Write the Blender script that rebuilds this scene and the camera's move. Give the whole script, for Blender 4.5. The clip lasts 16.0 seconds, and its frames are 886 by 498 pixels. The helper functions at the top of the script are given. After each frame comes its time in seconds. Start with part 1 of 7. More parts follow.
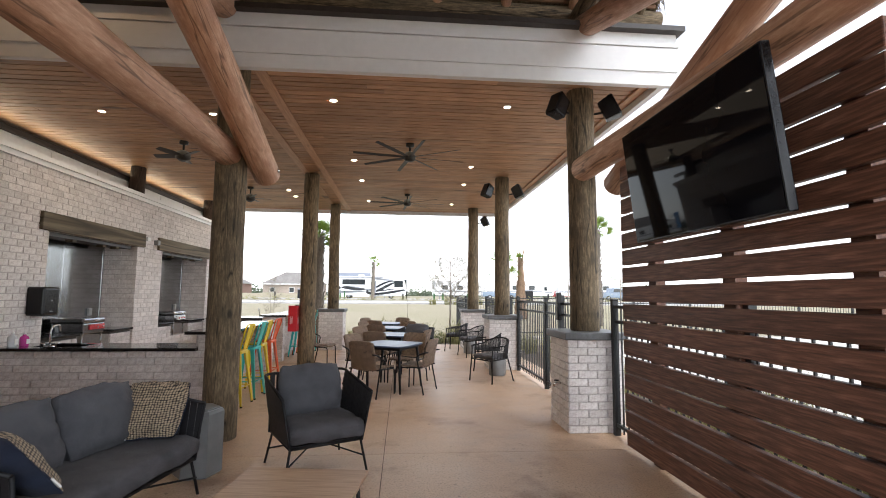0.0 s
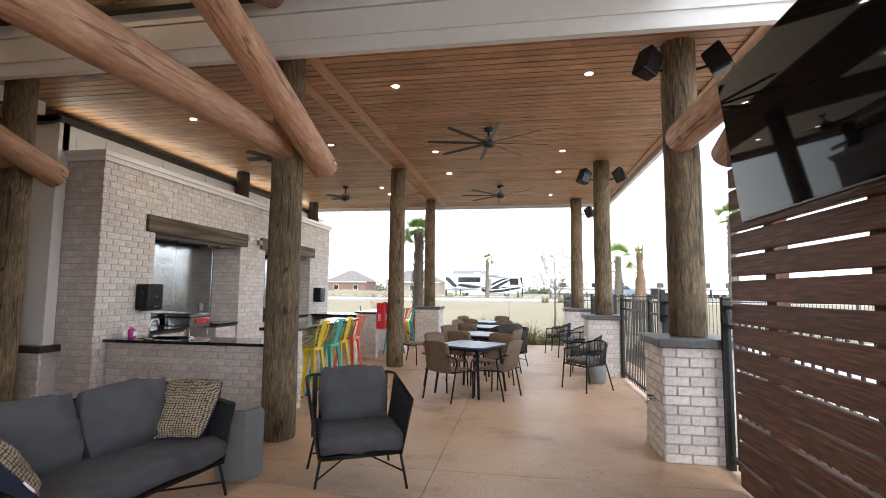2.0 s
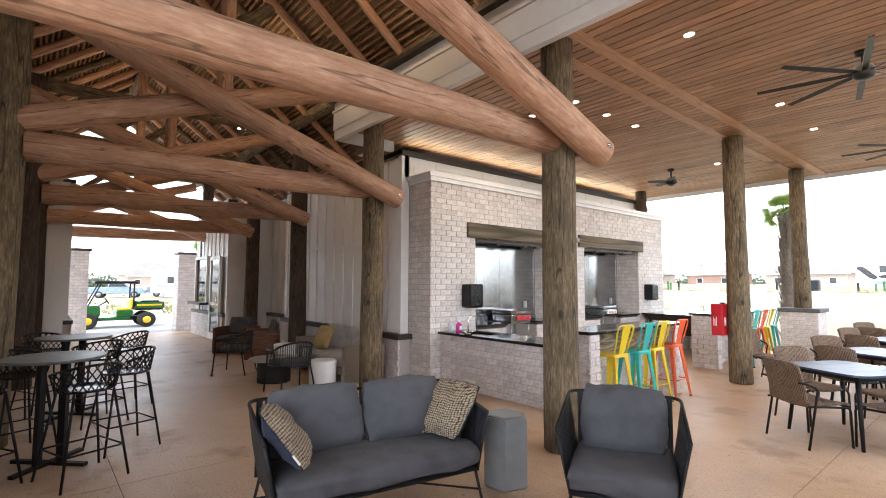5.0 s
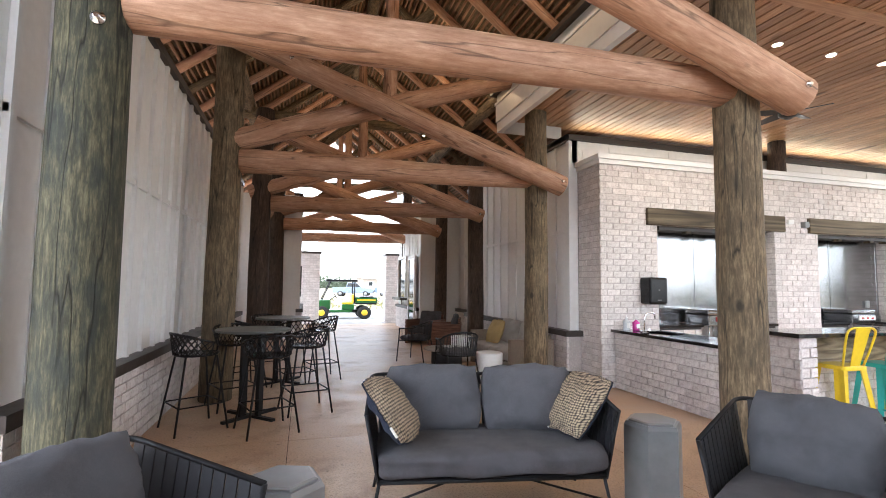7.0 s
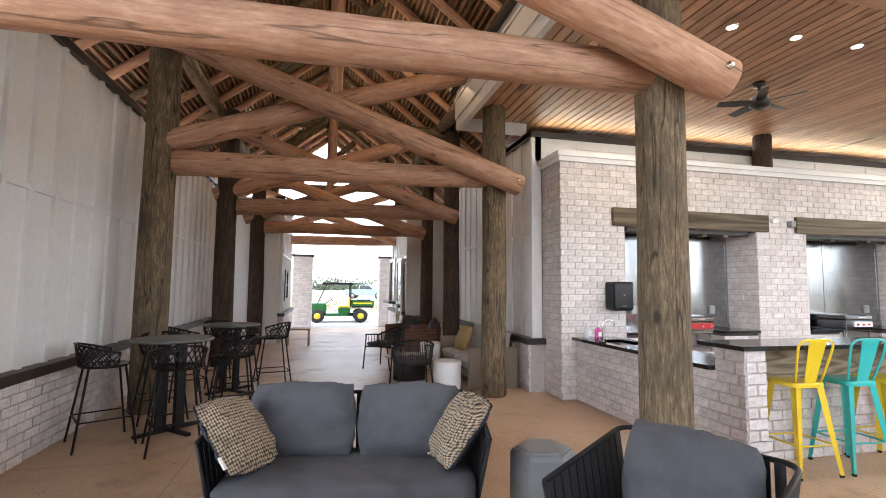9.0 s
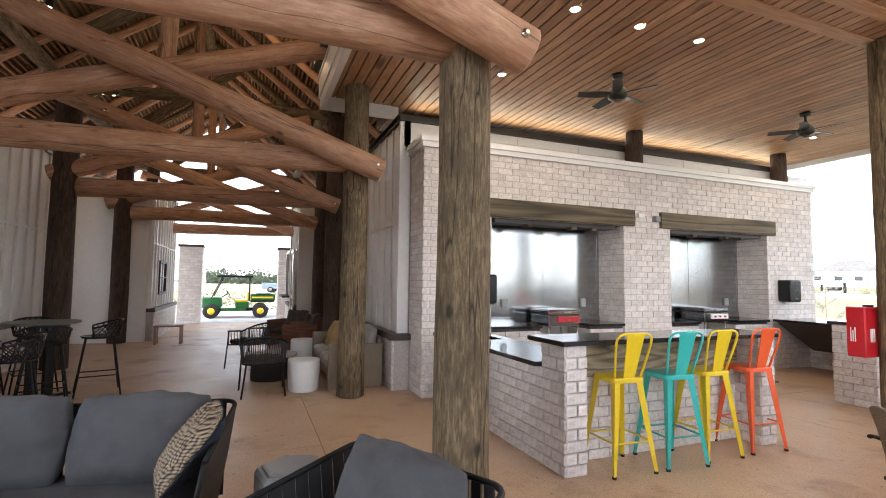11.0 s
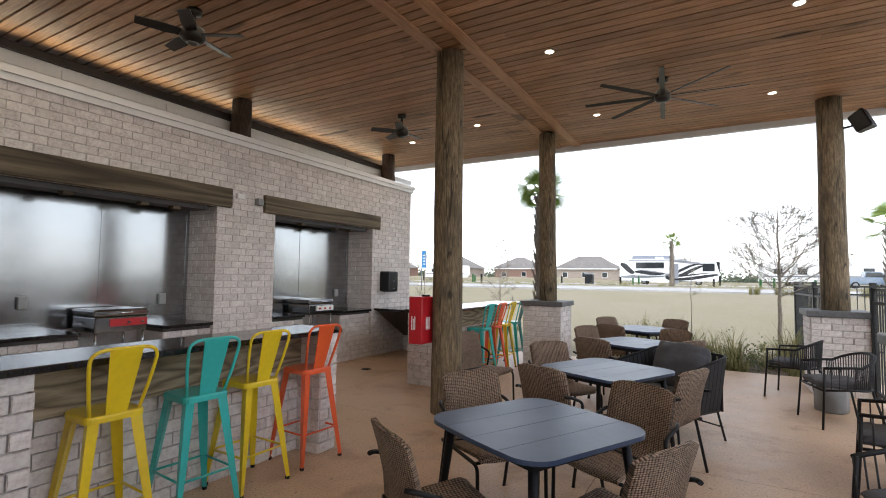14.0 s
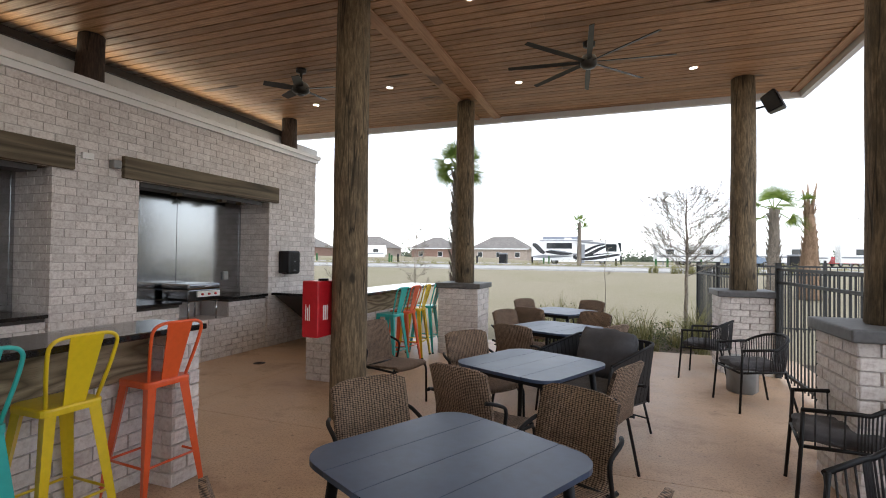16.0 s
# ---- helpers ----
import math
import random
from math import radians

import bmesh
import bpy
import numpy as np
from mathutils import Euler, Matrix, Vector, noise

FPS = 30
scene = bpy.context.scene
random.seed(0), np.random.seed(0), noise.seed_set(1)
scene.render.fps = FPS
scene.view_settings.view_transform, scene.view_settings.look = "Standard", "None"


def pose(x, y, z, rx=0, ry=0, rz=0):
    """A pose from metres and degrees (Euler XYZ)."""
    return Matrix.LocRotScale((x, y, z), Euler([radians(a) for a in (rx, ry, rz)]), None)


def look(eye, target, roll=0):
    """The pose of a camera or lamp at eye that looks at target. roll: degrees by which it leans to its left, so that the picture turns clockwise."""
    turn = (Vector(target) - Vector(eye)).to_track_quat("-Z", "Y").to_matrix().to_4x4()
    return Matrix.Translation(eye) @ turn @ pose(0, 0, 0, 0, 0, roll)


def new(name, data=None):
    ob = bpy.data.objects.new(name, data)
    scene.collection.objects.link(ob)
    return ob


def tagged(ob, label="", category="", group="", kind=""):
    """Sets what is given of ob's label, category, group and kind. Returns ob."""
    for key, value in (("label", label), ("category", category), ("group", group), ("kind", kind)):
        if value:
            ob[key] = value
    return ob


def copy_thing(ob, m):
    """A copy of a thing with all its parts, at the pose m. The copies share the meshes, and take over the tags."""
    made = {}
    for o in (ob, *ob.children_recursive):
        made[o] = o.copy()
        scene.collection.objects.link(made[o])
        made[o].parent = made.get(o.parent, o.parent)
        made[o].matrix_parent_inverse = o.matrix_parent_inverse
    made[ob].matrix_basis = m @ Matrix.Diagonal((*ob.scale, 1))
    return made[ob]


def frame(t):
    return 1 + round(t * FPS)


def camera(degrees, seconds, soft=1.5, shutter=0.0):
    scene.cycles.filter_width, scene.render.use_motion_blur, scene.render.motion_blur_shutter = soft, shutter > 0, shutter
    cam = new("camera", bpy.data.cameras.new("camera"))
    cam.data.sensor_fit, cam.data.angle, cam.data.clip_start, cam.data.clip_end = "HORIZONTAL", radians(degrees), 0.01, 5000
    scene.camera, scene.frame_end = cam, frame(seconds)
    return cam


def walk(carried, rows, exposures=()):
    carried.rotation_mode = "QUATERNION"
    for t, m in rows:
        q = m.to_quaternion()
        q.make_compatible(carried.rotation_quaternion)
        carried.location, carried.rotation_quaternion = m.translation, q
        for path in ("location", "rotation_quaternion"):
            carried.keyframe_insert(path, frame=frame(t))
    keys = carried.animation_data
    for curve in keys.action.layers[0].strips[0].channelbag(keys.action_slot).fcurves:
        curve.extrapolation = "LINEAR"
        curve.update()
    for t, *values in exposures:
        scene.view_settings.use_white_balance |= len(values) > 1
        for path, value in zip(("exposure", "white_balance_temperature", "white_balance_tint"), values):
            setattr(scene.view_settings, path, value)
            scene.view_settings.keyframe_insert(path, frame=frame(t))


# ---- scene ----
cam = camera(85.0, 16.0, soft=1.0)
EXPOSURES = [(0, 1.84, 6250, 10), (2, 1.97, 6250, 10), (3.5, 2.37, 6200, 10), (5, 2.70, 6150, 10), (7.3, 2.97, 5950, 10), (8.2, 2.97, 5950, 10), (10.5, 2.62, 6150, 10), (12.5, 2.12, 6200, 10), (13.5, 1.62, 6200, 10), (14.5, 1.40, 6200, 10), (16, 1.30, 6200, 10)]
PATH = [
    (0, (0.156, -1.037, 1.578), (0.321, 0.947, 1.765), 0.45),
    (0.5, (0.342, -0.902, 1.585), (0.358, 1.088, 1.775), 0.39),
    (1, (0.498, -0.760, 1.589), (0.412, 1.229, 1.773), 0.45),
    (1.5, (0.633, -0.574, 1.584), (0.442, 1.409, 1.762), 0.57),
    (2, (0.774, -0.398, 1.571), (0.452, 1.568, 1.745), 0.55),
    (2.5, (0.956, -0.269, 1.565), (0.390, 1.642, 1.735), 0.55),
    (3, (1.082, -0.156, 1.568), (0.269, 1.665, 1.724), 0.63),
    (3.5, (1.126, 0.078, 1.621), (0.136, 1.809, 1.765), 1.03),
    (4, (1.100, 0.263, 1.630), (-0.044, 1.897, 1.770), 0.96),
    (4.5, (1.152, 0.361, 1.649), (-0.207, 1.821, 1.789), 0.66),
    (5, (1.221, 0.451, 1.658), (-0.307, 1.735, 1.798), 0.18),
    (5.2, (1.217, 0.499, 1.653), (-0.339, 1.750, 1.766), 0.18),
    (7.3, (1.318, 1.295, 1.473), (-0.617, 1.774, 1.633), 0.82),
    (7.5, (1.281, 1.400, 1.482), (-0.659, 1.861, 1.641), 0.82),
    (8, (1.252, 1.627, 1.543), (-0.693, 2.071, 1.690), 0.44),
    (8.2, (1.255, 1.734, 1.545), (-0.691, 2.174, 1.697), 0.44),
    (10.3, (1.155, 2.893, 1.541), (-0.736, 3.528, 1.686), 0.71),
    (10.5, (1.145, 2.996, 1.537), (-0.734, 3.666, 1.677), 0.71),
    (11, (1.095, 3.273, 1.535), (-0.759, 4.010, 1.669), 0.70),
    (11.5, (1.043, 3.545, 1.533), (-0.742, 4.436, 1.668), 0.78),
    (12, (1.046, 3.811, 1.511), (-0.565, 4.987, 1.652), 0.92),
    (12.5, (0.993, 4.066, 1.546), (-0.436, 5.458, 1.687), 0.64),
    (13, (1.009, 4.270, 1.537), (-0.289, 5.786, 1.671), 0.66),
    (13.5, (0.964, 4.467, 1.539), (-0.188, 6.097, 1.659), 0.74),
    (14, (0.875, 4.703, 1.549), (-0.119, 6.434, 1.663), 0.73),
    (14.5, (0.830, 4.974, 1.575), (-0.068, 6.758, 1.679), 0.65),
    (15, (0.791, 5.155, 1.578), (-0.054, 6.966, 1.665), 0.72),
    (15.5, (0.717, 5.309, 1.576), (-0.040, 7.160, 1.628), 0.85),
    (16, (0.614, 5.452, 1.556), (-0.072, 7.331, 1.591), 0.71),
]
walk(cam, [(t, look(e, g, r)) for t, e, g, r in PATH], EXPOSURES)

# ---- light ----
world = bpy.data.worlds.new("overcast_sky")
scene.world = world
world.use_nodes = True
wn = world.node_tree
wn.nodes.clear()
sky = wn.nodes.new("ShaderNodeTexSky")
sky.sky_type = "NISHITA"
sky.sun_disc = False
sky.sun_elevation, sky.sun_rotation = radians(48), radians(150)
sky.air_density, sky.dust_density, sky.ozone_density = 1.0, 0.6, 1.0
soft_sky = wn.nodes.new("ShaderNodeHueSaturation")
soft_sky.inputs["Saturation"].default_value = 0.22
back = wn.nodes.new("ShaderNodeBackground")
back.inputs["Strength"].default_value = 0.15
wout = wn.nodes.new("ShaderNodeOutputWorld")
wn.links.new(sky.outputs[0], soft_sky.inputs["Color"])
wn.links.new(soft_sky.outputs[0], back.inputs["Color"])
wn.links.new(back.outputs[0], wout.inputs["Surface"])

sun_data = bpy.data.lights.new("sun", "SUN")
sun_data.energy, sun_data.angle, sun_data.color = 0.6, radians(25), (1.0, 0.96, 0.9)
sun = new("sun", sun_data)
sun.matrix_world = look((0, 0, 30), (-9.0, 12.0, 0))

# ---- materials ----


def nodes_of(name):
    m = bpy.data.materials.new(name)
    m.use_nodes = True
    t = m.node_tree
    return m, t, t.nodes["Principled BSDF"]


def link(t, a, b):
    t.links.new(a, b)


def ramp(t, fac, stops):
    r = t.nodes.new("ShaderNodeValToRGB")
    el = r.color_ramp.elements
    while len(el) < len(stops):
        el.new(0.5)
    for e, (p, c) in zip(el, stops):
        e.position, e.color = p, (*c, 1)
    link(t, fac, r.inputs["Fac"])
    return r.outputs["Color"]


def noise_tex(t, scale, detail=4, rough=0.55, stretch=(1, 1, 1), turn=(0, 0, 0), source="Object"):
    co = t.nodes.new("ShaderNodeTexCoord")
    mp = t.nodes.new("ShaderNodeMapping")
    mp.inputs["Scale"].default_value = stretch
    mp.inputs["Rotation"].default_value = turn
    n = t.nodes.new("ShaderNodeTexNoise")
    n.inputs["Scale"].default_value, n.inputs["Detail"].default_value, n.inputs["Roughness"].default_value = scale, detail, rough
    link(t, co.outputs[source], mp.inputs["Vector"])
    link(t, mp.outputs[0], n.inputs["Vector"])
    return n.outputs["Fac"]


def mix(t, a, b, fac, mode="MIX"):
    m = t.nodes.new("ShaderNodeMix")
    m.data_type, m.blend_type = "RGBA", mode
    for sock, v in ((m.inputs["A"], a), (m.inputs["B"], b), (m.inputs["Factor"], fac)):
        if isinstance(v, (int, float)):
            sock.default_value = v
        elif isinstance(v, tuple):
            sock.default_value = (*v, 1)
        else:
            link(t, v, sock)
    return m.outputs["Result"]


def bump(t, bsdf, height, strength=0.3, distance=0.01):
    b = t.nodes.new("ShaderNodeBump")
    b.inputs["Strength"].default_value, b.inputs["Distance"].default_value = strength, distance
    link(t, height, b.inputs["Height"])
    link(t, b.outputs[0], bsdf.inputs["Normal"])


def vary(t, colour, amount=0.25, island=False):
    """Shift the value of a colour from piece to piece."""
    if island:
        src = t.nodes.new("ShaderNodeNewGeometry").outputs["Random Per Island"]
    else:
        src = t.nodes.new("ShaderNodeObjectInfo").outputs["Random"]
    r = t.nodes.new("ShaderNodeMapRange")
    r.inputs["To Min"].default_value, r.inputs["To Max"].default_value = 1 - amount, 1 + amount
    link(t, src, r.inputs["Value"])
    h = t.nodes.new("ShaderNodeHueSaturation")
    link(t, r.outputs[0], h.inputs["Value"])
    link(t, colour, h.inputs["Color"])
    return h.outputs["Color"]


def plain(name, colour, rough=0.5, metal=0.0, grain=0.12, scale=30, bumps=0.08, coat=0.0):
    """A painted, moulded or metal surface with slight unevenness."""
    m, t, b = nodes_of(name)
    n = noise_tex(t, scale)
    lo = tuple(c * (1 - grain) for c in colour)
    hi = tuple(min(1, c * (1 + grain)) for c in colour)
    n2 = noise_tex(t, scale * 0.12, 3)
    c1 = ramp(t, n, [(0.3, lo), (0.7, hi)])
    c2 = mix(t, c1, lo, ramp(t, n2, [(0.45, (0, 0, 0)), (0.75, (0.6, 0.6, 0.6))]))
    link(t, c2, b.inputs["Base Color"])
    rr = t.nodes.new("ShaderNodeMapRange")
    rr.inputs["To Min"].default_value, rr.inputs["To Max"].default_value = max(0, rough - 0.08), min(1, rough + 0.1)
    link(t, n2, rr.inputs["Value"])
    link(t, rr.outputs[0], b.inputs["Roughness"])
    b.inputs["Metallic"].default_value = metal
    b.inputs["Coat Weight"].default_value = coat
    if bumps:
        bump(t, b, n, bumps, 0.004)
    return m


def wood(name, dark, mid, light, scale=6.0, along=(12, 12, 0.7), rough=0.6, island=False, piece=0.15, bumps=0.35, knots=True, turn=(0, 0, 0)):
    """Grain runs along the axis with the small number in along."""
    m, t, b = nodes_of(name)
    g = noise_tex(t, scale, 6, 0.62, along, turn)
    c = ramp(t, g, [(0.28, dark), (0.5, mid), (0.72, light)])
    big = noise_tex(t, 1.3, 3)
    c = mix(t, c, dark, ramp(t, big, [(0.5, (0, 0, 0)), (0.78, (0.55, 0.55, 0.55))]))
    if knots:
        kn = noise_tex(t, 3.2, 1, 0.4, tuple(max(0.35, a * 0.12) for a in along))
        c = mix(t, c, tuple(x * 0.35 for x in dark), ramp(t, kn, [(0.72, (0, 0, 0)), (0.77, (0.8, 0.8, 0.8))]))
    c = vary(t, c, piece, island)
    link(t, c, b.inputs["Base Color"])
    b.inputs["Roughness"].default_value = rough
    bump(t, b, g, bumps, 0.006)
    return m


def ringed(name, dark, mid, light, along, bands, rough=0.7, bumps=0.4):
    """Flat-sawn board: wavy contour grain with light and dark bands."""
    m, t, b = nodes_of(name)
    low = noise_tex(t, 1.6, 2, 0.45, along)
    mul = t.nodes.new("ShaderNodeMath")
    mul.operation = "MULTIPLY"
    mul.inputs[1].default_value = bands
    link(t, low, mul.inputs[0])
    pp = t.nodes.new("ShaderNodeMath")
    pp.operation = "PINGPONG"
    pp.inputs[1].default_value = 1.0
    link(t, mul.outputs[0], pp.inputs[0])
    c = ramp(t, pp.outputs[0], [(0.0, light), (0.55, mid), (1.0, dark)])
    g = noise_tex(t, 5, 6, 0.65, tuple(a * 5 for a in along))
    c = mix(t, c, tuple(x * 0.6 for x in dark), ramp(t, g, [(0.5, (0, 0, 0)), (0.75, (0.6, 0.6, 0.6))]))
    c = vary(t, c, 0.1)
    link(t, c, b.inputs["Base Color"])
    b.inputs["Roughness"].default_value = rough
    bump(t, b, pp.outputs[0], bumps, 0.004)
    return m


def round_timber(name, dark, mid, light, patch, patch_amount, scale, along, rough, bumps, crack_amount):
    """Round logs: streaky grain, blotches, long drying cracks and dark knots; z runs along the log."""
    m, t, b = nodes_of(name)
    g = noise_tex(t, scale, 8, 0.72, along)
    fuzz = noise_tex(t, 26, 4, 0.7, (1, 1, 0.3))
    c = ramp(t, g, [(0.3, dark), (0.5, mid), (0.68, light)])
    c = mix(t, c, light, ramp(t, fuzz, [(0.5, (0, 0, 0)), (0.75, (0.35, 0.35, 0.35))]))
    blot = noise_tex(t, 5.5, 6, 0.68, (1, 1, 0.45))
    c = mix(t, c, patch, ramp(t, blot, [(0.46, (0, 0, 0)), (0.62, (patch_amount,) * 3)]))
    cr = noise_tex(t, 2.6, 3, 0.5, (2.2, 2.2, 0.16))
    thin = ramp(t, cr, [(0.485, (0, 0, 0)), (0.5, (crack_amount,) * 3), (0.515, (0, 0, 0))])
    c = mix(t, c, tuple(x * 0.3 for x in dark), thin)
    co = t.nodes.new("ShaderNodeTexCoord")
    mp = t.nodes.new("ShaderNodeMapping")
    mp.inputs["Scale"].default_value = (1, 1, 0.55)
    v = t.nodes.new("ShaderNodeTexVoronoi")
    v.inputs["Scale"].default_value = 3.1
    link(t, co.outputs["Object"], mp.inputs["Vector"])
    link(t, mp.outputs[0], v.inputs["Vector"])
    c = mix(t, c, tuple(x * 0.45 for x in dark), ramp(t, v.outputs["Distance"], [(0.05, (0.85, 0.85, 0.85)), (0.11, (0, 0, 0))]))
    c = vary(t, c, 0.14)
    link(t, c, b.inputs["Base Color"])
    b.inputs["Roughness"].default_value = rough
    h = mix(t, g, (0, 0, 0), thin)
    bump(t, b, h, bumps, 0.012)
    return m


def brick_mat(name, island):
    m, t, b = nodes_of(name)
    n1 = noise_tex(t, 38, 5, 0.6)
    n2 = noise_tex(t, 9, 4, 0.6)
    c = ramp(t, n1, [(0.25, (0.44, 0.38, 0.36)), (0.5, (0.62, 0.57, 0.55)), (0.75, (0.75, 0.715, 0.69))])
    c = mix(t, c, (0.76, 0.725, 0.70), ramp(t, n2, [(0.45, (0, 0, 0)), (0.7, (0.75, 0.75, 0.75))]))
    c = vary(t, c, 0.10, island)
    link(t, c, b.inputs["Base Color"])
    b.inputs["Roughness"].default_value = 0.85
    bump(t, b, n1, 0.5, 0.006)
    return m


M = {}
M["brick"] = brick_mat("whitewashed_brick", False)
M["brick_far"] = brick_mat("whitewashed_brick_joined", True)
M["mortar"] = plain("mortar", (0.47, 0.43, 0.41), 0.95, grain=0.18, scale=60, bumps=0.4)
M["peeled"] = round_timber("peeled_log", (0.29, 0.145, 0.083), (0.45, 0.255, 0.158), (0.60, 0.39, 0.265), (0.34, 0.165, 0.095), 0.45, 5, (7, 7, 0.9), 0.55, 0.35, 0.8)
M["post"] = round_timber("weathered_post", (0.042, 0.030, 0.018), (0.14, 0.100, 0.057), (0.29, 0.213, 0.124), (0.055, 0.043, 0.027), 0.6, 6.5, (8, 8, 1.1), 0.85, 0.7, 0.9)
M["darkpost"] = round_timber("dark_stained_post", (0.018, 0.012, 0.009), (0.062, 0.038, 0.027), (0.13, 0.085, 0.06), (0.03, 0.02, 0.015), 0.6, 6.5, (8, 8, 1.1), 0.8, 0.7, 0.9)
M["mossypost"] = round_timber("lichen_post", (0.018, 0.019, 0.013), (0.065, 0.064, 0.040), (0.19, 0.175, 0.10), (0.028, 0.035, 0.030), 0.8, 5.5, (8, 8, 1.1), 0.85, 0.7, 0.9)
M["plank"] = wood("cedar_plank", (0.24, 0.113, 0.052), (0.42, 0.23, 0.117), (0.57, 0.345, 0.195), 5, (0.6, 12, 12), 0.5, island=True, piece=0.2, bumps=0.15)
M["trimwood"] = wood("cedar_trim", (0.36, 0.18, 0.09), (0.5, 0.28, 0.15), (0.6, 0.36, 0.2), 5, (12, 0.6, 12), 0.5, bumps=0.15)
M["lintel"] = ringed("weathered_lintel", (0.045, 0.033, 0.020), (0.105, 0.080, 0.048), (0.17, 0.135, 0.085), (2.2, 0.12, 3.2), 12, 0.75, 0.5)
M["slat"] = wood("stained_slat", (0.036, 0.013, 0.008), (0.128, 0.052, 0.030), (0.25, 0.118, 0.072), 5, (12, 0.7, 12), 0.65, bumps=0.5)
M["apron"] = ringed("apron_board", (0.13, 0.095, 0.055), (0.27, 0.205, 0.125), (0.40, 0.325, 0.215), (1.5, 0.28, 2.6), 26)
M["batten"] = wood("roof_pole", (0.10, 0.05, 0.028), (0.25, 0.132, 0.072), (0.40, 0.235, 0.138), 5, (0.5, 9, 9), 0.75, island=True, piece=0.35, bumps=0.3)
M["white"] = plain("white_siding", (0.79, 0.785, 0.775), 0.5, grain=0.04, scale=14, bumps=0.04)
M["trimwhite"] = plain("white_trim", (0.78, 0.78, 0.775), 0.42, grain=0.03, scale=10, bumps=0.03)
M["darktrim"] = plain("dark_brown_trim", (0.035, 0.026, 0.022), 0.45, grain=0.2, bumps=0.08)
M["granite"] = plain("black_granite", (0.016, 0.016, 0.018), 0.12, grain=0.7, scale=180, bumps=0.0, coat=0.3)
M["capstone"] = plain("grey_capstone", (0.10, 0.10, 0.105), 0.55, grain=0.2, scale=25, bumps=0.1)
M["black"] = plain("black_powder_coat", (0.008, 0.008, 0.0095), 0.5, grain=0.2)
M["blackplastic"] = plain("black_plastic", (0.010, 0.010, 0.012), 0.2, grain=0.15)
for key in ("blackplastic", "black"):
    M[key].node_tree.nodes["Principled BSDF"].inputs["Specular IOR Level"].default_value = 0.28
M["fence"] = plain("black_fence_paint", (0.011, 0.012, 0.013), 0.5, grain=0.2)
M["fan"] = plain("dark_bronze", (0.03, 0.027, 0.024), 0.4, 0.4, grain=0.2)
M["chrome"] = plain("chrome", (0.75, 0.75, 0.76), 0.12, 1.0, grain=0.03, bumps=0.0)
M["glow"] = bpy.data.materials.new("lit_lamp")
M["glow"].use_nodes = True
gb = M["glow"].node_tree.nodes["Principled BSDF"]
gb.inputs["Base Color"].default_value = (0.9, 0.85, 0.75, 1)
gb.inputs["Emission Color"].default_value = (1.0, 0.83, 0.6, 1)
gb.inputs["Emission Strength"].default_value = 30.0


def stainless():
    m, t, b = nodes_of("brushed_stainless")
    n = noise_tex(t, 1.4, 2, 0.4)
    fine = noise_tex(t, 60, 3, 0.5, (1, 1, 12))
    c = ramp(t, n, [(0.3, (0.36, 0.37, 0.385)), (0.7, (0.44, 0.45, 0.465))])
    link(t, c, b.inputs["Base Color"])
    b.inputs["Metallic"].default_value = 1.0
    link(t, ramp(t, n, [(0.3, (0.13, 0.13, 0.13)), (0.7, (0.18, 0.18, 0.18))]), b.inputs["Roughness"])
    bump(t, b, mix(t, noise_tex(t, 1.6, 2, 0.35, (1, 0.6, 1.4)), fine, 0.03), 0.09, 0.03)
    return m


M["steel"] = stainless()
M["outlet"] = plain("grey_outlet_cover", (0.36, 0.37, 0.38), 0.4, grain=0.1)


def concrete():
    m, t, b = nodes_of("stained_concrete")
    fine = noise_tex(t, 55, 6, 0.75)
    mid = noise_tex(t, 2.2, 7, 0.68)
    big = noise_tex(t, 0.4, 5, 0.6)
    c = ramp(t, mid, [(0.28, (0.40, 0.258, 0.162)), (0.5, (0.52, 0.35, 0.226)), (0.72, (0.60, 0.425, 0.29))])
    c = mix(t, c, (0.63, 0.47, 0.335), ramp(t, big, [(0.42, (0, 0, 0)), (0.62, (0.8, 0.8, 0.8))]))
    c = mix(t, c, (0.13, 0.08, 0.05), ramp(t, fine, [(0.5, (0, 0, 0)), (0.66, (0.6, 0.6, 0.6))]))
    spots = noise_tex(t, 1.1, 6, 0.65)
    c = mix(t, c, (0.20, 0.118, 0.073), ramp(t, spots, [(0.53, (0, 0, 0)), (0.66, (0.55, 0.55, 0.55))]))
    specks = noise_tex(t, 17, 2, 0.4)
    c = mix(t, c, (0.07, 0.045, 0.03), ramp(t, specks, [(0.70, (0, 0, 0)), (0.74, (0.5, 0.5, 0.5))]))
    link(t, c, b.inputs["Base Color"])
    link(t, ramp(t, mid, [(0.3, (0.34, 0.34, 0.34)), (0.7, (0.6, 0.6, 0.6))]), b.inputs["Roughness"])
    bump(t, b, fine, 0.4, 0.005)
    return m


M["concrete"] = concrete()
M["joint"] = plain("joint_filler", (0.06, 0.04, 0.03), 0.9)


def lawn():
    m, t, b = nodes_of("dormant_lawn")
    f = noise_tex(t, 22, 6, 0.7)
    g = noise_tex(t, 0.12, 5, 0.6)
    c = ramp(t, f, [(0.3, (0.195, 0.165, 0.108)), (0.55, (0.30, 0.262, 0.182)), (0.75, (0.40, 0.355, 0.258))])
    c = mix(t, c, (0.20, 0.19, 0.095), ramp(t, g, [(0.45, (0, 0, 0)), (0.7, (0.6, 0.6, 0.6))]))
    link(t, c, b.inputs["Base Color"])
    b.inputs["Roughness"].default_value = 0.95
    bump(t, b, f, 0.8, 0.03)
    return m


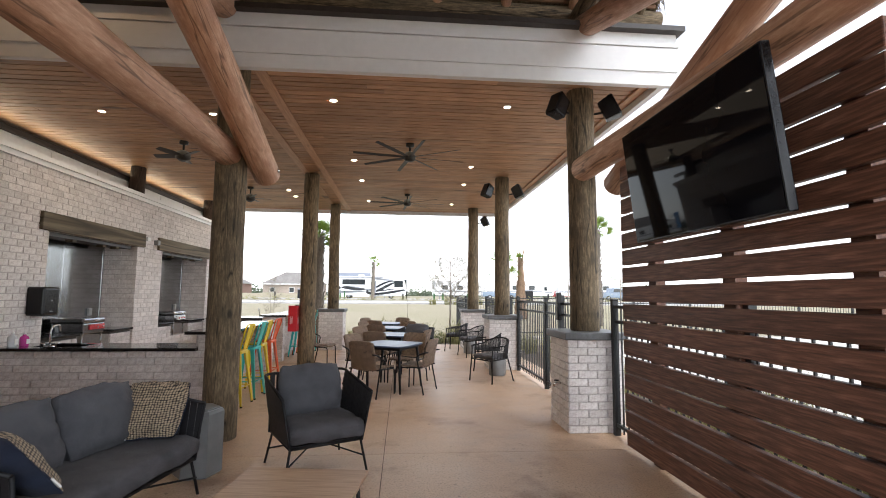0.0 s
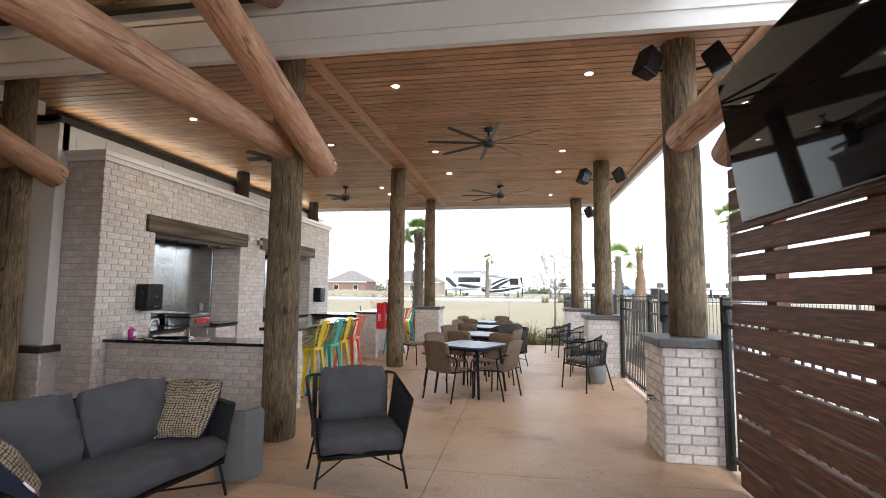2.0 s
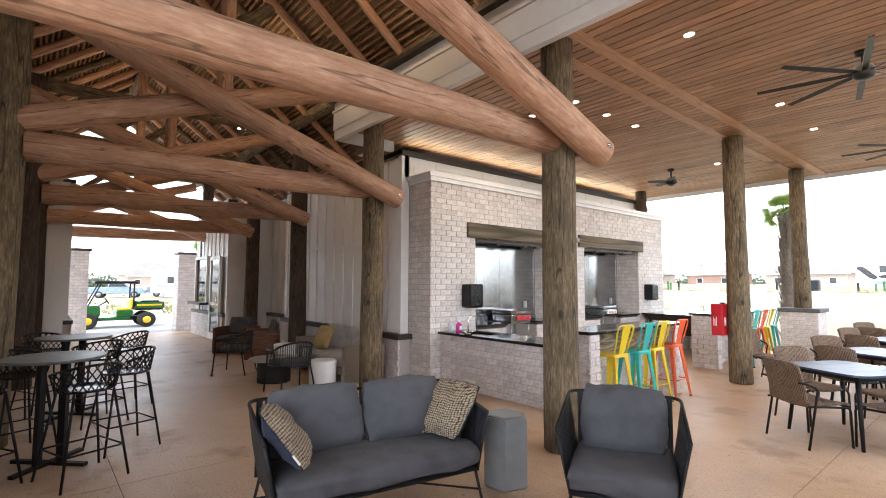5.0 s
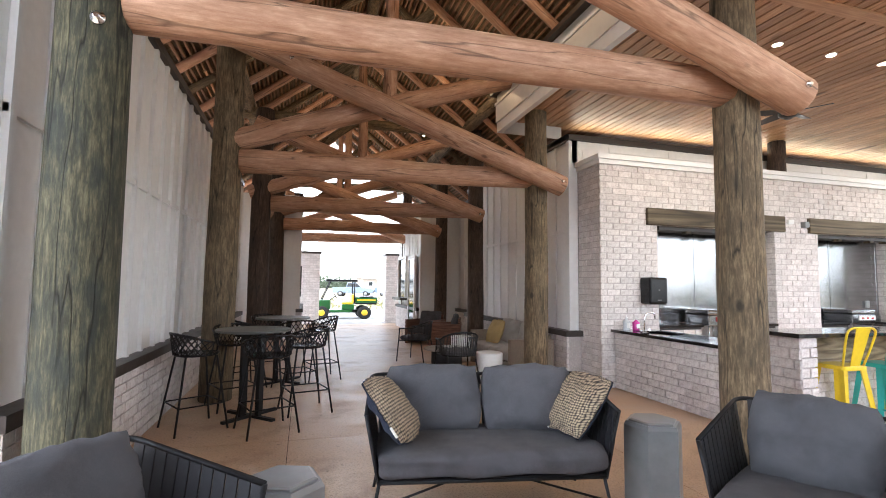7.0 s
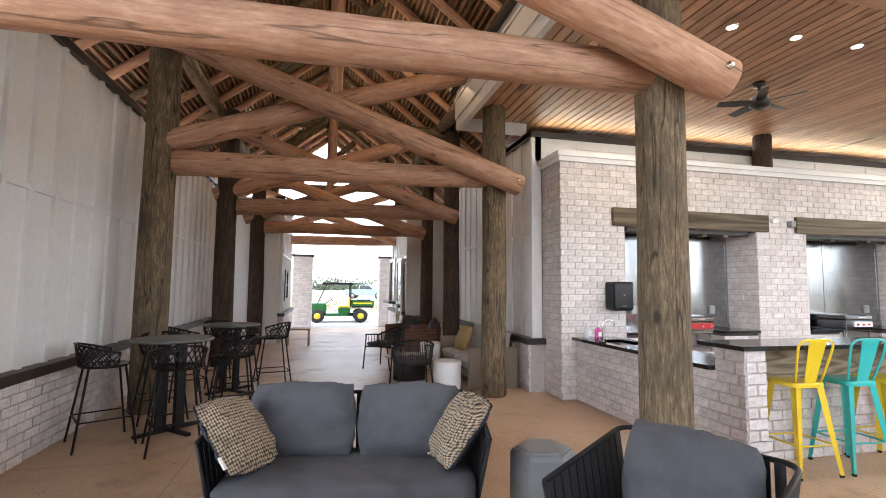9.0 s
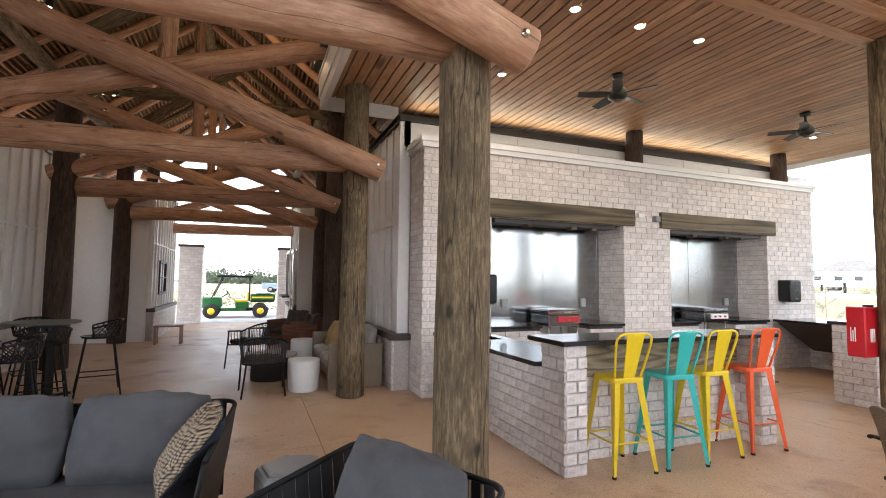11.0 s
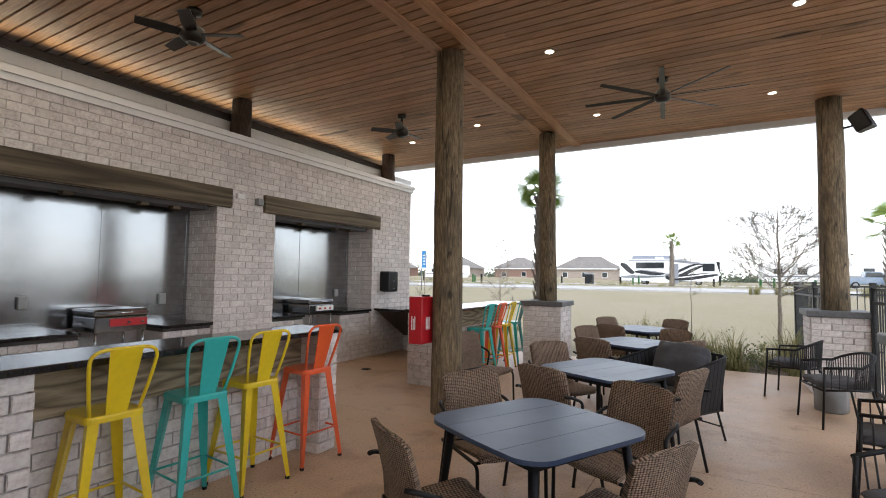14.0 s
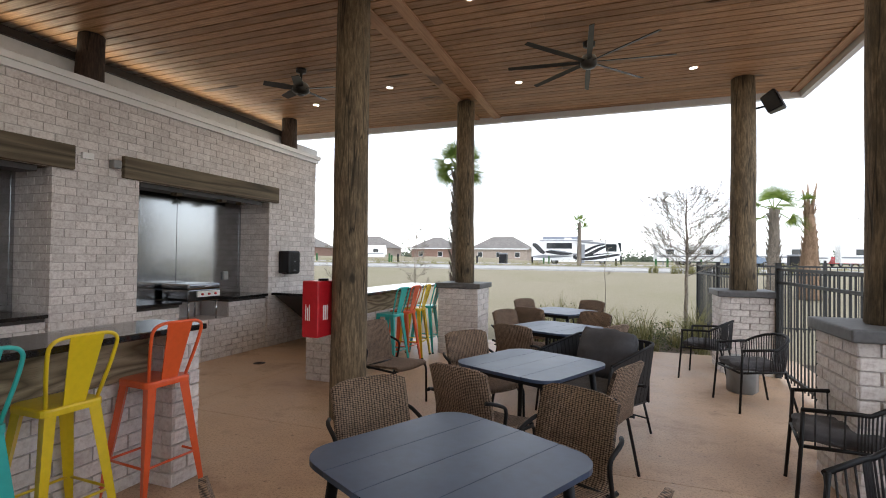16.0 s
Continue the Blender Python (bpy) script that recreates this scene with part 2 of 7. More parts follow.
M["lawn"] = lawn()
M["road"] = plain("pale_road", (0.42, 0.41, 0.40), 0.85, grain=0.15, scale=4, bumps=0.1)
M["deck"] = plain("pool_deck", (0.48, 0.45, 0.41), 0.8, grain=0.12, scale=6, bumps=0.1)

# ---- building blocks ----


def bm_box(bm, x0, x1, y0, y1, z0, z1, m=None):
    vs = [bm.verts.new((x, y, z)) for z in (z0, z1) for y in (y0, y1) for x in (x0, x1)]
    if m is not None:
        for v in vs:
            v.co = m @ v.co
    for a in ((0, 2, 3, 1), (4, 5, 7, 6), (0, 1, 5, 4), (2, 6, 7, 3), (0, 4, 6, 2), (1, 3, 7, 5)):
        bm.faces.new([vs[i] for i in a])
    return vs


def bm_bevel_box(bm, x0, x1, y0, y1, z0, z1, r=0.01, seg=2, m=None):
    b2 = bmesh.new()
    bm_box(b2, x0, x1, y0, y1, z0, z1)
    bmesh.ops.bevel(b2, geom=b2.edges[:], offset=r, segments=seg, affect="EDGES", profile=0.5)
    add_bm(bm, b2, m)


def add_bm(bm, other, m=None):
    me = bpy.data.meshes.new("tmp")
    other.to_mesh(me)
    other.free()
    if m is not None:
        me.transform(m)
    bm.from_mesh(me)
    bpy.data.meshes.remove(me)


def bm_tube(bm, points, r, seg=8, caps=True, wobble=0.0, taper=None):
    """A round bar through the points; r is one radius, taper gives one for each point."""
    pts = [Vector(p) for p in points]
    rings = []
    side = None
    for i, p in enumerate(pts):
        d = (pts[min(i + 1, len(pts) - 1)] - pts[max(i - 1, 0)]).normalized()
        if side is None:
            side = d.orthogonal().normalized()
        side = (side - d * side.dot(d)).normalized()
        up = d.cross(side)
        rad = taper[i] if taper else r
        ring = []
        for k in range(seg):
            a = 2 * math.pi * k / seg
            w = 1 + wobble * (noise.noise(Vector((p.x * 1.7 + 3 * math.cos(a), p.y * 1.7 + 3 * math.sin(a), p.z * 1.7))))
            ring.append(bm.verts.new(p + rad * w * (math.cos(a) * side + math.sin(a) * up)))
        rings.append(ring)
    for a, b in zip(rings, rings[1:]):
        for k in range(seg):
            f = bm.faces.new((a[k], a[(k + 1) % seg], b[(k + 1) % seg], b[k]))
            f.smooth = True
    if caps:
        bm.faces.new(rings[0][::-1])
        bm.faces.new(rings[-1])


def bm_lathe(bm, profile, seg=24, m=None):
    """Turn a profile of (radius, height) round z."""
    rings = []
    for r, z in profile:
        ring = []
        for k in range(seg):
            a = 2 * math.pi * k / seg
            v = Vector((r * math.cos(a), r * math.sin(a), z))
            ring.append(bm.verts.new(m @ v if m is not None else v))
        rings.append(ring)
    for a, b in zip(rings, rings[1:]):
        for k in range(seg):
            f = bm.faces.new((a[k], a[(k + 1) % seg], b[(k + 1) % seg], b[k]))
            f.smooth = True
    bm.faces.new(rings[0][::-1])
    bm.faces.new(rings[-1])


def rounded(points, r=0.05, n=4):
    """Round the corners of a line of points."""
    pts = [Vector(p) for p in points]
    out = [pts[0]]
    for a, b, c in zip(pts, pts[1:], pts[2:]):
        ra = min(r, (a - b).length * 0.45)
        rc = min(r, (c - b).length * 0.45)
        p, q = b + (a - b).normalized() * ra, b + (c - b).normalized() * rc
        for k in range(n + 1):
            s = k / n
            out.append((1 - s) ** 2 * p + 2 * s * (1 - s) * b + s * s * q)
    out.append(pts[-1])
    return out


def mesh_of(name, bm, material):
    me = bpy.data.meshes.new(name)
    bm.normal_update()
    bm.to_mesh(me)
    bm.free()
    me.materials.append(material)
    return me


def part(name, bm, material, parent=None, label="", kind=""):
    ob = new(name, mesh_of(name, bm, material))
    if parent is not None:
        ob.parent = parent
    return tagged(ob, label=label, kind=kind)


def thing(name, label, category, group="", kind="", at=None):
    e = tagged(new(name), label, category, group, kind)
    e.empty_display_size = 0.2
    if at is not None:
        e.matrix_basis = at
    return e


def structure(name, bm, material, label="", category="structure"):
    return tagged(part(name, bm, material), label, category, kind="structure")


def boxes(*rows):
    bm = bmesh.new()
    for r in rows:
        bm_box(bm, *r)
    return bm


def log_points(p0, p1, n=9, sway=0.02, seed=0):
    a, b = Vector(p0), Vector(p1)
    out = []
    for i in range(n):
        s = i / (n - 1)
        w = Vector((noise.noise(Vector((s * 2.2, seed, 0.3))), noise.noise(Vector((s * 2.2, seed, 5.3))), noise.noise(Vector((s * 2.2, seed, 9.3)))))
        out.append(a.lerp(b, s) + w * sway)
    return out


def bm_log(p0, p1, r0, r1, seed=0, sway=0.03, n=10, seg=16, worn=0.012):
    bm = bmesh.new()
    pts = log_points(p0, p1, n, sway, seed)
    d = (Vector(p1) - Vector(p0)).normalized()
    taper = [r0 + (r1 - r0) * i / (n - 1) for i in range(n)]
    pts = [pts[0], pts[0] + d * worn] + pts[1:-1] + [pts[-1] - d * worn, pts[-1]]
    taper = [taper[0] - worn, taper[0]] + taper[1:-1] + [taper[-1], taper[-1] - worn]
    bm_tube(bm, pts, r0, seg, True, 0.05, taper)
    return bm


def local_log(name, p0, p1, r0, r1, material, parent=None, label="", seed=0, sway=0.03, kind=""):
    """A log built along its own z axis, so that its grain follows it."""
    a, b = Vector(p0), Vector(p1)
    length = (b - a).length
    bm = bm_log((0, 0, 0), (0, 0, length), r0, r1, seed, sway)
    ob = part(name, bm, material, parent, label, kind)
    ob.matrix_basis = Matrix.Translation(a) @ (b - a).to_track_quat("Z", "Y").to_matrix().to_4x4()
    return ob


# ---- ground ----
def ground_z(y):
    """The lawn rises gently from the patio to the park road."""
    return -0.06 + 0.9 * min(1.0, max(0.0, (y - 18.5) / 14.0))


bm = bmesh.new()
strips = [-1500, 18.5, 32.5, 1500]
edge = [[bm.verts.new((x, y, ground_z(y))) for y in strips] for x in (-1500, 1500)]
low = [[bm.verts.new((x, y, -0.6)) for y in strips] for x in (-1500, 1500)]
for k in range(3):
    bm.faces.new((edge[0][k], edge[1][k], edge[1][k + 1], edge[0][k + 1]))
    bm.faces.new((low[0][k], low[0][k + 1], low[1][k + 1], low[1][k]))
structure("ground", bm, M["lawn"], "dormant yellow-green lawn reaching the horizon", "ground")
bm = boxes((-120, 140, 35.0, 47.0, 0.84, 0.87), (-120, 140, 66.0, 76.0, 0.84, 0.865))
structure("road", bm, M["road"], "pale grey park road across the lawn", "road")
bm = boxes((-120, 140, 34.8, 35.0, 0.84, 0.93), (-120, 140, 47.0, 47.2, 0.84, 0.93))
structure("kerb", bm, M["road"], "low pale concrete kerbs along the road", "kerb")
bm = boxes((-32, -17.3, -40, 18, -0.06, -0.02), (-120, -32, 12, 18, -0.06, -0.02))
structure("drive", bm, M["road"], "bright concrete drive behind the breezeway", "road")
bm = boxes((5.2, 26, -30, 17.6, -0.06, -0.015))
# dark bed added to keep the shaded lower gaps of the slat screen dark
structure("side_bed", boxes((3.21, 5.19, -8, 14.4, -0.06, -0.03)), plain("dark_mulch", (0.10, 0.075, 0.055), 0.95, grain=0.5, scale=40, bumps=0.9), "dark mulch bed added outside the fence so the slat gaps stay dark", "bed")
structure("pool_deck", bm, M["deck"], "light concrete pool deck outside the fence", "pavement")

# floor in slabs with saw joints
XS = [-17.3, -14.0, -10.6, -7.2, -3.6, 0.0, 3.2]
YS = [-7.0, -3.2, 1.05, 3.95, 9.2, 14.45]
bm = bmesh.new()
for x0, x1 in zip(XS, XS[1:]):
    for y0, y1 in zip(YS, YS[1:]):
        bm_box(bm, x0 + 0.003, x1 - 0.003, y0 + 0.003, y1 - 0.003, -0.12, 0.0)
structure("floor", bm, M["concrete"], "tan stained concrete floor with saw-cut joints", "floor")
structure("floor_joints", boxes((-17.29, 3.19, -6.99, 14.44, -0.11, -0.006)), M["joint"], "dark filler in the floor joints", "floor")

# ---- brickwork ----
BL, BH, JT = 0.228, 0.0905, 0.010
brick_meshes = {}


def brick_mesh(length, height, depth):
    key = (round(length, 3), round(height, 3), round(depth, 3))
    if key not in brick_meshes:
        bm = bmesh.new()
        vs = bm_box(bm, 0, key[0], 0, key[2], 0, key[1])
        c = 0.004
        for v in vs:
            if v.co.y < 1e-6:
                v.co.x += c if v.co.x < key[0] / 2 else -c
                v.co.z += c if v.co.z < key[1] / 2 else -c
        bm2 = bmesh.new()
        add_bm(bm2, bm)
        ring = bm_box(bm2, 0, key[0], 0.006, key[2], 0, key[1])
        brick_meshes[key] = mesh_of("brick", bm2, M["brick"])
    return brick_meshes[key]


def brick_face(parent, origin, right, width, z0, z1, holes=(), near=None, rng=random.Random(3), bond=0.0):
    """Bricks proud of a mortar bed. origin: foot of the face's left edge seen from outside; right: the way along it.
    holes: (u0, u1, z0, z1) left out. near: (u0, u1, z0, z1) in which each brick is a piece of its own."""
    o, r = Vector(origin), Vector(right).normalized()
    inward = Vector((-r.y, r.x, 0))
    place = Matrix((( r.x, inward.x, 0, o.x), (r.y, inward.y, 0, o.y), (0, 0, 1, o.z), (0, 0, 0, 1)))
    rows = max(1, round((z1 - z0) / BH))
    h = (z1 - z0) / rows
    rest = bmesh.new()
    depth = 0.03
    for j in range(rows):
        za = z0 + j * h + JT / 2
        u = -BL / 2 * ((j + int(bond)) % 2)
        while u < width - 0.015:
            a, b = max(u + JT / 2, 0.0), min(u + BL - JT / 2, width)
            u += BL
            if b - a < 0.03:
                continue
            spans = [(a, b)]
            for hu0, hu1, hz0, hz1 in holes:
                if za + h * 0.5 > hz0 and za + h * 0.5 < hz1:
                    cut = []
                    for s0, s1 in spans:
                        if s1 <= hu0 or s0 >= hu1:
                            cut.append((s0, s1))
                        else:
                            if s0 < hu0 - 0.02:
                                cut.append((s0, hu0))
                            if s1 > hu1 + 0.02:
                                cut.append((hu1, s1))
                    spans = cut
            for s0, s1 in spans:
                out = -0.005 - 0.005 * rng.random()
                if near and s0 >= near[0] and s1 <= near[1] and za >= near[2] and za + h <= near[3]:
                    ob = new("brick", brick_mesh(s1 - s0, h - JT, depth))
                    ob.parent = parent
                    ob.matrix_basis = place @ Matrix.Translation((s0, out, za))
                else:
                    bm_box(rest, s0, s1, out, depth, za, za + h - JT, place)
    if rest.verts:
        part("brickwork", rest, M["brick_far"], parent, kind="stuff")
    else:
        rest.free()

# ---- kitchen block ----
WX = -5.0          # brick front
K0, K1 = 5.4, 13.48
OPEN = ((6.43, 8.81), (9.78, 12.17))
ZL = 2.46
kitchen = thing("kitchen_wall", "whitewashed brick outdoor kitchen wall with two grill alcoves", "wall", kind="structure")
bm = boxes((-7.2, WX + 0.0, K0 + 0.03, OPEN[0][0] - 0.0, 0, 3.36),
           (-7.2, WX, OPEN[0][1], OPEN[1][0], 0, 3.36),
           (-7.2, WX, OPEN[1][1], K1 - 0.03, 0, 3.36))
for a, b in OPEN:
    bm_box(bm, -7.2, WX, a, b, ZL + 0.02, 3.36)
    bm_box(bm, -7.2, -5.625, a, b, 0, ZL + 0.02)
part("mortar_bed", bm, M["mortar"], kitchen)
holes = [(a - K0, b - K0, 0.0, ZL) for a, b in OPEN]
brick_face(kitchen, (WX, K0, 0), (0, 1, 0), K1 - K0, 0.0, 3.36, holes, near=(0.0, 3.6, 0.9, 2.9))
brick_face(kitchen, (-5.62, K0 + 0.03, 0), (1, 0, 0), 0.63, 0.0, 3.36)
brick_face(kitchen, (WX, K1 - 0.03, 0), (-1, 0, 0), 2.2, 0.0, 3.36)
for a, b in OPEN:
    brick_face(kitchen, (-5.625, b, 0), (1, 0, 0), 0.63, 0.0, ZL)
    brick_face(kitchen, (WX, a, 0), (-1, 0, 0), 0.625, 0.0, ZL)

cornice = boxes((-5.7, WX + 0.045, K0 - 0.03, K1 + 0.03, 3.36, 3.43), (-5.7, WX + 0.075, K0 - 0.06, K1 + 0.06, 3.43, 3.50))
structure("cornice", cornice, M["trimwhite"], "white painted cornice capping the brick wall", "trim")
bm = boxes((-7.3, -5.6, 5.3, K1, 3.5, 3.88))
structure("parapet", bm, M["white"], "white board parapet above the brick wall", "wall")
bm = bmesh.new()
for k in range(7):
    y = 5.5 + k * 1.2
    bm_box(bm, -5.6, -5.59, y, y + 1.17, 3.60 + 0.0, 3.72)
    bm_box(bm, -5.6, -5.588, y + 0.5, y + 1.67, 3.735, 3.845)
structure("parapet_boards", bm, M["white"], "white lapped boards on the parapet", "wall")
bm = boxes((-7.36, -5.55, 5.22, K1 + 0.06, 3.88, 3.97))
structure("roof_edge_trim", bm, M["darktrim"], "dark brown metal edge trim on the parapet", "trim")

for i, (a, b) in enumerate(((6.22, 9.0), (9.55, 12.35))):
    t = thing("lintel", "weathered grey-brown timber lintel over a grill alcove", "lintel", "timber lintels")
    bm = bmesh.new()
    bm_bevel_box(bm, -5.3, WX + 0.06, a, b, 2.46, 2.725, 0.012)
    part("beam", bm, M["lintel"], t)
    bm = boxes((-5.35, -5.06, a + 0.3, b - 0.3, 2.40, 2.458))
    part("hood_rail", bm, M["darktrim"], t, "dark metal shutter rail")
    for y in (a + 0.9, (a + b) / 2 + 0.3, b - 0.7):
        bm = bmesh.new()
        bm_bevel_box(bm, -5.2, -5.08, y - 0.05, y + 0.05, 2.36, 2.42, 0.01)
        part("bracket", bm, M["lintel"], t)

# stainless linings
for i, (a, b) in enumerate(OPEN):
    t = thing("alcove_lining", "brushed stainless steel sheets lining the grill alcove", "panel", "alcove linings")
    mid = a + (1.27, 1.10)[i]
    part("sheet", boxes((-5.62, -5.60, a + 0.01, mid - 0.004, 0.9, 2.45)), M["steel"], t)
    part("sheet", boxes((-5.62, -5.60, mid + 0.004, b - 0.01, 0.9, 2.45)), M["steel"], t)
    part("seam", boxes((-5.60, -5.593, mid - 0.015, mid + 0.015, 0.9, 2.45)), M["steel"], t)
    part("edge_strip", boxes((-5.60, -5.594, b - 0.05, b - 0.012, 0.9, 2.45)), M["steel"], t)
    for y in ((b - 0.36, a + 0.53) if i == 0 else (b - 0.36,)):
        bm = bmesh.new()
        bm_bevel_box(bm, -5.60, -5.555, y - 0.045, y + 0.045, 1.14, 1.28, 0.012)
        part("outlet", bm, M["outlet"], t, "grey weatherproof outlet")

# ---- board and batten blocks ----


def board_wall(name, x0, x1, y, face, z0=0.78, z1=3.9, step=0.41, label=""):
    """A wall along x whose face looks to face (+1 or -1 in y)."""
    t = thing(name, label, "wall", kind="structure")
    d = 0.18 * -face
    part("board", boxes((x0, x1, min(y, y + d), max(y, y + d), z0, z1)), M["white"], t)
    n = int((x1 - x0) / step)
    for k in range(n + 1):
        x = x0 + 0.03 + k * (x1 - x0 - 0.06) / n
        part("batten", boxes((x - 0.03, x + 0.03, min(y, y + face * 0.022), max(y, y + face * 0.038), z0, z1)), M["white"], t)
    part("belt", boxes((x0, x1, min(y, y + face * 0.03), max(y, y + face * 0.03), 2.38, 2.43)), M["white"], t)
    yb = y + face * 0.11
    part("base_bed", boxes((x0, x1, min(y + d, yb - face * 0.012), max(y + d, yb - face * 0.012), 0, 0.7)), M["mortar"], t)
    if face < 0:
        brick_face(t, (x0, yb, 0), (1, 0, 0), x1 - x0, 0, 0.7)
    else:
        brick_face(t, (x1, yb, 0), (-1, 0, 0), x1 - x0, 0, 0.7)
    part("ledge", boxes((x0 - 0.03, x1 + 0.03, min(y + d, yb + face * 0.03), max(y + d, yb + face * 0.03), 0.7, 0.79)), M["darktrim"], t, "dark brown ledge")
    part("edge_trim", boxes((x0 - 0.05, x1 + 0.05, min(y + d, y + face * 0.06), max(y + d, y + face * 0.06), z1, z1 + 0.09)), M["darktrim"], t, "dark brown roof edge")
    return t


board_wall("wall_kitchen_side", -10.6, -5.66, 5.28, -1, label="white board-and-batten wall on a brick base")
part("corner_board", boxes((-5.66, -5.60, 5.24, 5.40, 0.79, 3.9)), M["trimwhite"], tagged(thing("corner_trim", "white corner board of the kitchen block", "trim", kind="structure")))
part("base_return", boxes((-5.66, -5.56, 5.17, 5.42, 0, 0.70)), M["mortar"], bpy.data.objects["corner_trim"])
brick_face(bpy.data.objects["corner_trim"], (-5.66, 5.16, 0), (1, 0, 0), 0.12, 0, 0.7)
part("ledge_return", boxes((-5.66, -5.50, 5.12, 5.42, 0.7, 0.79)), M["darktrim"], bpy.data.objects["corner_trim"])
board_wall("wall_kitchen_recess", -12.9, -10.6, 5.75, -1, label="white board-and-batten wall in a recess")
structure("recess_side", boxes((-10.72, -10.6, 5.28, 5.75, 0, 3.9)), M["white"], "white end of the kitchen side wall", "wall")
board_wall("wall_entry", -16.4, -13.0, 4.55, -1, label="white board-and-batten entrance wall on a brick base")
structure("entry_side", boxes((-13.0, -12.88, 4.5, 5.8, 0, 3.9)), M["white"], "white return wall beside the entrance", "wall")
board_wall("wall_pub_side", -11.6, -1.75, -0.43, 1, label="white board-and-batten wall beside the pub tables")
board_wall("wall_pub_recess", -13.0, -11.6, -0.8, 1, label="white wall set back behind the posts")
board_wall("wall_office", -16.4, -12.6, 1.0, 1, label="white board-and-batten office wall with a window")
structure("office_side", boxes((-12.6, -12.48, -0.9, 0.95, 0, 3.9)), M["white"], "white return wall of the office", "wall")
structure("pub_block_end", boxes((-1.75, -1.6, -4.5, -0.43, 0, 3.9)), M["white"], "white end wall of the pub side block", "wall")
for y in (1.36, 4.58):
    t = thing("brick_pier", "whitewashed brick pier at the breezeway mouth", "pier", "brick piers")
    part("core", boxes((-18.2, -17.52, y - 0.34, y + 0.34, 0, 2.62)), M["mortar"], t)
    brick_face(t, (-17.5, y - 0.35, 0), (0, 1, 0), 0.7, 0, 2.62)
    brick_face(t, (-18.2, y - 0.35, 0), (1, 0, 0), 0.7, 0, 2.62)
    brick_face(t, (-17.5, y + 0.35, 0), (-1, 0, 0), 0.7, 0, 2.62)
    part("cap", boxes((-18.25, -17.45, y - 0.4, y + 0.4, 2.62, 2.7)), M["darktrim"], t)

# ---- flat roof over the patio ----
CZ = 4.2
bm = bmesh.new()
rng = random.Random(11)
y = 4.2
while y < 14.25:
    w = 0.138
    x = -5.92 if y < 5.2 else -7.2
    cut = x + rng.uniform(1.0, 3.5)
    while x < 3.22:
        e = min(cut, 3.22)
        bm_box(bm, x + 0.001, e - 0.001, y + 0.011, min(y + w - 0.011, 14.28), CZ + rng.uniform(-0.001, 0.002), CZ + 0.03)
        x = e
        cut = e + rng.uniform(2.4, 4.2)
    y += w
tagged(part("ceiling", bm, M["plank"]), "warm cedar plank ceiling with dark gaps", "ceiling", kind="structure")
structure("roof_deck", boxes((-7.3, 3.22, 5.3, 14.28, CZ + 0.032, 4.62), (-5.93, 3.22, 4.22, 5.3, CZ + 0.032, 4.62)), M["darktrim"], "dark roof deck above the planks", "roof")
structure("fascia", boxes((-5.95, 3.3, 4.12, 4.2, 4.0, 4.62)), M["trimwhite"], "broad white fascia along the flat roof", "fascia")
structure("fascia_trim", boxes((-5.95, 3.3, 4.10, 4.12, 4.16, 4.44)), M["trimwhite"], "white board laid over the fascia", "trim")
structure("fascia_trim", boxes((-5.97, 3.32, 4.085, 4.12, 4.45, 4.49)), M["trimwhite"], "thin white drip edge on the fascia", "trim")
structure("fascia", boxes((3.22, 3.3, 4.2, 14.36, 4.1, 4.62)), M["trimwhite"], "white fascia along the pool side", "fascia")
structure("fascia", boxes((-7.3, 3.22, 14.28, 14.36, 4.1, 4.62)), M["trimwhite"], "white fascia along the lawn side", "fascia")
structure("fascia", boxes((-5.95, -5.93, 4.2, 5.3, 4.0, 4.62)), M["trimwhite"], "short white fascia beside the thatch roof", "fascia")
structure("roof_flashing", boxes((-6.02, 3.36, 4.02, 4.3, 4.62, 4.68), (3.1, 3.36, 4.3, 14.42, 4.62, 4.68), (-7.3, 3.1, 14.2, 14.42, 4.62, 4.68)), M["darktrim"], "dark metal flashing on the flat roof", "trim")
for x in (-1.96, -1.56):
    structure("ceiling_trim", boxes((x - 0.07, x + 0.07, 4.22, 14.27, CZ - 0.022, CZ - 0.002)), M["trimwood"], "cedar trim board along the ceiling", "trim")
structure("ceiling_edge", boxes((3.08, 3.2, 4.22, 14.26, CZ - 0.025, CZ - 0.003)), M["trimwood"], "cedar edge board of the ceiling", "trim")

# ---- columns ----


def post_thing(x, y, z0, z1, r=0.17, seed=0, label="weathered round timber post on the concrete floor"):
    t = thing("timber_post", label, "post", "timber posts", at=pose(x, y, 0))
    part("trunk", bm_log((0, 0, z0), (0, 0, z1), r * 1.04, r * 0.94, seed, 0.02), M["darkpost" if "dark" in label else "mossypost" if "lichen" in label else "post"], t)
    return t


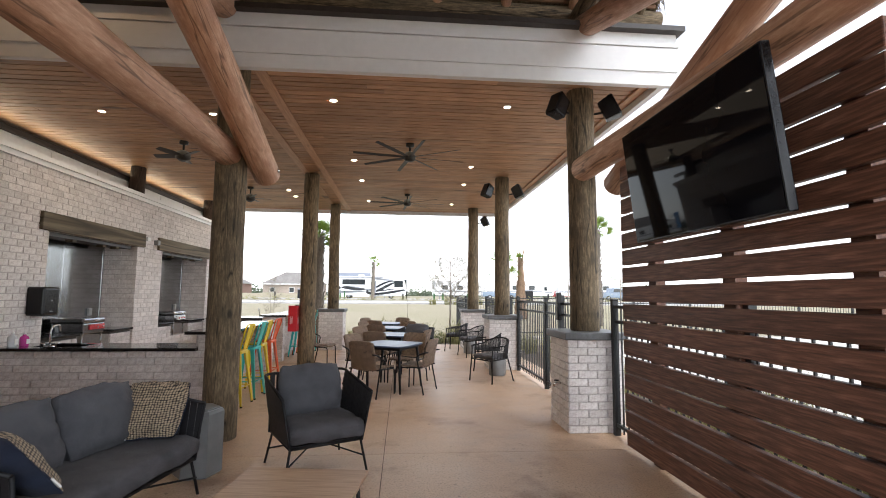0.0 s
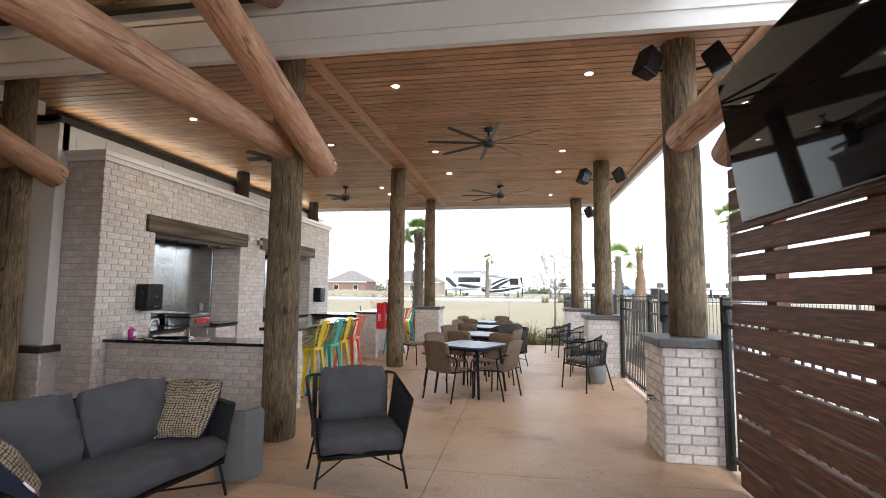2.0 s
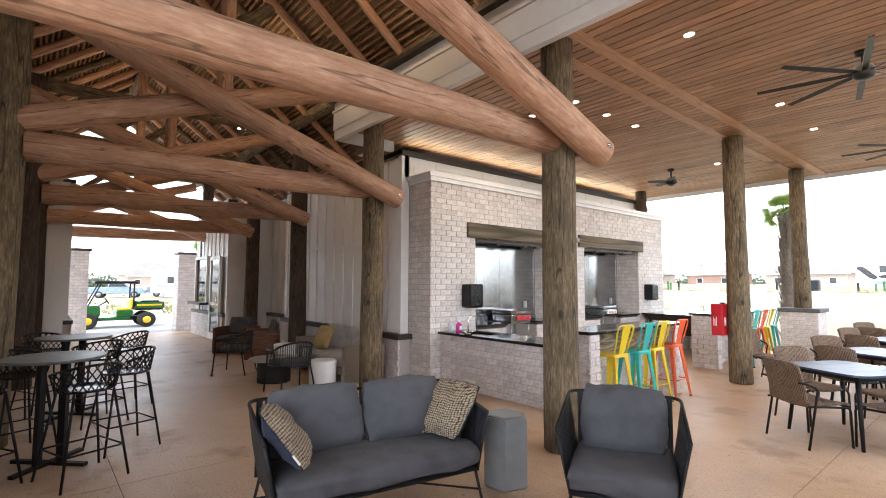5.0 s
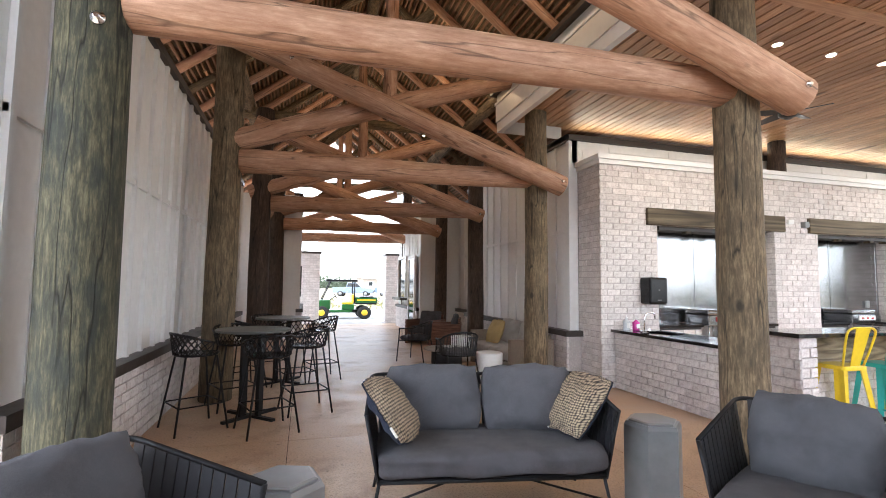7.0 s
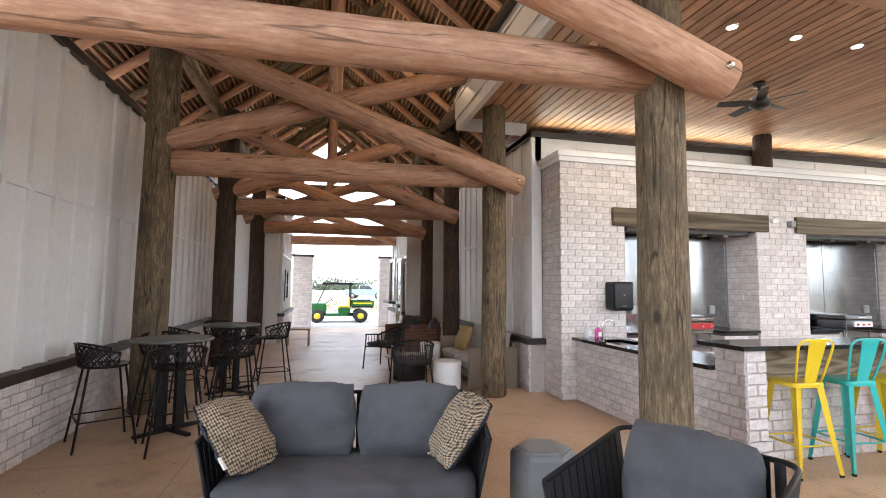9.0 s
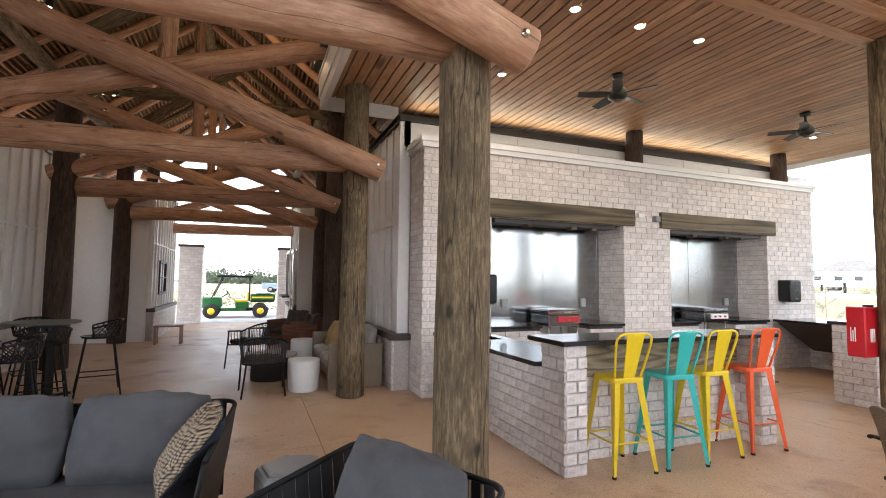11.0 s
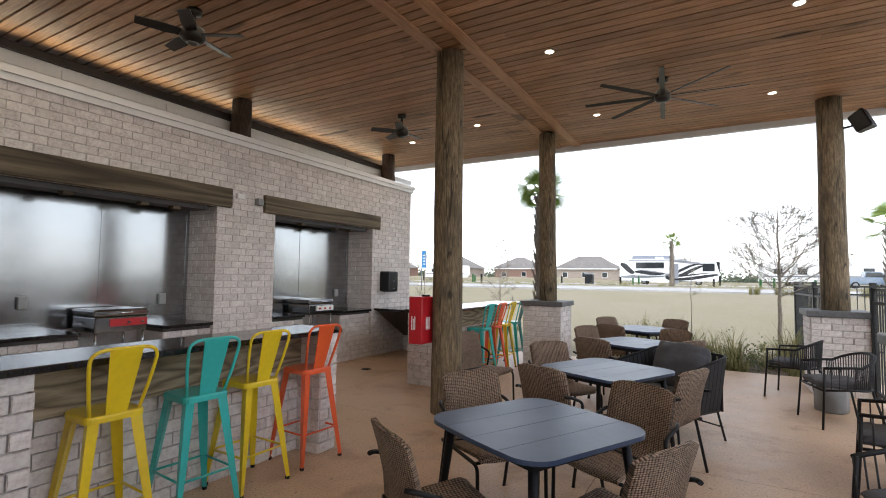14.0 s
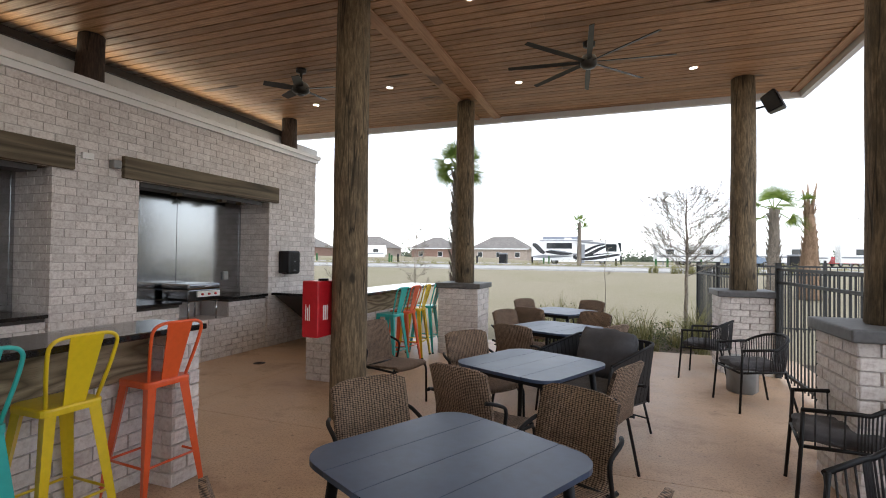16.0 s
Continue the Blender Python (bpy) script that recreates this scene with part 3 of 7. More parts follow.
def pedestal(x, y, s=0.66, h=1.06):
    t = thing("brick_pedestal", "whitewashed brick pedestal with a dark stone cap", "pedestal", "brick pedestals")
    a = s / 2
    part("core", boxes((x - a + 0.012, x + a - 0.012, y - a + 0.012, y + a - 0.012, 0, h - 0.001)), M["mortar"], t)
    brick_face(t, (x - a, y - a, 0), (1, 0, 0), s, 0, h, near=(0, s, 0, h))
    brick_face(t, (x - a, y + a, 0), (0, -1, 0), s, 0, h, near=(0, s, 0, h), bond=1)
    brick_face(t, (x + a, y - a, 0), (0, 1, 0), s, 0, h, bond=1)
    brick_face(t, (x + a, y + a, 0), (-1, 0, 0), s, 0, h)
    bm = bmesh.new()
    bm_bevel_box(bm, x - a - 0.05, x + a + 0.05, y - a - 0.05, y + a + 0.05, h, h + 0.085, 0.012)
    part("cap", bm, M["capstone"], t, "dark grey stone cap")
    return t


POSTS_RIGHT = ((2.42, 4.86), (2.34, 9.5), (2.28, 13.45))
for n, (x, y) in enumerate(POSTS_RIGHT):
    pedestal(x, y)
    post_thing(x, y, 1.145, 5.0 if n == 0 else CZ - 0.002, 0.175 if n == 0 else 0.165, n, "weathered round timber post standing on a brick pedestal")
pedestal(-1.83, 13.2)
post_thing(-1.83, 13.2, 1.145, CZ - 0.024, 0.155, 7, "weathered round timber post standing on a brick pedestal")
post_thing(-1.86, 9.58, 0, CZ - 0.024, 0.17, 8)
for y in (9.45, 13.2):
    post_thing(-5.42, y, 3.502, CZ - 0.002, 0.15, y, "short dark timber stub post standing on the cornice")

# ---- log trusses of the thatched breezeway ----
TX = [2.54, -1.8, -5.42, -8.9, -12.4, -15.9]
RY, RZ, SL = 2.25, 7.05, 0.78      # ridge and roof slope
LEFT_Y = [-0.05, -0.05, 0.12, 0.28, 0.40, 0.40]
RIGHT_Y = [4.57, 4.57, 4.57, 4.84, 5.02, 4.70]
for n, x in enumerate(TX):
    yl, yr = LEFT_Y[n], RIGHT_Y[n]
    if n:
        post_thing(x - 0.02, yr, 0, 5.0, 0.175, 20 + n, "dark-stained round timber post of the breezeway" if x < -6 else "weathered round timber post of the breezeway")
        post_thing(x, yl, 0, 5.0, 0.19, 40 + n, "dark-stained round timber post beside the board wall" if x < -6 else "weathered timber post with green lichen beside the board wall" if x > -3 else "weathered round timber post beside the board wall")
    else:
        post_thing(x, -0.05, 0, 5.0, 0.19, 40, "weathered round timber post behind the slatted screen")
    t = thing("log_truss", "peeled reddish log truss spanning between two posts", "truss", "log trusses")
    dx = 0.0 if n else -0.30
    if n:
        local_log("tie_beam", (x, yl + 0.17, 3.09), (x, yr - 0.1, 3.13), 0.165, 0.15, M["peeled"], t, seed=n)
    else:
        local_log("tie_beam", (2.58, -0.3, 3.24), (2.35, 4.64, 3.12), 0.14, 0.15, M["peeled"], t, seed=n)
    local_log("diagonal", (x + 0.31, 4.86, 2.99), (x + 0.31, 0.15, 4.62), 0.155, 0.145, M["peeled"], t, seed=n + 3)
    local_log("diagonal", (x + dx, 0.05 if n else -0.4, 3.29 if n else 3.2), (x + dx, 4.3, 4.75), 0.15, 0.135, M["peeled"], t, seed=n + 7)
    local_log("collar_beam", (x - 0.28, -0.5, 4.98), (x - 0.28, 5.1, 5.0), 0.11, 0.10, M["post"], t, seed=n + 9)
    local_log("king_post", (x, RY, 4.0), (x, RY, 6.9), 0.10, 0.09, M["peeled"], t, seed=n + 11)
    local_log("strut", (x - 0.1, 1.3, 4.3), (x - 0.1, 2.9, 5.6), 0.085, 0.08, M["post"], t, seed=n + 13)
    for y in (4.86, 0.9):
        bm = bmesh.new()
        bm_lathe(bm, [(0.028, 0), (0.028, 0.012), (0.014, 0.014), (0.014, 0.03)], 10, pose(x + 0.31 + 0.145, y - 0.1 if y > 2 else y, 3.03 if y > 2 else 4.36, 0, 90, 0))
        part("bolt", bm, M["chrome"], t)
for y in (-0.05, 4.63):
    t = thing("plate_log", "long dark log plate on the breezeway posts", "beam", "log plates")
    local_log("log", (3.4, y, 5.1), (-17.2, y, 5.1), 0.13, 0.12, M["post"], t, seed=y)
t = thing("ridge_log", "dark ridge log of the thatched roof", "beam")
local_log("log", (3.4, RY, RZ - 0.2), (-17.2, RY, RZ - 0.2), 0.12, 0.11, M["post"], t)

roof = thing("thatched_roof", "thatched roof on pole rafters and close-set battens", "roof", kind="structure")


def roof_z(y):
    return RZ - SL * abs(y - RY)


END_L, END_R = -1.9, 6.4
for side, ye in ((-1, END_L), (1, END_R)):
    k = 0
    x = 3.1
    while x > -17.2:
        stop = ye if (side < 0 or x < -6.6) else 5.0
        local_log("rafter", (x, RY, RZ - 0.12), (x, stop, roof_z(stop) - 0.12), 0.07, 0.065, M["peeled"] if k % 4 else M["post"], roof, seed=k + 60 * side)
        x -= 0.86
        k += 1
    bm = bmesh.new()
    rngb = random.Random(5 + side)
    y = RY + side * 0.08
    while abs(y - RY) < abs(ye - RY):
        x = 3.3
        lim = -17.3
        while x > lim:
            ln = rngb.uniform(2.6, 4.6)
            e = max(x - ln, lim)
            if not (side > 0 and y > 5.0 and x > -6.4):
                zz = roof_z(y) - 0.02 + rngb.uniform(-0.012, 0.012)
                bm_tube(bm, [(x, y, zz), ((x + e) / 2, y + rngb.uniform(-0.01, 0.01), zz + rngb.uniform(-0.01, 0.01)), (e, y, zz)], rngb.uniform(0.019, 0.029), 6)
            x = e - rngb.uniform(0, 0.05)
        y += side * 0.074
    part("battens", bm, M["batten"], roof, kind="stuff")

# thatch
m, tn, b = nodes_of("thatch")
g = noise_tex(tn, 30, 6, 0.7, (1, 0.3, 0.3))
link(tn, ramp(tn, g, [(0.3, (0.07, 0.05, 0.03)), (0.6, (0.19, 0.14, 0.085)), (0.8, (0.3, 0.235, 0.15))]), b.inputs["Base Color"])
b.inputs["Roughness"].default_value = 0.95
bump(tn, b, g, 0.9, 0.03)
M["thatch"] = m
for side, ye in ((-1, END_L), (1, END_R)):
    bm = bmesh.new()
    spans = ((3.35, -17.4, ye),) if side < 0 else ((3.35, -6.5, 5.05), (-6.5, -17.4, ye))
    for xa, xb, yy in spans:
        z0, z1 = RZ + 0.015, roof_z(yy) + 0.015
        vs = [bm.verts.new(p) for p in ((xa, RY, z0), (xb, RY, z0), (xb, yy, z1), (xa, yy, z1), (xa, RY, z0 + 0.32), (xb, RY, z0 + 0.32), (xb, yy, z1 + 0.32), (xa, yy, z1 + 0.32))]
        for f in ((0, 1, 2, 3), (4, 7, 6, 5), (0, 4, 5, 1), (2, 6, 7, 3), (1, 5, 6, 2), (0, 3, 7, 4)):
            bm.faces.new([vs[i] for i in f])
    part("thatch", bm, M["thatch"], roof, "thick brown palm thatch")
bm = bmesh.new()
rngt = random.Random(8)
for side, ye in ((-1, -1.0), (1, 5.05)):
    for k in range(420):
        s = rngt.random()
        y = RY + (ye - RY) * s
        p = Vector((3.3 + rngt.uniform(-0.05, 0.1), y, roof_z(y) + rngt.uniform(0.0, 0.3)))
        d = Vector((rngt.uniform(0.0, 0.16), side * rngt.uniform(0.02, 0.15), rngt.uniform(-0.22, -0.04)))
        w = Vector((0, 0.012, 0.006))
        bm.faces.new([bm.verts.new(p - w), bm.verts.new(p + w), bm.verts.new(p + d)])
for k in range(500):
    x = rngt.uniform(-6.0, 3.3)
    p = Vector((x, 5.03, roof_z(5.05) + rngt.uniform(0.0, 0.3)))
    d = Vector((rngt.uniform(-0.06, 0.06), rngt.uniform(0.02, 0.12), rngt.uniform(-0.25, -0.05)))
    w = Vector((0.012, 0, 0))
    bm.faces.new([bm.verts.new(p - w), bm.verts.new(p + w), bm.verts.new(p + d)])
part("thatch_fringe", bm, M["thatch"], roof, kind="stuff")

# ---- lamps ----


def downlight(x, y, z=CZ, power=14):
    t = thing("downlight", "small lit recessed ceiling downlight", "lamp", "ceiling downlights", at=pose(x, y, z))
    bm = bmesh.new()
    bm_tube(bm, [(0.052 * math.cos(radians(18 * k)), 0.052 * math.sin(radians(18 * k)), -0.002) for k in range(21)], 0.009, 6, False)
    part("ring", bm, M["trimwhite"], t)
    bm = bmesh.new()
    bm_lathe(bm, [(0.043, -0.0045), (0.043, -0.002)], 20)
    part("lens", bm, M["glow"], t, "glowing lens")


LIGHTS = [(-0.82, 5.44), (1.58, 5.42), (-0.83, 8.4), (1.53, 8.65), (-0.82, 10.1), (1.57, 10.25), (-0.82, 12.6), (1.55, 12.8),
          (-2.66, 6.12), (-2.66, 6.93), (-2.64, 7.74), (-4.25, 6.18), (-3.42, 6.12), (-2.77, 11.4), (-2.77, 12.2), (-4.38, 12.58)]
for x, y in LIGHTS:
    downlight(x, y)
for k, (x, y) in enumerate(((-3.5, 6.9), (-3.5, 11.8), (0.4, 6.9), (0.4, 11.4))):
    ld = bpy.data.lights.new("downlight_beam", "AREA")
    ld.shape, ld.size, ld.size_y, ld.energy, ld.color = "RECTANGLE", 2.4, 3.0, 6, (1.0, 0.82, 0.6)
    lo = new("downlight_beam", ld)
    lo.matrix_world = look((x, y, CZ - 0.03), (x, y, 0))
ld = bpy.data.lights.new("cove_light", "AREA")
ld.shape, ld.size, ld.size_y, ld.energy, ld.color = "RECTANGLE", 8.2, 0.06, 6.0, (1.0, 0.9, 0.66)
lo = new("cove_light", ld)
lo.matrix_world = look((-5.85, 9.6, 4.0), (-5.2, 9.6, 4.6))
for x in (-3.6, -7.1, -10.6, -14.0):
    for y in (0.5, 4.0):
        t = thing("truss_spotlight", "small black spotlight with a warm bulb under the thatch", "lamp", "truss spotlights", at=pose(x, y, roof_z(y) - 0.35))
        bm = bmesh.new()
        bm_lathe(bm, [(0.03, 0.0), (0.045, 0.02), (0.045, 0.12), (0.02, 0.14), (0.02, 0.22)], 12)
        part("housing", bm, M["black"], t)
        bm = bmesh.new()
        bm_lathe(bm, [(0.032, -0.012), (0.032, -0.002)], 12)
        part("bulb", bm, M["glow"], t, "glowing bulb")
    ld = bpy.data.lights.new("spot_glow", "POINT")
    ld.energy, ld.shadow_soft_size, ld.color = 4.5, 0.05, (1.0, 0.66, 0.34)
    lo = new("spot_glow", ld)
    lo.location = (x, 2.25 if x < -8 else 3.3, 5.3)

# ---- furniture materials ----
M["yellow"] = plain("yellow_enamel", (0.72, 0.52, 0.012), 0.32, 0.0, grain=0.06, bumps=0.03, coat=0.3)
M["teal"] = plain("teal_enamel", (0.035, 0.42, 0.39), 0.32, 0.0, grain=0.06, bumps=0.03, coat=0.3)
M["orange"] = plain("orange_enamel", (0.72, 0.10, 0.022), 0.32, 0.0, grain=0.06, bumps=0.03, coat=0.3)
M["red"] = plain("red_plastic", (0.48, 0.012, 0.02), 0.35, grain=0.08)
M["rope"] = plain("dark_grey_rope", (0.03, 0.03, 0.034), 0.8, grain=0.3, scale=220, bumps=0.4)
M["strap"] = plain("black_strap", (0.011, 0.011, 0.014), 0.6, grain=0.2, scale=200, bumps=0.2)
M["pubtop"] = plain("grey_pub_top", (0.12, 0.125, 0.115), 0.4, grain=0.2, scale=18, bumps=0.05)
# dining tops: the blue of the reflected sky is put into the base colour
M["tabletop"] = plain("sky_tinted_slat_top", (0.040, 0.064, 0.122), 0.40, grain=0.12, scale=18, bumps=0.05)
M["hex"] = plain("grey_ceramic", (0.20, 0.205, 0.21), 0.3, grain=0.12, scale=8, bumps=0.05)
M["whiteplastic"] = plain("white_plastic", (0.78, 0.78, 0.77), 0.4, grain=0.03)
M["oak"] = wood("oak_top", (0.24, 0.14, 0.08), (0.36, 0.23, 0.14), (0.45, 0.30, 0.19), 5, (0.6, 12, 12), 0.45, bumps=0.1, knots=False)
M["greywood"] = wood("grey_teak", (0.16, 0.125, 0.09), (0.25, 0.2, 0.15), (0.33, 0.27, 0.21), 5, (0.6, 12, 12), 0.7, bumps=0.2, knots=False)


def fabric(name, dark, light, fine=420, rough=0.95):
    m, t, b = nodes_of(name)
    n = noise_tex(t, fine, 3, 0.6)
    big = noise_tex(t, 5, 4, 0.6)
    c = ramp(t, n, [(0.3, dark), (0.7, light)])
    c = mix(t, c, tuple(x * 0.7 for x in dark), ramp(t, big, [(0.45, (0, 0, 0)), (0.75, (0.6, 0.6, 0.6))]))
    link(t, c, b.inputs["Base Color"])
    b.inputs["Roughness"].default_value = rough
    b.inputs["Sheen Weight"].default_value = 0.04
    b.inputs["Specular IOR Level"].default_value = 0.25
    bump(t, b, mix(t, n, big, 0.5), 0.35, 0.01)
    return m


def woven(name, dark, light, scale, squash=(1, 1, 1)):
    """A coarse weave: crossing strands from a checker of two wave sets."""
    m, t, b = nodes_of(name)
    co = t.nodes.new("ShaderNodeTexCoord")
    mp = t.nodes.new("ShaderNodeMapping")
    mp.inputs["Scale"].default_value = squash
    link(t, co.outputs["Object"], mp.inputs["Vector"])
    v = t.nodes.new("ShaderNodeTexVoronoi")
    v.voronoi_dimensions = "2D"
    v.inputs["Scale"].default_value = scale
    v.inputs["Randomness"].default_value = 0.22
    sp = t.nodes.new("ShaderNodeSeparateXYZ")
    link(t, mp.outputs[0], sp.inputs[0])
    ad = t.nodes.new("ShaderNodeMath")
    link(t, sp.outputs["Y"], ad.inputs[0])
    link(t, sp.outputs["Z"], ad.inputs[1])
    cb = t.nodes.new("ShaderNodeCombineXYZ")
    link(t, sp.outputs["X"], cb.inputs["X"])
    link(t, ad.outputs[0], cb.inputs["Y"])
    link(t, cb.outputs[0], v.inputs["Vector"])
    c = ramp(t, v.outputs["Distance"], [(0.20, light), (0.42, tuple((a + d) / 2 for a, d in zip(light, dark))), (0.55, dark)])
    n = noise_tex(t, 14, 3)
    c = mix(t, c, dark, ramp(t, n, [(0.5, (0, 0, 0)), (0.8, (0.5, 0.5, 0.5))]))
    link(t, c, b.inputs["Base Color"])
    b.inputs["Roughness"].default_value = 0.75
    inv = ramp(t, v.outputs["Distance"], [(0.1, (1, 1, 1)), (0.6, (0, 0, 0))])
    bump(t, b, inv, 0.8, 0.006)
    return m


M["cushion"] = fabric("charcoal_fabric", (0.050, 0.049, 0.054), (0.120, 0.117, 0.126))
M["cushion_back"] = fabric("slate_fabric", (0.055, 0.056, 0.063), (0.130, 0.131, 0.144))
M["lightcushion"] = fabric("pale_grey_fabric", (0.36, 0.34, 0.32), (0.48, 0.46, 0.43))
M["mustard"] = fabric("mustard_fabric", (0.36, 0.25, 0.10), (0.48, 0.35, 0.16))
M["navy"] = fabric("navy_fabric", (0.012, 0.017, 0.035), (0.026, 0.034, 0.06))
M["weave"] = woven("beige_black_weave", (0.018, 0.014, 0.012), (0.46, 0.36, 0.25), 50)
M["wicker"] = woven("brown_wicker", (0.024, 0.015, 0.010), (0.34, 0.232, 0.16), 58, (1, 1, 1.5))


def bm_cushion(bm, w, d, h, m=None, puff=0.5, n=14, crease=0.017, seed=0):
    """A soft box, w by d by h, fuller in the middle, with pinched edges."""
    b2 = bmesh.new()
    bmesh.ops.create_cube(b2, size=1.0)
    bmesh.ops.subdivide_edges(b2, edges=b2.edges[:], cuts=n, use_grid_fill=True)
    for v in b2.verts:
        x, y, z = v.co * 2
        e = 0.055
        full = (1 - puff) + puff * (max(0, 1 - x * x) * max(0, 1 - y * y)) ** 0.35
        cx = x * (1 - e * abs(y) ** 4 * 0.6 - 0.05 * abs(z) ** 4)
        cy = y * (1 - e * abs(x) ** 4 * 0.6 - 0.05 * abs(z) ** 4)
        if puff > 0.55:
            cx *= 1 - 0.07 * y * y
            cy *= 1 - 0.06 * x * x * (1 if y > 0 else 0.4)
        wr = crease * noise.noise(Vector((x * 2.3 + seed, y * 2.3, z + seed * 1.7))) + 0.5 * crease * noise.noise(Vector((x * 7 + seed, y * 7, z)))
        v.co = Vector((cx * w / 2 + wr, cy * d / 2 + wr, z * h / 2 * full + wr))
    for f in b2.faces:
        f.smooth = True
    add_bm(bm, b2, m)


def cushion(name, w, d, h, material, parent, m, label="", seed=0, puff=0.5):
    bm = bmesh.new()
    bm_cushion(bm, w, d, h, m, puff, seed=seed)
    return part(name, bm, material, parent, label)


def tube_part(name, points, r, material, parent, seg=8, label=""):
    bm = bmesh.new()
    bm_tube(bm, points, r, seg)
    return part(name, bm, material, parent, label)


def throw_pillow(m, parent_label, seed, tag_x):
    t = thing("throw_pillow", parent_label, "pillow", "throw pillows", at=m)
    bm = bmesh.new()
    b2 = bmesh.new()
    bm_cushion(b2, 0.46, 0.46, 0.16, None, 0.85, seed=seed)
    for v in b2.verts:
        if v.co.z < 0:
            v.co.z *= 0.12
    add_bm(bm, b2)
    part("woven_front", bm, M["weave"], t, "beige and black woven front")
    bm = bmesh.new()
    b2 = bmesh.new()
    bm_cushion(b2, 0.47, 0.47, 0.15, None, 0.85, seed=seed)
    for v in b2.verts:
        v.co.z = v.co.z * 0.1 - 0.006 if v.co.z > 0 else v.co.z
    add_bm(bm, b2)
    part("navy_back", bm, M["navy"], t, "plain navy back")
    bm = bmesh.new()
    bm_box(bm, tag_x - 0.035, tag_x + 0.035, -0.245, -0.19, -0.004, 0.006)
    part("care_tag", bm, M["whiteplastic"], t, "small white care tag")
    return t


# lounge seats with strapped sides; the front looks to -y
def strap_seat(name, w, cushions, label, category, at):
    t = thing(name, label, category, at=at)
    d, hz = 0.74, 0.79
    a = w / 2
    for sx in (-1, 1):
        for fy in (-0.33, 0.33):
            tube_part("leg", [(sx * (a - 0.06), fy * 0.9, 0.30), (sx * (a - 0.005), fy * 1.03, 0.0)], 0.011, M["black"], t)
    tube_part("seat_frame", [(-a + 0.05, -0.32, 0.28), (a - 0.05, -0.32, 0.28), (a - 0.05, 0.32, 0.28), (-a + 0.05, 0.32, 0.28), (-a + 0.05, -0.32, 0.28)], 0.013, M["black"], t)
    tube_part("stretcher", [(-a + 0.02, -0.33, 0.13), (0, 0.0, 0.24), (a - 0.02, -0.33, 0.13)], 0.008, M["black"], t)
    tube_part("stretcher", [(-a + 0.02, 0.33, 0.13), (0, 0.0, 0.24), (a - 0.02, 0.33, 0.13)], 0.008, M["black"], t)
    rail = rounded([(-a - 0.03, -0.34, hz - 0.10), (-a - 0.03, 0.36, hz + 0.02), (a + 0.03, 0.36, hz + 0.02), (a + 0.03, -0.34, hz - 0.10)], 0.09, 5)
    tube_part("top_rail", rail, 0.013, M["black"], t)
    tube_part("front_upright", [(-a - 0.03, -0.34, hz - 0.10), (-a + 0.05, -0.31, 0.28)], 0.012, M["black"], t)
    tube_part("front_upright", [(a + 0.03, -0.34, hz - 0.10), (a - 0.05, -0.31, 0.28)], 0.012, M["black"], t)
    n = 11
    for sx in (-1, 1):
        for k in range(n):
            s = k / (n - 1)
            y = -0.31 + s * 0.60
            zt = hz - 0.10 + (y + 0.34) / 0.70 * 0.12
            bm = bmesh.new()
            m0 = Matrix.Identity(4)
            vs = []
            for (px, pz) in ((sx * (a - 0.05), 0.27), (sx * (a - 0.005), (zt + 0.27) / 2), (sx * (a + 0.03), zt)):
                for oy in (-0.027, 0.027):
                    for ox in (-0.004, 0.004):
                        vs.append(bm.verts.new((px + ox, y + oy, pz)))
            for g in (0, 4):
                p = vs[g:g + 8]
                for f in ((0, 1, 5, 4), (2, 6, 7, 3), (0, 4, 6, 2), (1, 3, 7, 5)):
                    bm.faces.new([p[i] for i in f])
            part("side_strap", bm, M["strap"], t)
    nb = int(w / 0.06)
    for k in range(nb):
        x = -a + 0.05 + k * (w - 0.1) / (nb - 1)
        part("back_strap", boxes((x - 0.021, x + 0.021, 0.345, 0.355, 0.27, hz + 0.015)), M["strap"], t)
    part("seat_deck", boxes((-a + 0.05, a - 0.05, -0.32, 0.32, 0.285, 0.297)), M["strap"], t)
    cushion("seat_cushion", w - 0.07, 0.70, 0.17, M["cushion"], t, pose(0, -0.03, 0.385), seed=w, puff=0.22)
    cw = (w - 0.13) / cushions
    for k in range(cushions):
        x = -a + 0.065 + cw * (k + 0.5)
        cushion("back_cushion", cw - 0.01, 0.47, 0.24, M["cushion_back"], t, pose(x, 0.195, 0.668, 72, 0, 0), seed=k * 3 + w, puff=0.62)
    return t


SOFA = pose(-1.89, 2.38, 0, 0, 0, 80)
FROM_SOFA = SOFA @ pose(-1.79, 2.30, 0, 0, 0, 86).inverted()
strap_seat("sofa", 1.54, 2, "charcoal two-seat outdoor sofa with black strapped sides", "sofa", SOFA)
throw_pillow(FROM_SOFA @ pose(-1.674, 1.65, 0.69, -7.3, 52.2, 63.6), "beige woven throw pillow with navy back on the sofa", 1, 0.13)
throw_pillow(FROM_SOFA @ pose(-1.74, 2.945, 0.67, 52, 1, 12), "beige woven throw pillow with a white tag on the sofa", 2, -0.15)
strap_seat("armchair", 0.74, 1, "charcoal outdoor armchair with black strapped sides", "armchair", pose(-0.62, 3.64, 0, 0, 0, 28))
strap_seat("armchair", 0.74, 1, "charcoal outdoor armchair beside the hexagonal stool", "armchair", pose(-0.62, 0.52, 0, 0, 0, 148))
strap_seat("armchair", 0.74, 1, "charcoal outdoor armchair drawn up to a dining table", "armchair", pose(0.40, 10.1, 0, 0, 0, -32))

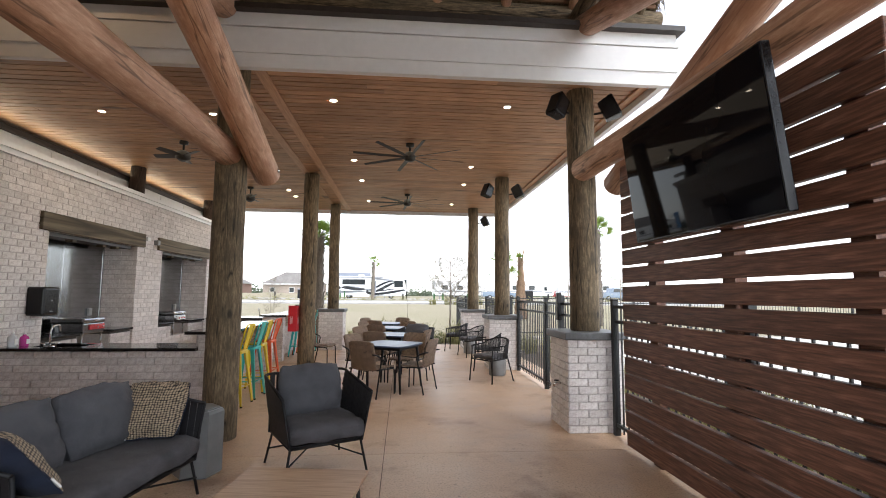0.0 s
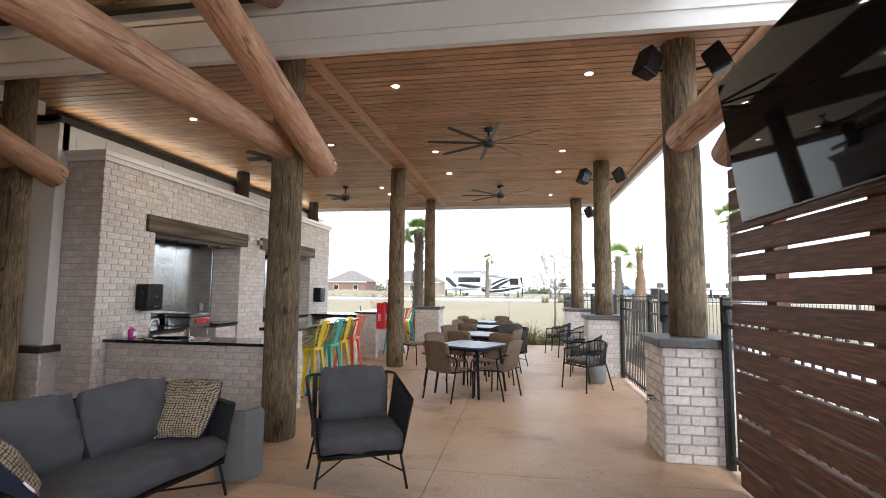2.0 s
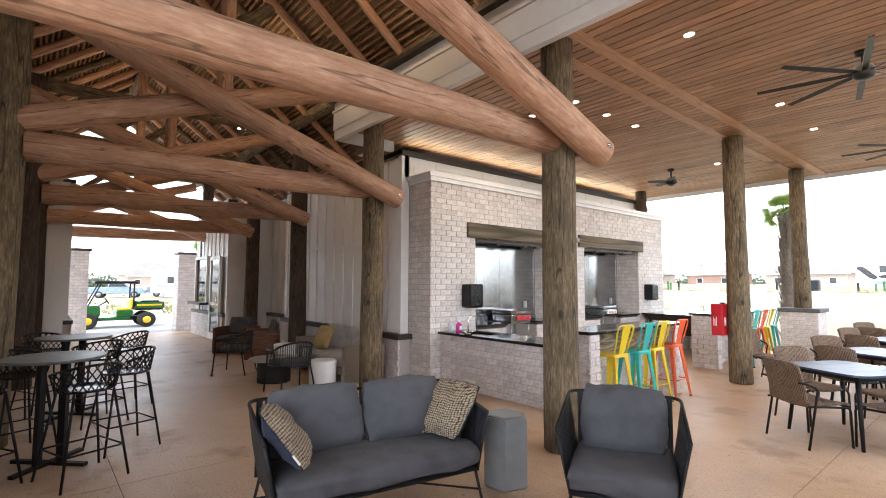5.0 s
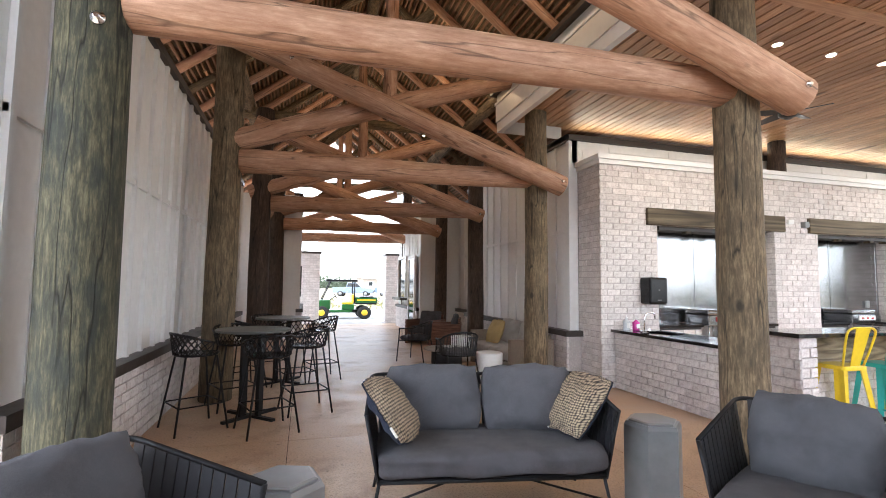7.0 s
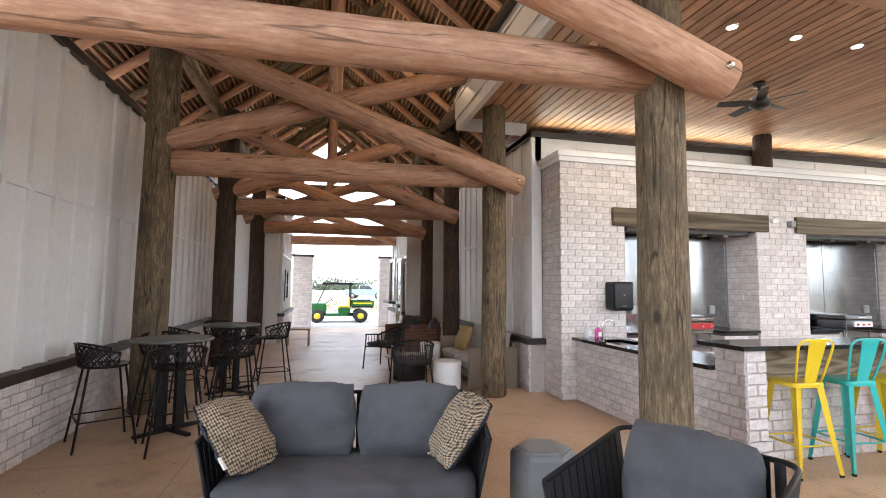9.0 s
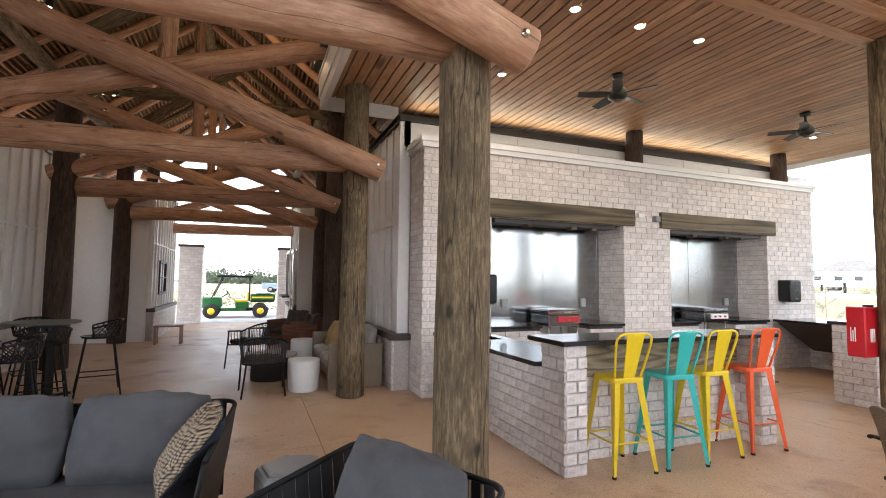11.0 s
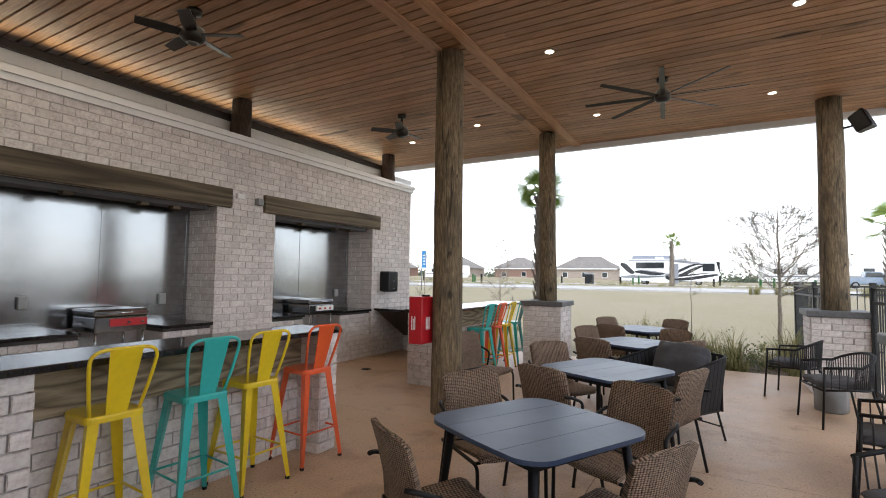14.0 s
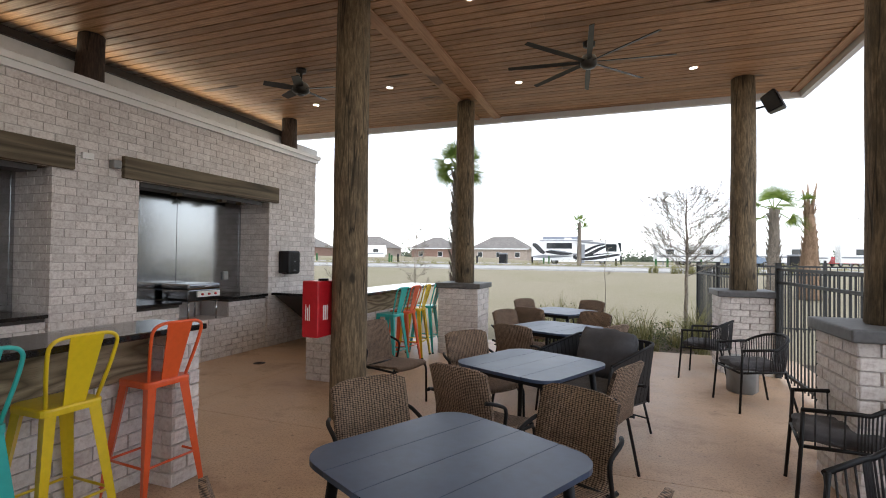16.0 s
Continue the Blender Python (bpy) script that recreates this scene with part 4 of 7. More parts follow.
# hexagonal stools
for x, y in ((-1.61, 3.52), (-1.17, 1.08)):
    t = thing("hexagonal_stool", "glossy grey hexagonal ceramic garden stool", "stool", "hexagonal stools", at=pose(x, y, 0, 0, 0, 12))
    bm = bmesh.new()
    bm_lathe(bm, [(0.18, 0.0), (0.20, 0.02), (0.20, 0.53), (0.185, 0.555)], 6)
    for f in bm.faces:
        f.smooth = False
    part("body", bm, M["hex"], t)
    bm = bmesh.new()
    bm_lathe(bm, [(0.165, 0.553), (0.165, 0.566), (0.15, 0.572)], 6)
    for f in bm.faces:
        f.smooth = False
    part("top", bm, M["hex"], t)

# coffee table
t = thing("coffee_table", "low oak-topped coffee table with black legs", "table", at=pose(-0.52, 1.82, 0, 0, 0, -8))
bm = bmesh.new()
bm_bevel_box(bm, -0.4, 0.4, -0.55, 0.55, 0.395, 0.42, 0.006)
part("tabletop", bm, M["oak"], t)
for sx in (-1, 1):
    for sy in (-1, 1):
        tube_part("leg", [(sx * 0.34, sy * 0.49, 0.395), (sx * 0.36, sy * 0.51, 0)], 0.014, M["black"], t)


# bar stools; the sitter looks to -y, the back is at +y
def bar_stool(at, colour, label):
    mat = M[colour]
    t = thing("bar_stool", label, "stool", "metal bar stools", at=at)
    b2 = bmesh.new()
    bm_box(b2, -0.155, 0.155, -0.155, 0.155, 0.725, 0.765)
    bmesh.ops.bevel(b2, geom=[e for e in b2.edges if abs(e.verts[0].co.z - e.verts[1].co.z) > 0.01], offset=0.05, segments=4, affect="EDGES", profile=0.5)
    bmesh.ops.bevel(b2, geom=[e for e in b2.edges if e.verts[0].co.z > 0.76 and e.verts[1].co.z > 0.76], offset=0.012, segments=2, affect="EDGES", profile=0.5)
    bm = bmesh.new()
    add_bm(bm, b2)
    part("seat", bm, mat, t)
    for sx in (-1, 1):
        for sy in (-1, 1):
            bm = bmesh.new()
            top, foot = Vector((sx * 0.125, sy * 0.125, 0.735)), Vector((sx * 0.205, sy * 0.205, 0.0))
            ring = []
            for p, wd in ((top, 0.048), (top.lerp(foot, 0.5), 0.036), (foot, 0.017)):
                ring.append([bm.verts.new(p + Vector((-sx * wd, sy * 0.004, 0))), bm.verts.new(p + Vector((sx * 0.012, sy * 0.012, 0))), bm.verts.new(p + Vector((sx * 0.004, -sy * wd, 0))), bm.verts.new(p + Vector((-sx * wd * 0.4, -sy * wd * 0.4, 0)))])
            for a, b in zip(ring, ring[1:]):
                for k in range(4):
                    bm.faces.new((a[k], a[(k + 1) % 4], b[(k + 1) % 4], b[k]))
            bm.faces.new(ring[0])
            bm.faces.new(ring[-1][::-1])
            leg = part("leg", bm, mat, t)
            bm = bmesh.new()
            bm_lathe(bm, [(0.017, 0.0), (0.019, 0.02)], 8, pose(sx * 0.203, sy * 0.203, 0))
            part("foot_cap", bm, M["black"], leg, "black rubber foot")
    z, q = 0.255, 0.176
    for a, b in (((-q, -q), (q, -q)), ((q, -q), (q, q)), ((q, q), (-q, q)), ((-q, q), (-q, -q))):
        tube_part("crossbar", [(*a, z), (*b, z)], 0.008, mat, t, 6)
    hoop = rounded([(-0.125, 0.12, 0.755), (-0.165, 0.185, 0.98), (-0.175, 0.225, 1.13), (0.175, 0.225, 1.13), (0.165, 0.185, 0.98), (0.125, 0.12, 0.755)], 0.10, 6)
    tube_part("back_hoop", hoop, 0.0105, mat, t, 8)
    bm = bmesh.new()
    rows = []
    for k in range(7):
        s = k / 6
        y, zz, hw = 0.135 + 0.095 * s, 0.765 + 0.36 * s, 0.055 + 0.03 * s
        rows.append([bm.verts.new((-hw, y, zz)), bm.verts.new((hw, y, zz)), bm.verts.new((hw, y + 0.006, zz)), bm.verts.new((-hw, y + 0.006, zz))])
    for a, b in zip(rows, rows[1:]):
        for k in range(4):
            bm.faces.new((a[k], a[(k + 1) % 4], b[(k + 1) % 4], b[k]))
    bm.faces.new(rows[0][::-1])
    bm.faces.new(rows[-1])
    part("back_splat", bm, mat, t)
    return t


stool_kinds = {}
rots = random.Random(4)
for y, c, x in ((6.2, "yellow", -2.22), (6.74, "teal", -2.19), (7.2, "yellow", -2.22), (7.78, "orange", -2.22),
                (11.62, "teal", -2.42), (12.05, "orange", -2.42), (12.48, "yellow", -2.42), (12.95, "teal", -2.42)):
    where = pose(x, y, 0, 0, 0, 90 + rots.uniform(-6, 6)) @ pose(0, 0, 0, 0, 0, 180)
    if c in stool_kinds:
        copy_thing(stool_kinds[c], where)
    else:
        stool_kinds[c] = bar_stool(where, c, f"glossy {c} metal bar stool with a back, at the counter")


# dining chairs with woven seats; the sitter looks to -y
def dining_chair(at):
    t = thing("dining_chair", "brown wicker dining chair with a black tube frame", "chair", "chairs round the tables", at=at)
    bm = bmesh.new()
    prof = [(-0.24, 0.435), (-0.20, 0.452), (0.10, 0.435), (0.19, 0.43), (0.23, 0.46), (0.262, 0.56), (0.30, 0.72), (0.335, 0.86)]
    rows = []
    for i, (y, z) in enumerate(prof):
        row = []
        wd = 0.245 if i < 5 else 0.235
        nx = 8
        for k in range(nx + 1):
            u = k / nx * 2 - 1
            edge = abs(u) ** 5
            sag = (1 - u * u) * (0.018 if i < 4 else 0.0)
            curve = u * u * (-0.035 if i >= 5 else 0)
            drop = 0.03 * edge if i == len(prof) - 1 else 0
            row.append((u * wd, y + curve, z - sag - drop))
        rows.append(row)
    for off in (0, 1):
        pass
    top = [[bm.verts.new(p) for p in r] for r in rows]
    bot = []
    for i, r in enumerate(rows):
        bot.append([bm.verts.new((p[0], p[1] + (0.022 if i > 4 else 0.006), p[2] - (0.022 if i < 5 else 0.004))) for p in r])
    for i in range(len(rows) - 1):
        for k in range(8):
            f = bm.faces.new((top[i][k], top[i][k + 1], top[i + 1][k + 1], top[i + 1][k]))
            f.smooth = True
            f = bm.faces.new((bot[i][k], bot[i + 1][k], bot[i + 1][k + 1], bot[i][k + 1]))
            f.smooth = True
        bm.faces.new((top[i][0], top[i + 1][0], bot[i + 1][0], bot[i][0]))
        bm.faces.new((top[i][8], bot[i][8], bot[i + 1][8], top[i + 1][8]))
    for k in range(8):
        bm.faces.new((top[0][k], bot[0][k], bot[0][k + 1], top[0][k + 1]))
        bm.faces.new((top[-1][k], top[-1][k + 1], bot[-1][k + 1], bot[-1][k]))
    part("woven_shell", bm, M["wicker"], t)
    for sx in (-1, 1):
        x = sx * 0.262
        tube_part("front_leg", rounded([(x, -0.235, 0.0), (x, -0.225, 0.40), (x, 0.05, 0.415), (x, 0.24, 0.42)], 0.05), 0.012, M["black"], t)
        tube_part("arm_leg", rounded([(x * 1.05, 0.27, 0.0), (x * 1.05, 0.14, 0.60), (x * 1.02, 0.28, 0.655), (x * 0.9, 0.325, 0.66)], 0.05), 0.012, M["black"], t)
    tube_part("crossbar", [(-0.262, -0.21, 0.41), (0.262, -0.21, 0.41)], 0.011, M["black"], t)
    tube_part("crossbar", [(-0.27, 0.18, 0.418), (0.27, 0.18, 0.418)], 0.011, M["black"], t)
    return t


def dining_table(at):
    t = thing("dining_table", "grey slatted dining table, top tinted blue for reflected sky, with rounded corners and black legs", "table", "dining tables", at=at)
    s = 0.44
    for k in range(4):
        x0, x1 = -s + k * s / 2, -s + (k + 1) * s / 2
        b2 = bmesh.new()
        bm_box(b2, x0 + 0.0015, x1 - 0.0015, -s, s, 0.722, 0.745)
        if k in (0, 3):
            out = x0 if k == 0 else x1
            es = [e for e in b2.edges if abs(e.verts[0].co.z - e.verts[1].co.z) > 0.01 and abs(e.verts[0].co.x - out) < 0.005]
            bmesh.ops.bevel(b2, geom=es, offset=0.13, segments=7, affect="EDGES", profile=0.5)
        for v in b2.verts:
            v.co.x *= 1 + 0.045 * (1 - (v.co.y / s) ** 2)
            v.co.y *= 1 + 0.045 * (1 - (v.co.x / s) ** 2)
        bm = bmesh.new()
        add_bm(bm, b2)
        part("top_slat", bm, M["tabletop"], t)
    bm = boxes((-0.36, 0.36, -0.36, -0.33, 0.67, 0.72), (-0.36, 0.36, 0.33, 0.36, 0.67, 0.72), (-0.36, -0.33, -0.33, 0.33, 0.67, 0.72), (0.33, 0.36, -0.33, 0.33, 0.67, 0.72))
    part("apron", bm, M["black"], t)
    for sx in (-1, 1):
        for sy in (-1, 1):
            bm = bmesh.new()
            bm_tube(bm, [(sx * 0.33, sy * 0.33, 0.72), (sx * 0.40, sy * 0.40, 0.0)], 0.02, 10, True, 0, [0.026, 0.017])
            part("leg", bm, M["black"], t)
    return t


first_table = first_chair = None
TABLES = ((-0.03, 7.33, -27, (0, 1, 2, 3)), (-0.03, 9.26, -25, (0, 1, 2)), (-0.1, 11.35, -26, (0, 1, 2, 3)), (-0.25, 13.25, -27, (0, 1, 3)))
rc = random.Random(9)
for x, y, rz, sides in TABLES:
    at = pose(x, y, 0, 0, 0, rz)
    if first_table is None:
        first_table = dining_table(at)
    else:
        copy_thing(first_table, at)
    for s in sides:
        # 0 towards -y, 1 towards -x, 2 towards +x, 3 towards +y, in the table's own turn
        dx, dy, turn = ((0, -0.57, 180), (-0.62, 0.22, 84), (0.46, 0, -90), (0, 0.66, 0))[s]
        where = at @ pose(dx + rc.uniform(-0.03, 0.03), dy + rc.uniform(-0.03, 0.03), 0, 0, 0, turn + rc.uniform(-9, 9))
        if first_chair is None:
            first_chair = dining_chair(where)
        else:
            copy_thing(first_chair, where)
copy_thing(first_chair, pose(-1.62, 10.12, 0, 0, 0, 78))


# rope tub chairs; the sitter looks to -y
def rope_chair(at, label="dark rope tub chair with thin black legs", group="rope tub chairs"):
    t = thing("rope_chair", label, "chair", group, at=at)
    for sx in (-1, 1):
        tube_part("front_leg", [(sx * 0.26, -0.24, 0.64), (sx * 0.27, -0.25, 0.42), (sx * 0.29, -0.28, 0.0)], 0.012, M["black"], t)
        tube_part("back_leg", [(sx * 0.22, 0.20, 0.42), (sx * 0.27, 0.30, 0.0)], 0.012, M["black"], t)
    def arc(z, k=1.0):
        pts = [(-0.27 * k, -0.25, z - 0.02), (-0.30 * k, 0.02, z)]
        for i in range(9):
            a = math.pi - math.pi * i / 8
            pts.append((0.30 * k * math.cos(a), 0.08 + 0.22 * k * math.sin(a), z + 0.12 * math.sin(a) * (z > 0.5)))
        pts += [(0.30 * k, 0.02, z), (0.27 * k, -0.25, z - 0.02)]
        return pts
    upper, lower = arc(0.655), arc(0.42, 0.9)
    tube_part("top_rail", upper, 0.014, M["black"], t)
    tube_part("seat_rail", lower, 0.012, M["black"], t)
    tube_part("front_rail", [(-0.243, -0.25, 0.40), (0.243, -0.25, 0.40)], 0.012, M["black"], t)
    up, lo = [Vector(p) for p in upper], [Vector(p) for p in lower]
    bm = bmesh.new()
    n = 46
    for k in range(n + 1):
        s = k / n * (len(up) - 1)
        i = min(int(s), len(up) - 2)
        a = up[i].lerp(up[i + 1], s - i)
        b = lo[i].lerp(lo[i + 1], s - i)
        bm_tube(bm, [a, b], 0.0055, 5)
    part("rope_weave", bm, M["rope"], t)
    cushion("seat_cushion", 0.47, 0.46, 0.09, M["cushion"], t, pose(0, -0.02, 0.455), seed=3, puff=0.3)
    return t


rope = rope_chair(pose(1.82, 7.95, 0, 0, 0, -55))
for x, y, rz in ((1.98, 9.3, -100), (1.97, 11.5, -75), (1.72, 12.75, -110), (-5.98, 3.48, -88), (-8.12, 3.32, -40)):
    copy_thing(rope, pose(x, y, 0, 0, 0, rz))
for x, y in ((2.05, 8.55), (2.0, 12.12)):
    t = thing("side_block", "small grey ceramic side stool between the chairs", "stool", "side stools", at=pose(x, y, 0))
    bm = bmesh.new()
    bm_lathe(bm, [(0.15, 0), (0.17, 0.02), (0.17, 0.4), (0.155, 0.42)], 6)
    part("body", bm, M["hex"], t)


# pub tables and stools
def pub_stool(at):
    t = thing("pub_stool", "black openwork pub stool with thin splayed legs", "stool", "pub stools", at=at)
    for sx in (-1, 1):
        for sy in (-1, 1):
            tube_part("leg", [(sx * 0.15, sy * 0.15, 0.74), (sx * 0.25, sy * 0.25, 0.0)], 0.011, M["black"], t)
    q = 0.215
    for a, b in (((-q, -q), (q, -q)), ((q, -q), (q, q)), ((q, q), (-q, q)), ((-q, q), (-q, -q))):
        tube_part("footrest", [(*a, 0.26), (*b, 0.26)], 0.008, M["black"], t, 6)
    bm = bmesh.new()
    bm_lathe(bm, [(0.10, 0.725), (0.20, 0.735), (0.22, 0.76), (0.20, 0.755), (0.1, 0.745)], 18)
    part("seat", bm, M["blackplastic"], t)
    bm = bmesh.new()
    def shell(a, s):
        r = 0.215 + 0.035 * s
        return Vector((r * math.cos(a), r * math.sin(a), 0.75 + s * (0.15 + 0.07 * math.sin(a))))
    n = 15
    for k in range(n + 1):
        a0 = radians(-20) + radians(220) * k / n
        for sg in (-1, 1):
            pts = [shell(min(max(a0 + sg * radians(34) * s, radians(-20)), radians(200)), s) for s in (0, 0.33, 0.66, 1)]
            bm_tube(bm, pts, 0.006, 5)
    bm_tube(bm, [shell(radians(-20) + radians(220) * k / 16, 1.0) for k in range(17)], 0.012, 6)
    part("openwork_back", bm, M["blackplastic"], t, kind="stuff")
    return t


stool0 = None
for x, y in ((-4.55, 0.62), (-6.5, 0.86)):
    t = thing("pub_table", "round grey-topped pub table with a black pedestal", "table", "pub tables", at=pose(x, y, 0))
    bm = bmesh.new()
    bm_lathe(bm, [(0.36, 0.94), (0.395, 0.945), (0.40, 0.96), (0.395, 0.97)], 36)
    part("tabletop", bm, M["pubtop"], t)
    for k in range(4):
        a = radians(45 + 90 * k)
        bm = bmesh.new()
        bm_box(bm, -0.03, 0.03, -0.02, 0.02, 0.0, 0.94, pose(0.12 * math.cos(a), 0.12 * math.sin(a), 0, 0, 0, 45 + 90 * k))
        part("upright", bm, M["black"], t)
        bm = bmesh.new()
        bm_box(bm, 0.0, 0.36, -0.025, 0.025, 0.0, 0.03, pose(0, 0, 0.001, 0, 0, 45 + 90 * k))
        part("foot", bm, M["black"], t)
    for ang in (20, 105, 205, 300):
        a = radians(ang)
        where = pose(x + 0.60 * math.cos(a), y + 0.60 * math.sin(a), 0, 0, 0, ang - 90)
        if y + 0.6 * math.sin(a) < -0.05:
            where = pose(x + 0.60 * math.cos(a), 0.16, 0, 0, 0, ang - 90)
        stool0 = pub_stool(where) if stool0 is None else copy_thing(stool0, where) and stool0

# breezeway lounge
t = thing("lounge_sofa", "pale grey cushioned sofa with a grey timber frame", "sofa", at=pose(-6.85, 4.74, 0))
for sx in (-1, 1):
    bm = bmesh.new()
    bm_bevel_box(bm, sx * 0.92 - 0.05, sx * 0.92 + 0.05, -0.40, 0.38, 0.0, 0.62, 0.008)
    part("arm_panel", bm, M["greywood"], t)
bm = boxes((-0.87, 0.87, -0.38, 0.36, 0.14, 0.25))
part("base", bm, M["greywood"], t)
part("back_panel", boxes((-0.87, 0.87, 0.33, 0.38, 0.25, 0.68)), M["greywood"], t)
for k in (-1, 1):
    cushion("seat_cushion", 0.84, 0.72, 0.18, M["lightcushion"], t, pose(k * 0.43, -0.04, 0.34), seed=k, puff=0.25)
    cushion("back_cushion", 0.82, 0.46, 0.2, M["lightcushion"], t, pose(k * 0.43, 0.23, 0.62, 76, 0, 0), seed=k + 4, puff=0.45)
t = thing("accent_pillow", "mustard throw pillow on the pale sofa", "pillow", at=pose(-7.2, 4.62, 0.64, 68, 0, 12))
cushion("pillow", 0.44, 0.44, 0.15, M["mustard"], t, Matrix.Identity(4), seed=9, puff=0.8)
t = thing("drum_table", "white round drum side table", "table", at=pose(-6.0, 4.02, 0))
bm = bmesh.new()
bm_lathe(bm, [(0.19, 0.0), (0.205, 0.015), (0.22, 0.40), (0.212, 0.425), (0.2, 0.43)], 32)
part("drum", bm, M["whiteplastic"], t)
t = thing("drum_table", "white round drum side table beside the far armchair", "table", at=pose(-7.95, 4.2, 0))
bm = bmesh.new()
bm_lathe(bm, [(0.19, 0.0), (0.205, 0.015), (0.22, 0.45), (0.212, 0.475), (0.2, 0.48)], 32)
part("drum", bm, M["whiteplastic"], t)
t = thing("round_coffee_table", "round grey-topped coffee table with a dark woven drum base", "table", at=pose(-6.95, 3.6, 0))
bm = bmesh.new()
bm_lathe(bm, [(0.27, 0.0), (0.27, 0.36)], 28)
part("drum_base", bm, M["rope"], t)
bm = bmesh.new()
bm_lathe(bm, [(0.40, 0.36), (0.41, 0.37), (0.41, 0.385), (0.40, 0.39)], 32)
part("tabletop", bm, M["lightcushion"], t)
for x, y, rz in ((-9.75, 4.4, -20), (-10.9, 4.2, 40)):
    t = thing("wood_armchair", "brown timber armchair with grey cushions", "armchair", "timber armchairs", at=pose(x, y, 0, 0, 0, rz))
    for sx in (-1, 1):
        bm = bmesh.new()
        bm_bevel_box(bm, sx * 0.36 - 0.035, sx * 0.36 + 0.035, -0.36, 0.36, 0.0, 0.6, 0.01)
        part("arm_panel", bm, M["slat"], t)
    part("base", boxes((-0.325, 0.325, -0.34, 0.34, 0.16, 0.26)), M["slat"], t)
    part("back_panel", boxes((-0.325, 0.325, 0.30, 0.345, 0.26, 0.72)), M["slat"], t)
    cushion("seat_cushion", 0.64, 0.64, 0.15, M["cushion"], t, pose(0, -0.02, 0.335), seed=1, puff=0.25)
    cushion("back_cushion", 0.62, 0.42, 0.15, M["cushion"], t, pose(0, 0.2, 0.60, 76, 0, 0), seed=2, puff=0.4)
t = thing("wooden_bench", "small wooden bench beside the office wall", "bench", at=pose(-11.9, 1.55, 0, 0, 0, 90))
bm = bmesh.new()
bm_bevel_box(bm, -0.3, 0.3, -0.17, 0.17, 0.40, 0.44, 0.006)
part("seat", bm, M["oak"], t)
for sx in (-1, 1):
    for sy in (-1, 1):
        part("leg", boxes((sx * 0.26 - 0.025, sx * 0.26 + 0.025, sy * 0.13 - 0.025, sy * 0.13 + 0.025, 0, 0.40)), M["oak"], t)
    part("rail", boxes((sx * 0.26 - 0.015, sx * 0.26 + 0.015, -0.105, 0.105, 0.1, 0.14)), M["oak"], t)

# ---- counters of the outdoor kitchen ----
LOWZ, BARZ = 0.86, 1.07
bar = thing("breakfast_bar", "whitewashed brick bar with a black granite top and sink counter", "counter", at=pose(0, 0.08, 0))
bm = boxes((-4.97, -2.19, 5.565, 5.74, 0, LOWZ - 0.04), (-2.5, -2.19, 5.565, 5.74, LOWZ - 0.04, BARZ - 0.04),
           (-2.6, -2.45, 5.74, 7.81, 0, BARZ - 0.04), (-2.6, -2.19, 7.815, 7.985, 0, BARZ - 0.04))
part("mortar_core", bm, M["mortar"], bar)
brick_face(bar, (-4.97, 5.55, 0), (1, 0, 0), 2.80, 0, LOWZ - 0.04, near=(0, 2.8, 0, LOWZ))
brick_face(bar, (-2.5, 5.55, LOWZ - 0.04), (1, 0, 0), 0.33, 0, BARZ - LOWZ, near=(0, 0.33, 0, 0.4))
brick_face(bar, (-2.17, 5.55, 0), (0, 1, 0), 0.205, 0, BARZ - 0.04, near=(0, 0.3, 0, 1.1))
brick_face(bar, (-2.44, 5.75, 0), (0, 1, 0), 2.06, 0, 0.72)
brick_face(bar, (-2.17, 7.80, 0), (0, 1, 0), 0.2, 0, BARZ - 0.04, near=(0, 0.3, 0, 1.1))
brick_face(bar, (-2.6, 7.80, 0), (1, 0, 0), 0.43, 0, BARZ - 0.04)
brick_face(bar, (-2.17, 8.0, 0), (-1, 0, 0), 0.43, 0, BARZ - 0.04)
brick_face(bar, (-2.17, 5.755, 0), (-1, 0, 0), 0.3, 0, BARZ - 0.04)
part("apron_board", boxes((-2.43, -2.40, 5.76, 7.80, 0.73, BARZ - 0.045)), M["apron"], bar, "weathered timber apron board")
bm = bmesh.new()
bm_bevel_box(bm, -2.66, -2.13, 5.50, 8.03, BARZ - 0.04, BARZ, 0.006)
part("bar_top", bm, M["granite"], bar, "polished black granite bar top")
bm = bmesh.new()
for r in ((-4.99, -4.62, 5.48, 6.15), (-4.02, -2.505, 5.48, 6.15), (-4.62, -4.02, 5.48, 5.60), (-4.62, -4.02, 6.02, 6.15)):
    bm_box(bm, r[0], r[1], r[2], r[3], LOWZ - 0.04, LOWZ)
part("low_top", bm, M["granite"], bar, "polished black granite sink top")
bm = boxes((-4.62, -4.02, 5.60, 6.02, 0.68, 0.69), (-4.63, -4.62, 5.6, 6.02, 0.68, LOWZ - 0.005), (-4.02, -4.01, 5.6, 6.02, 0.68, LOWZ - 0.005), (-4.62, -4.02, 5.59, 5.60, 0.68, LOWZ - 0.005), (-4.62, -4.02, 6.02, 6.03, 0.68, LOWZ - 0.005))
part("sink_basin", bm, M["steel"], bar, "stainless steel sink basin")
part("cabinet_back", boxes((-4.95, -2.6, 6.0, 6.1, 0, LOWZ - 0.045)), M["mortar"], bar)

t = thing("faucet", "chrome gooseneck faucet beside the sink", "faucet", at=pose(-4.32, 5.625, LOWZ))
tube_part("spout", rounded([(0, 0, 0), (0, 0, 0.27), (0, 0.16, 0.29), (0, 0.17, 0.20)], 0.09, 6), 0.011, M["chrome"], t)
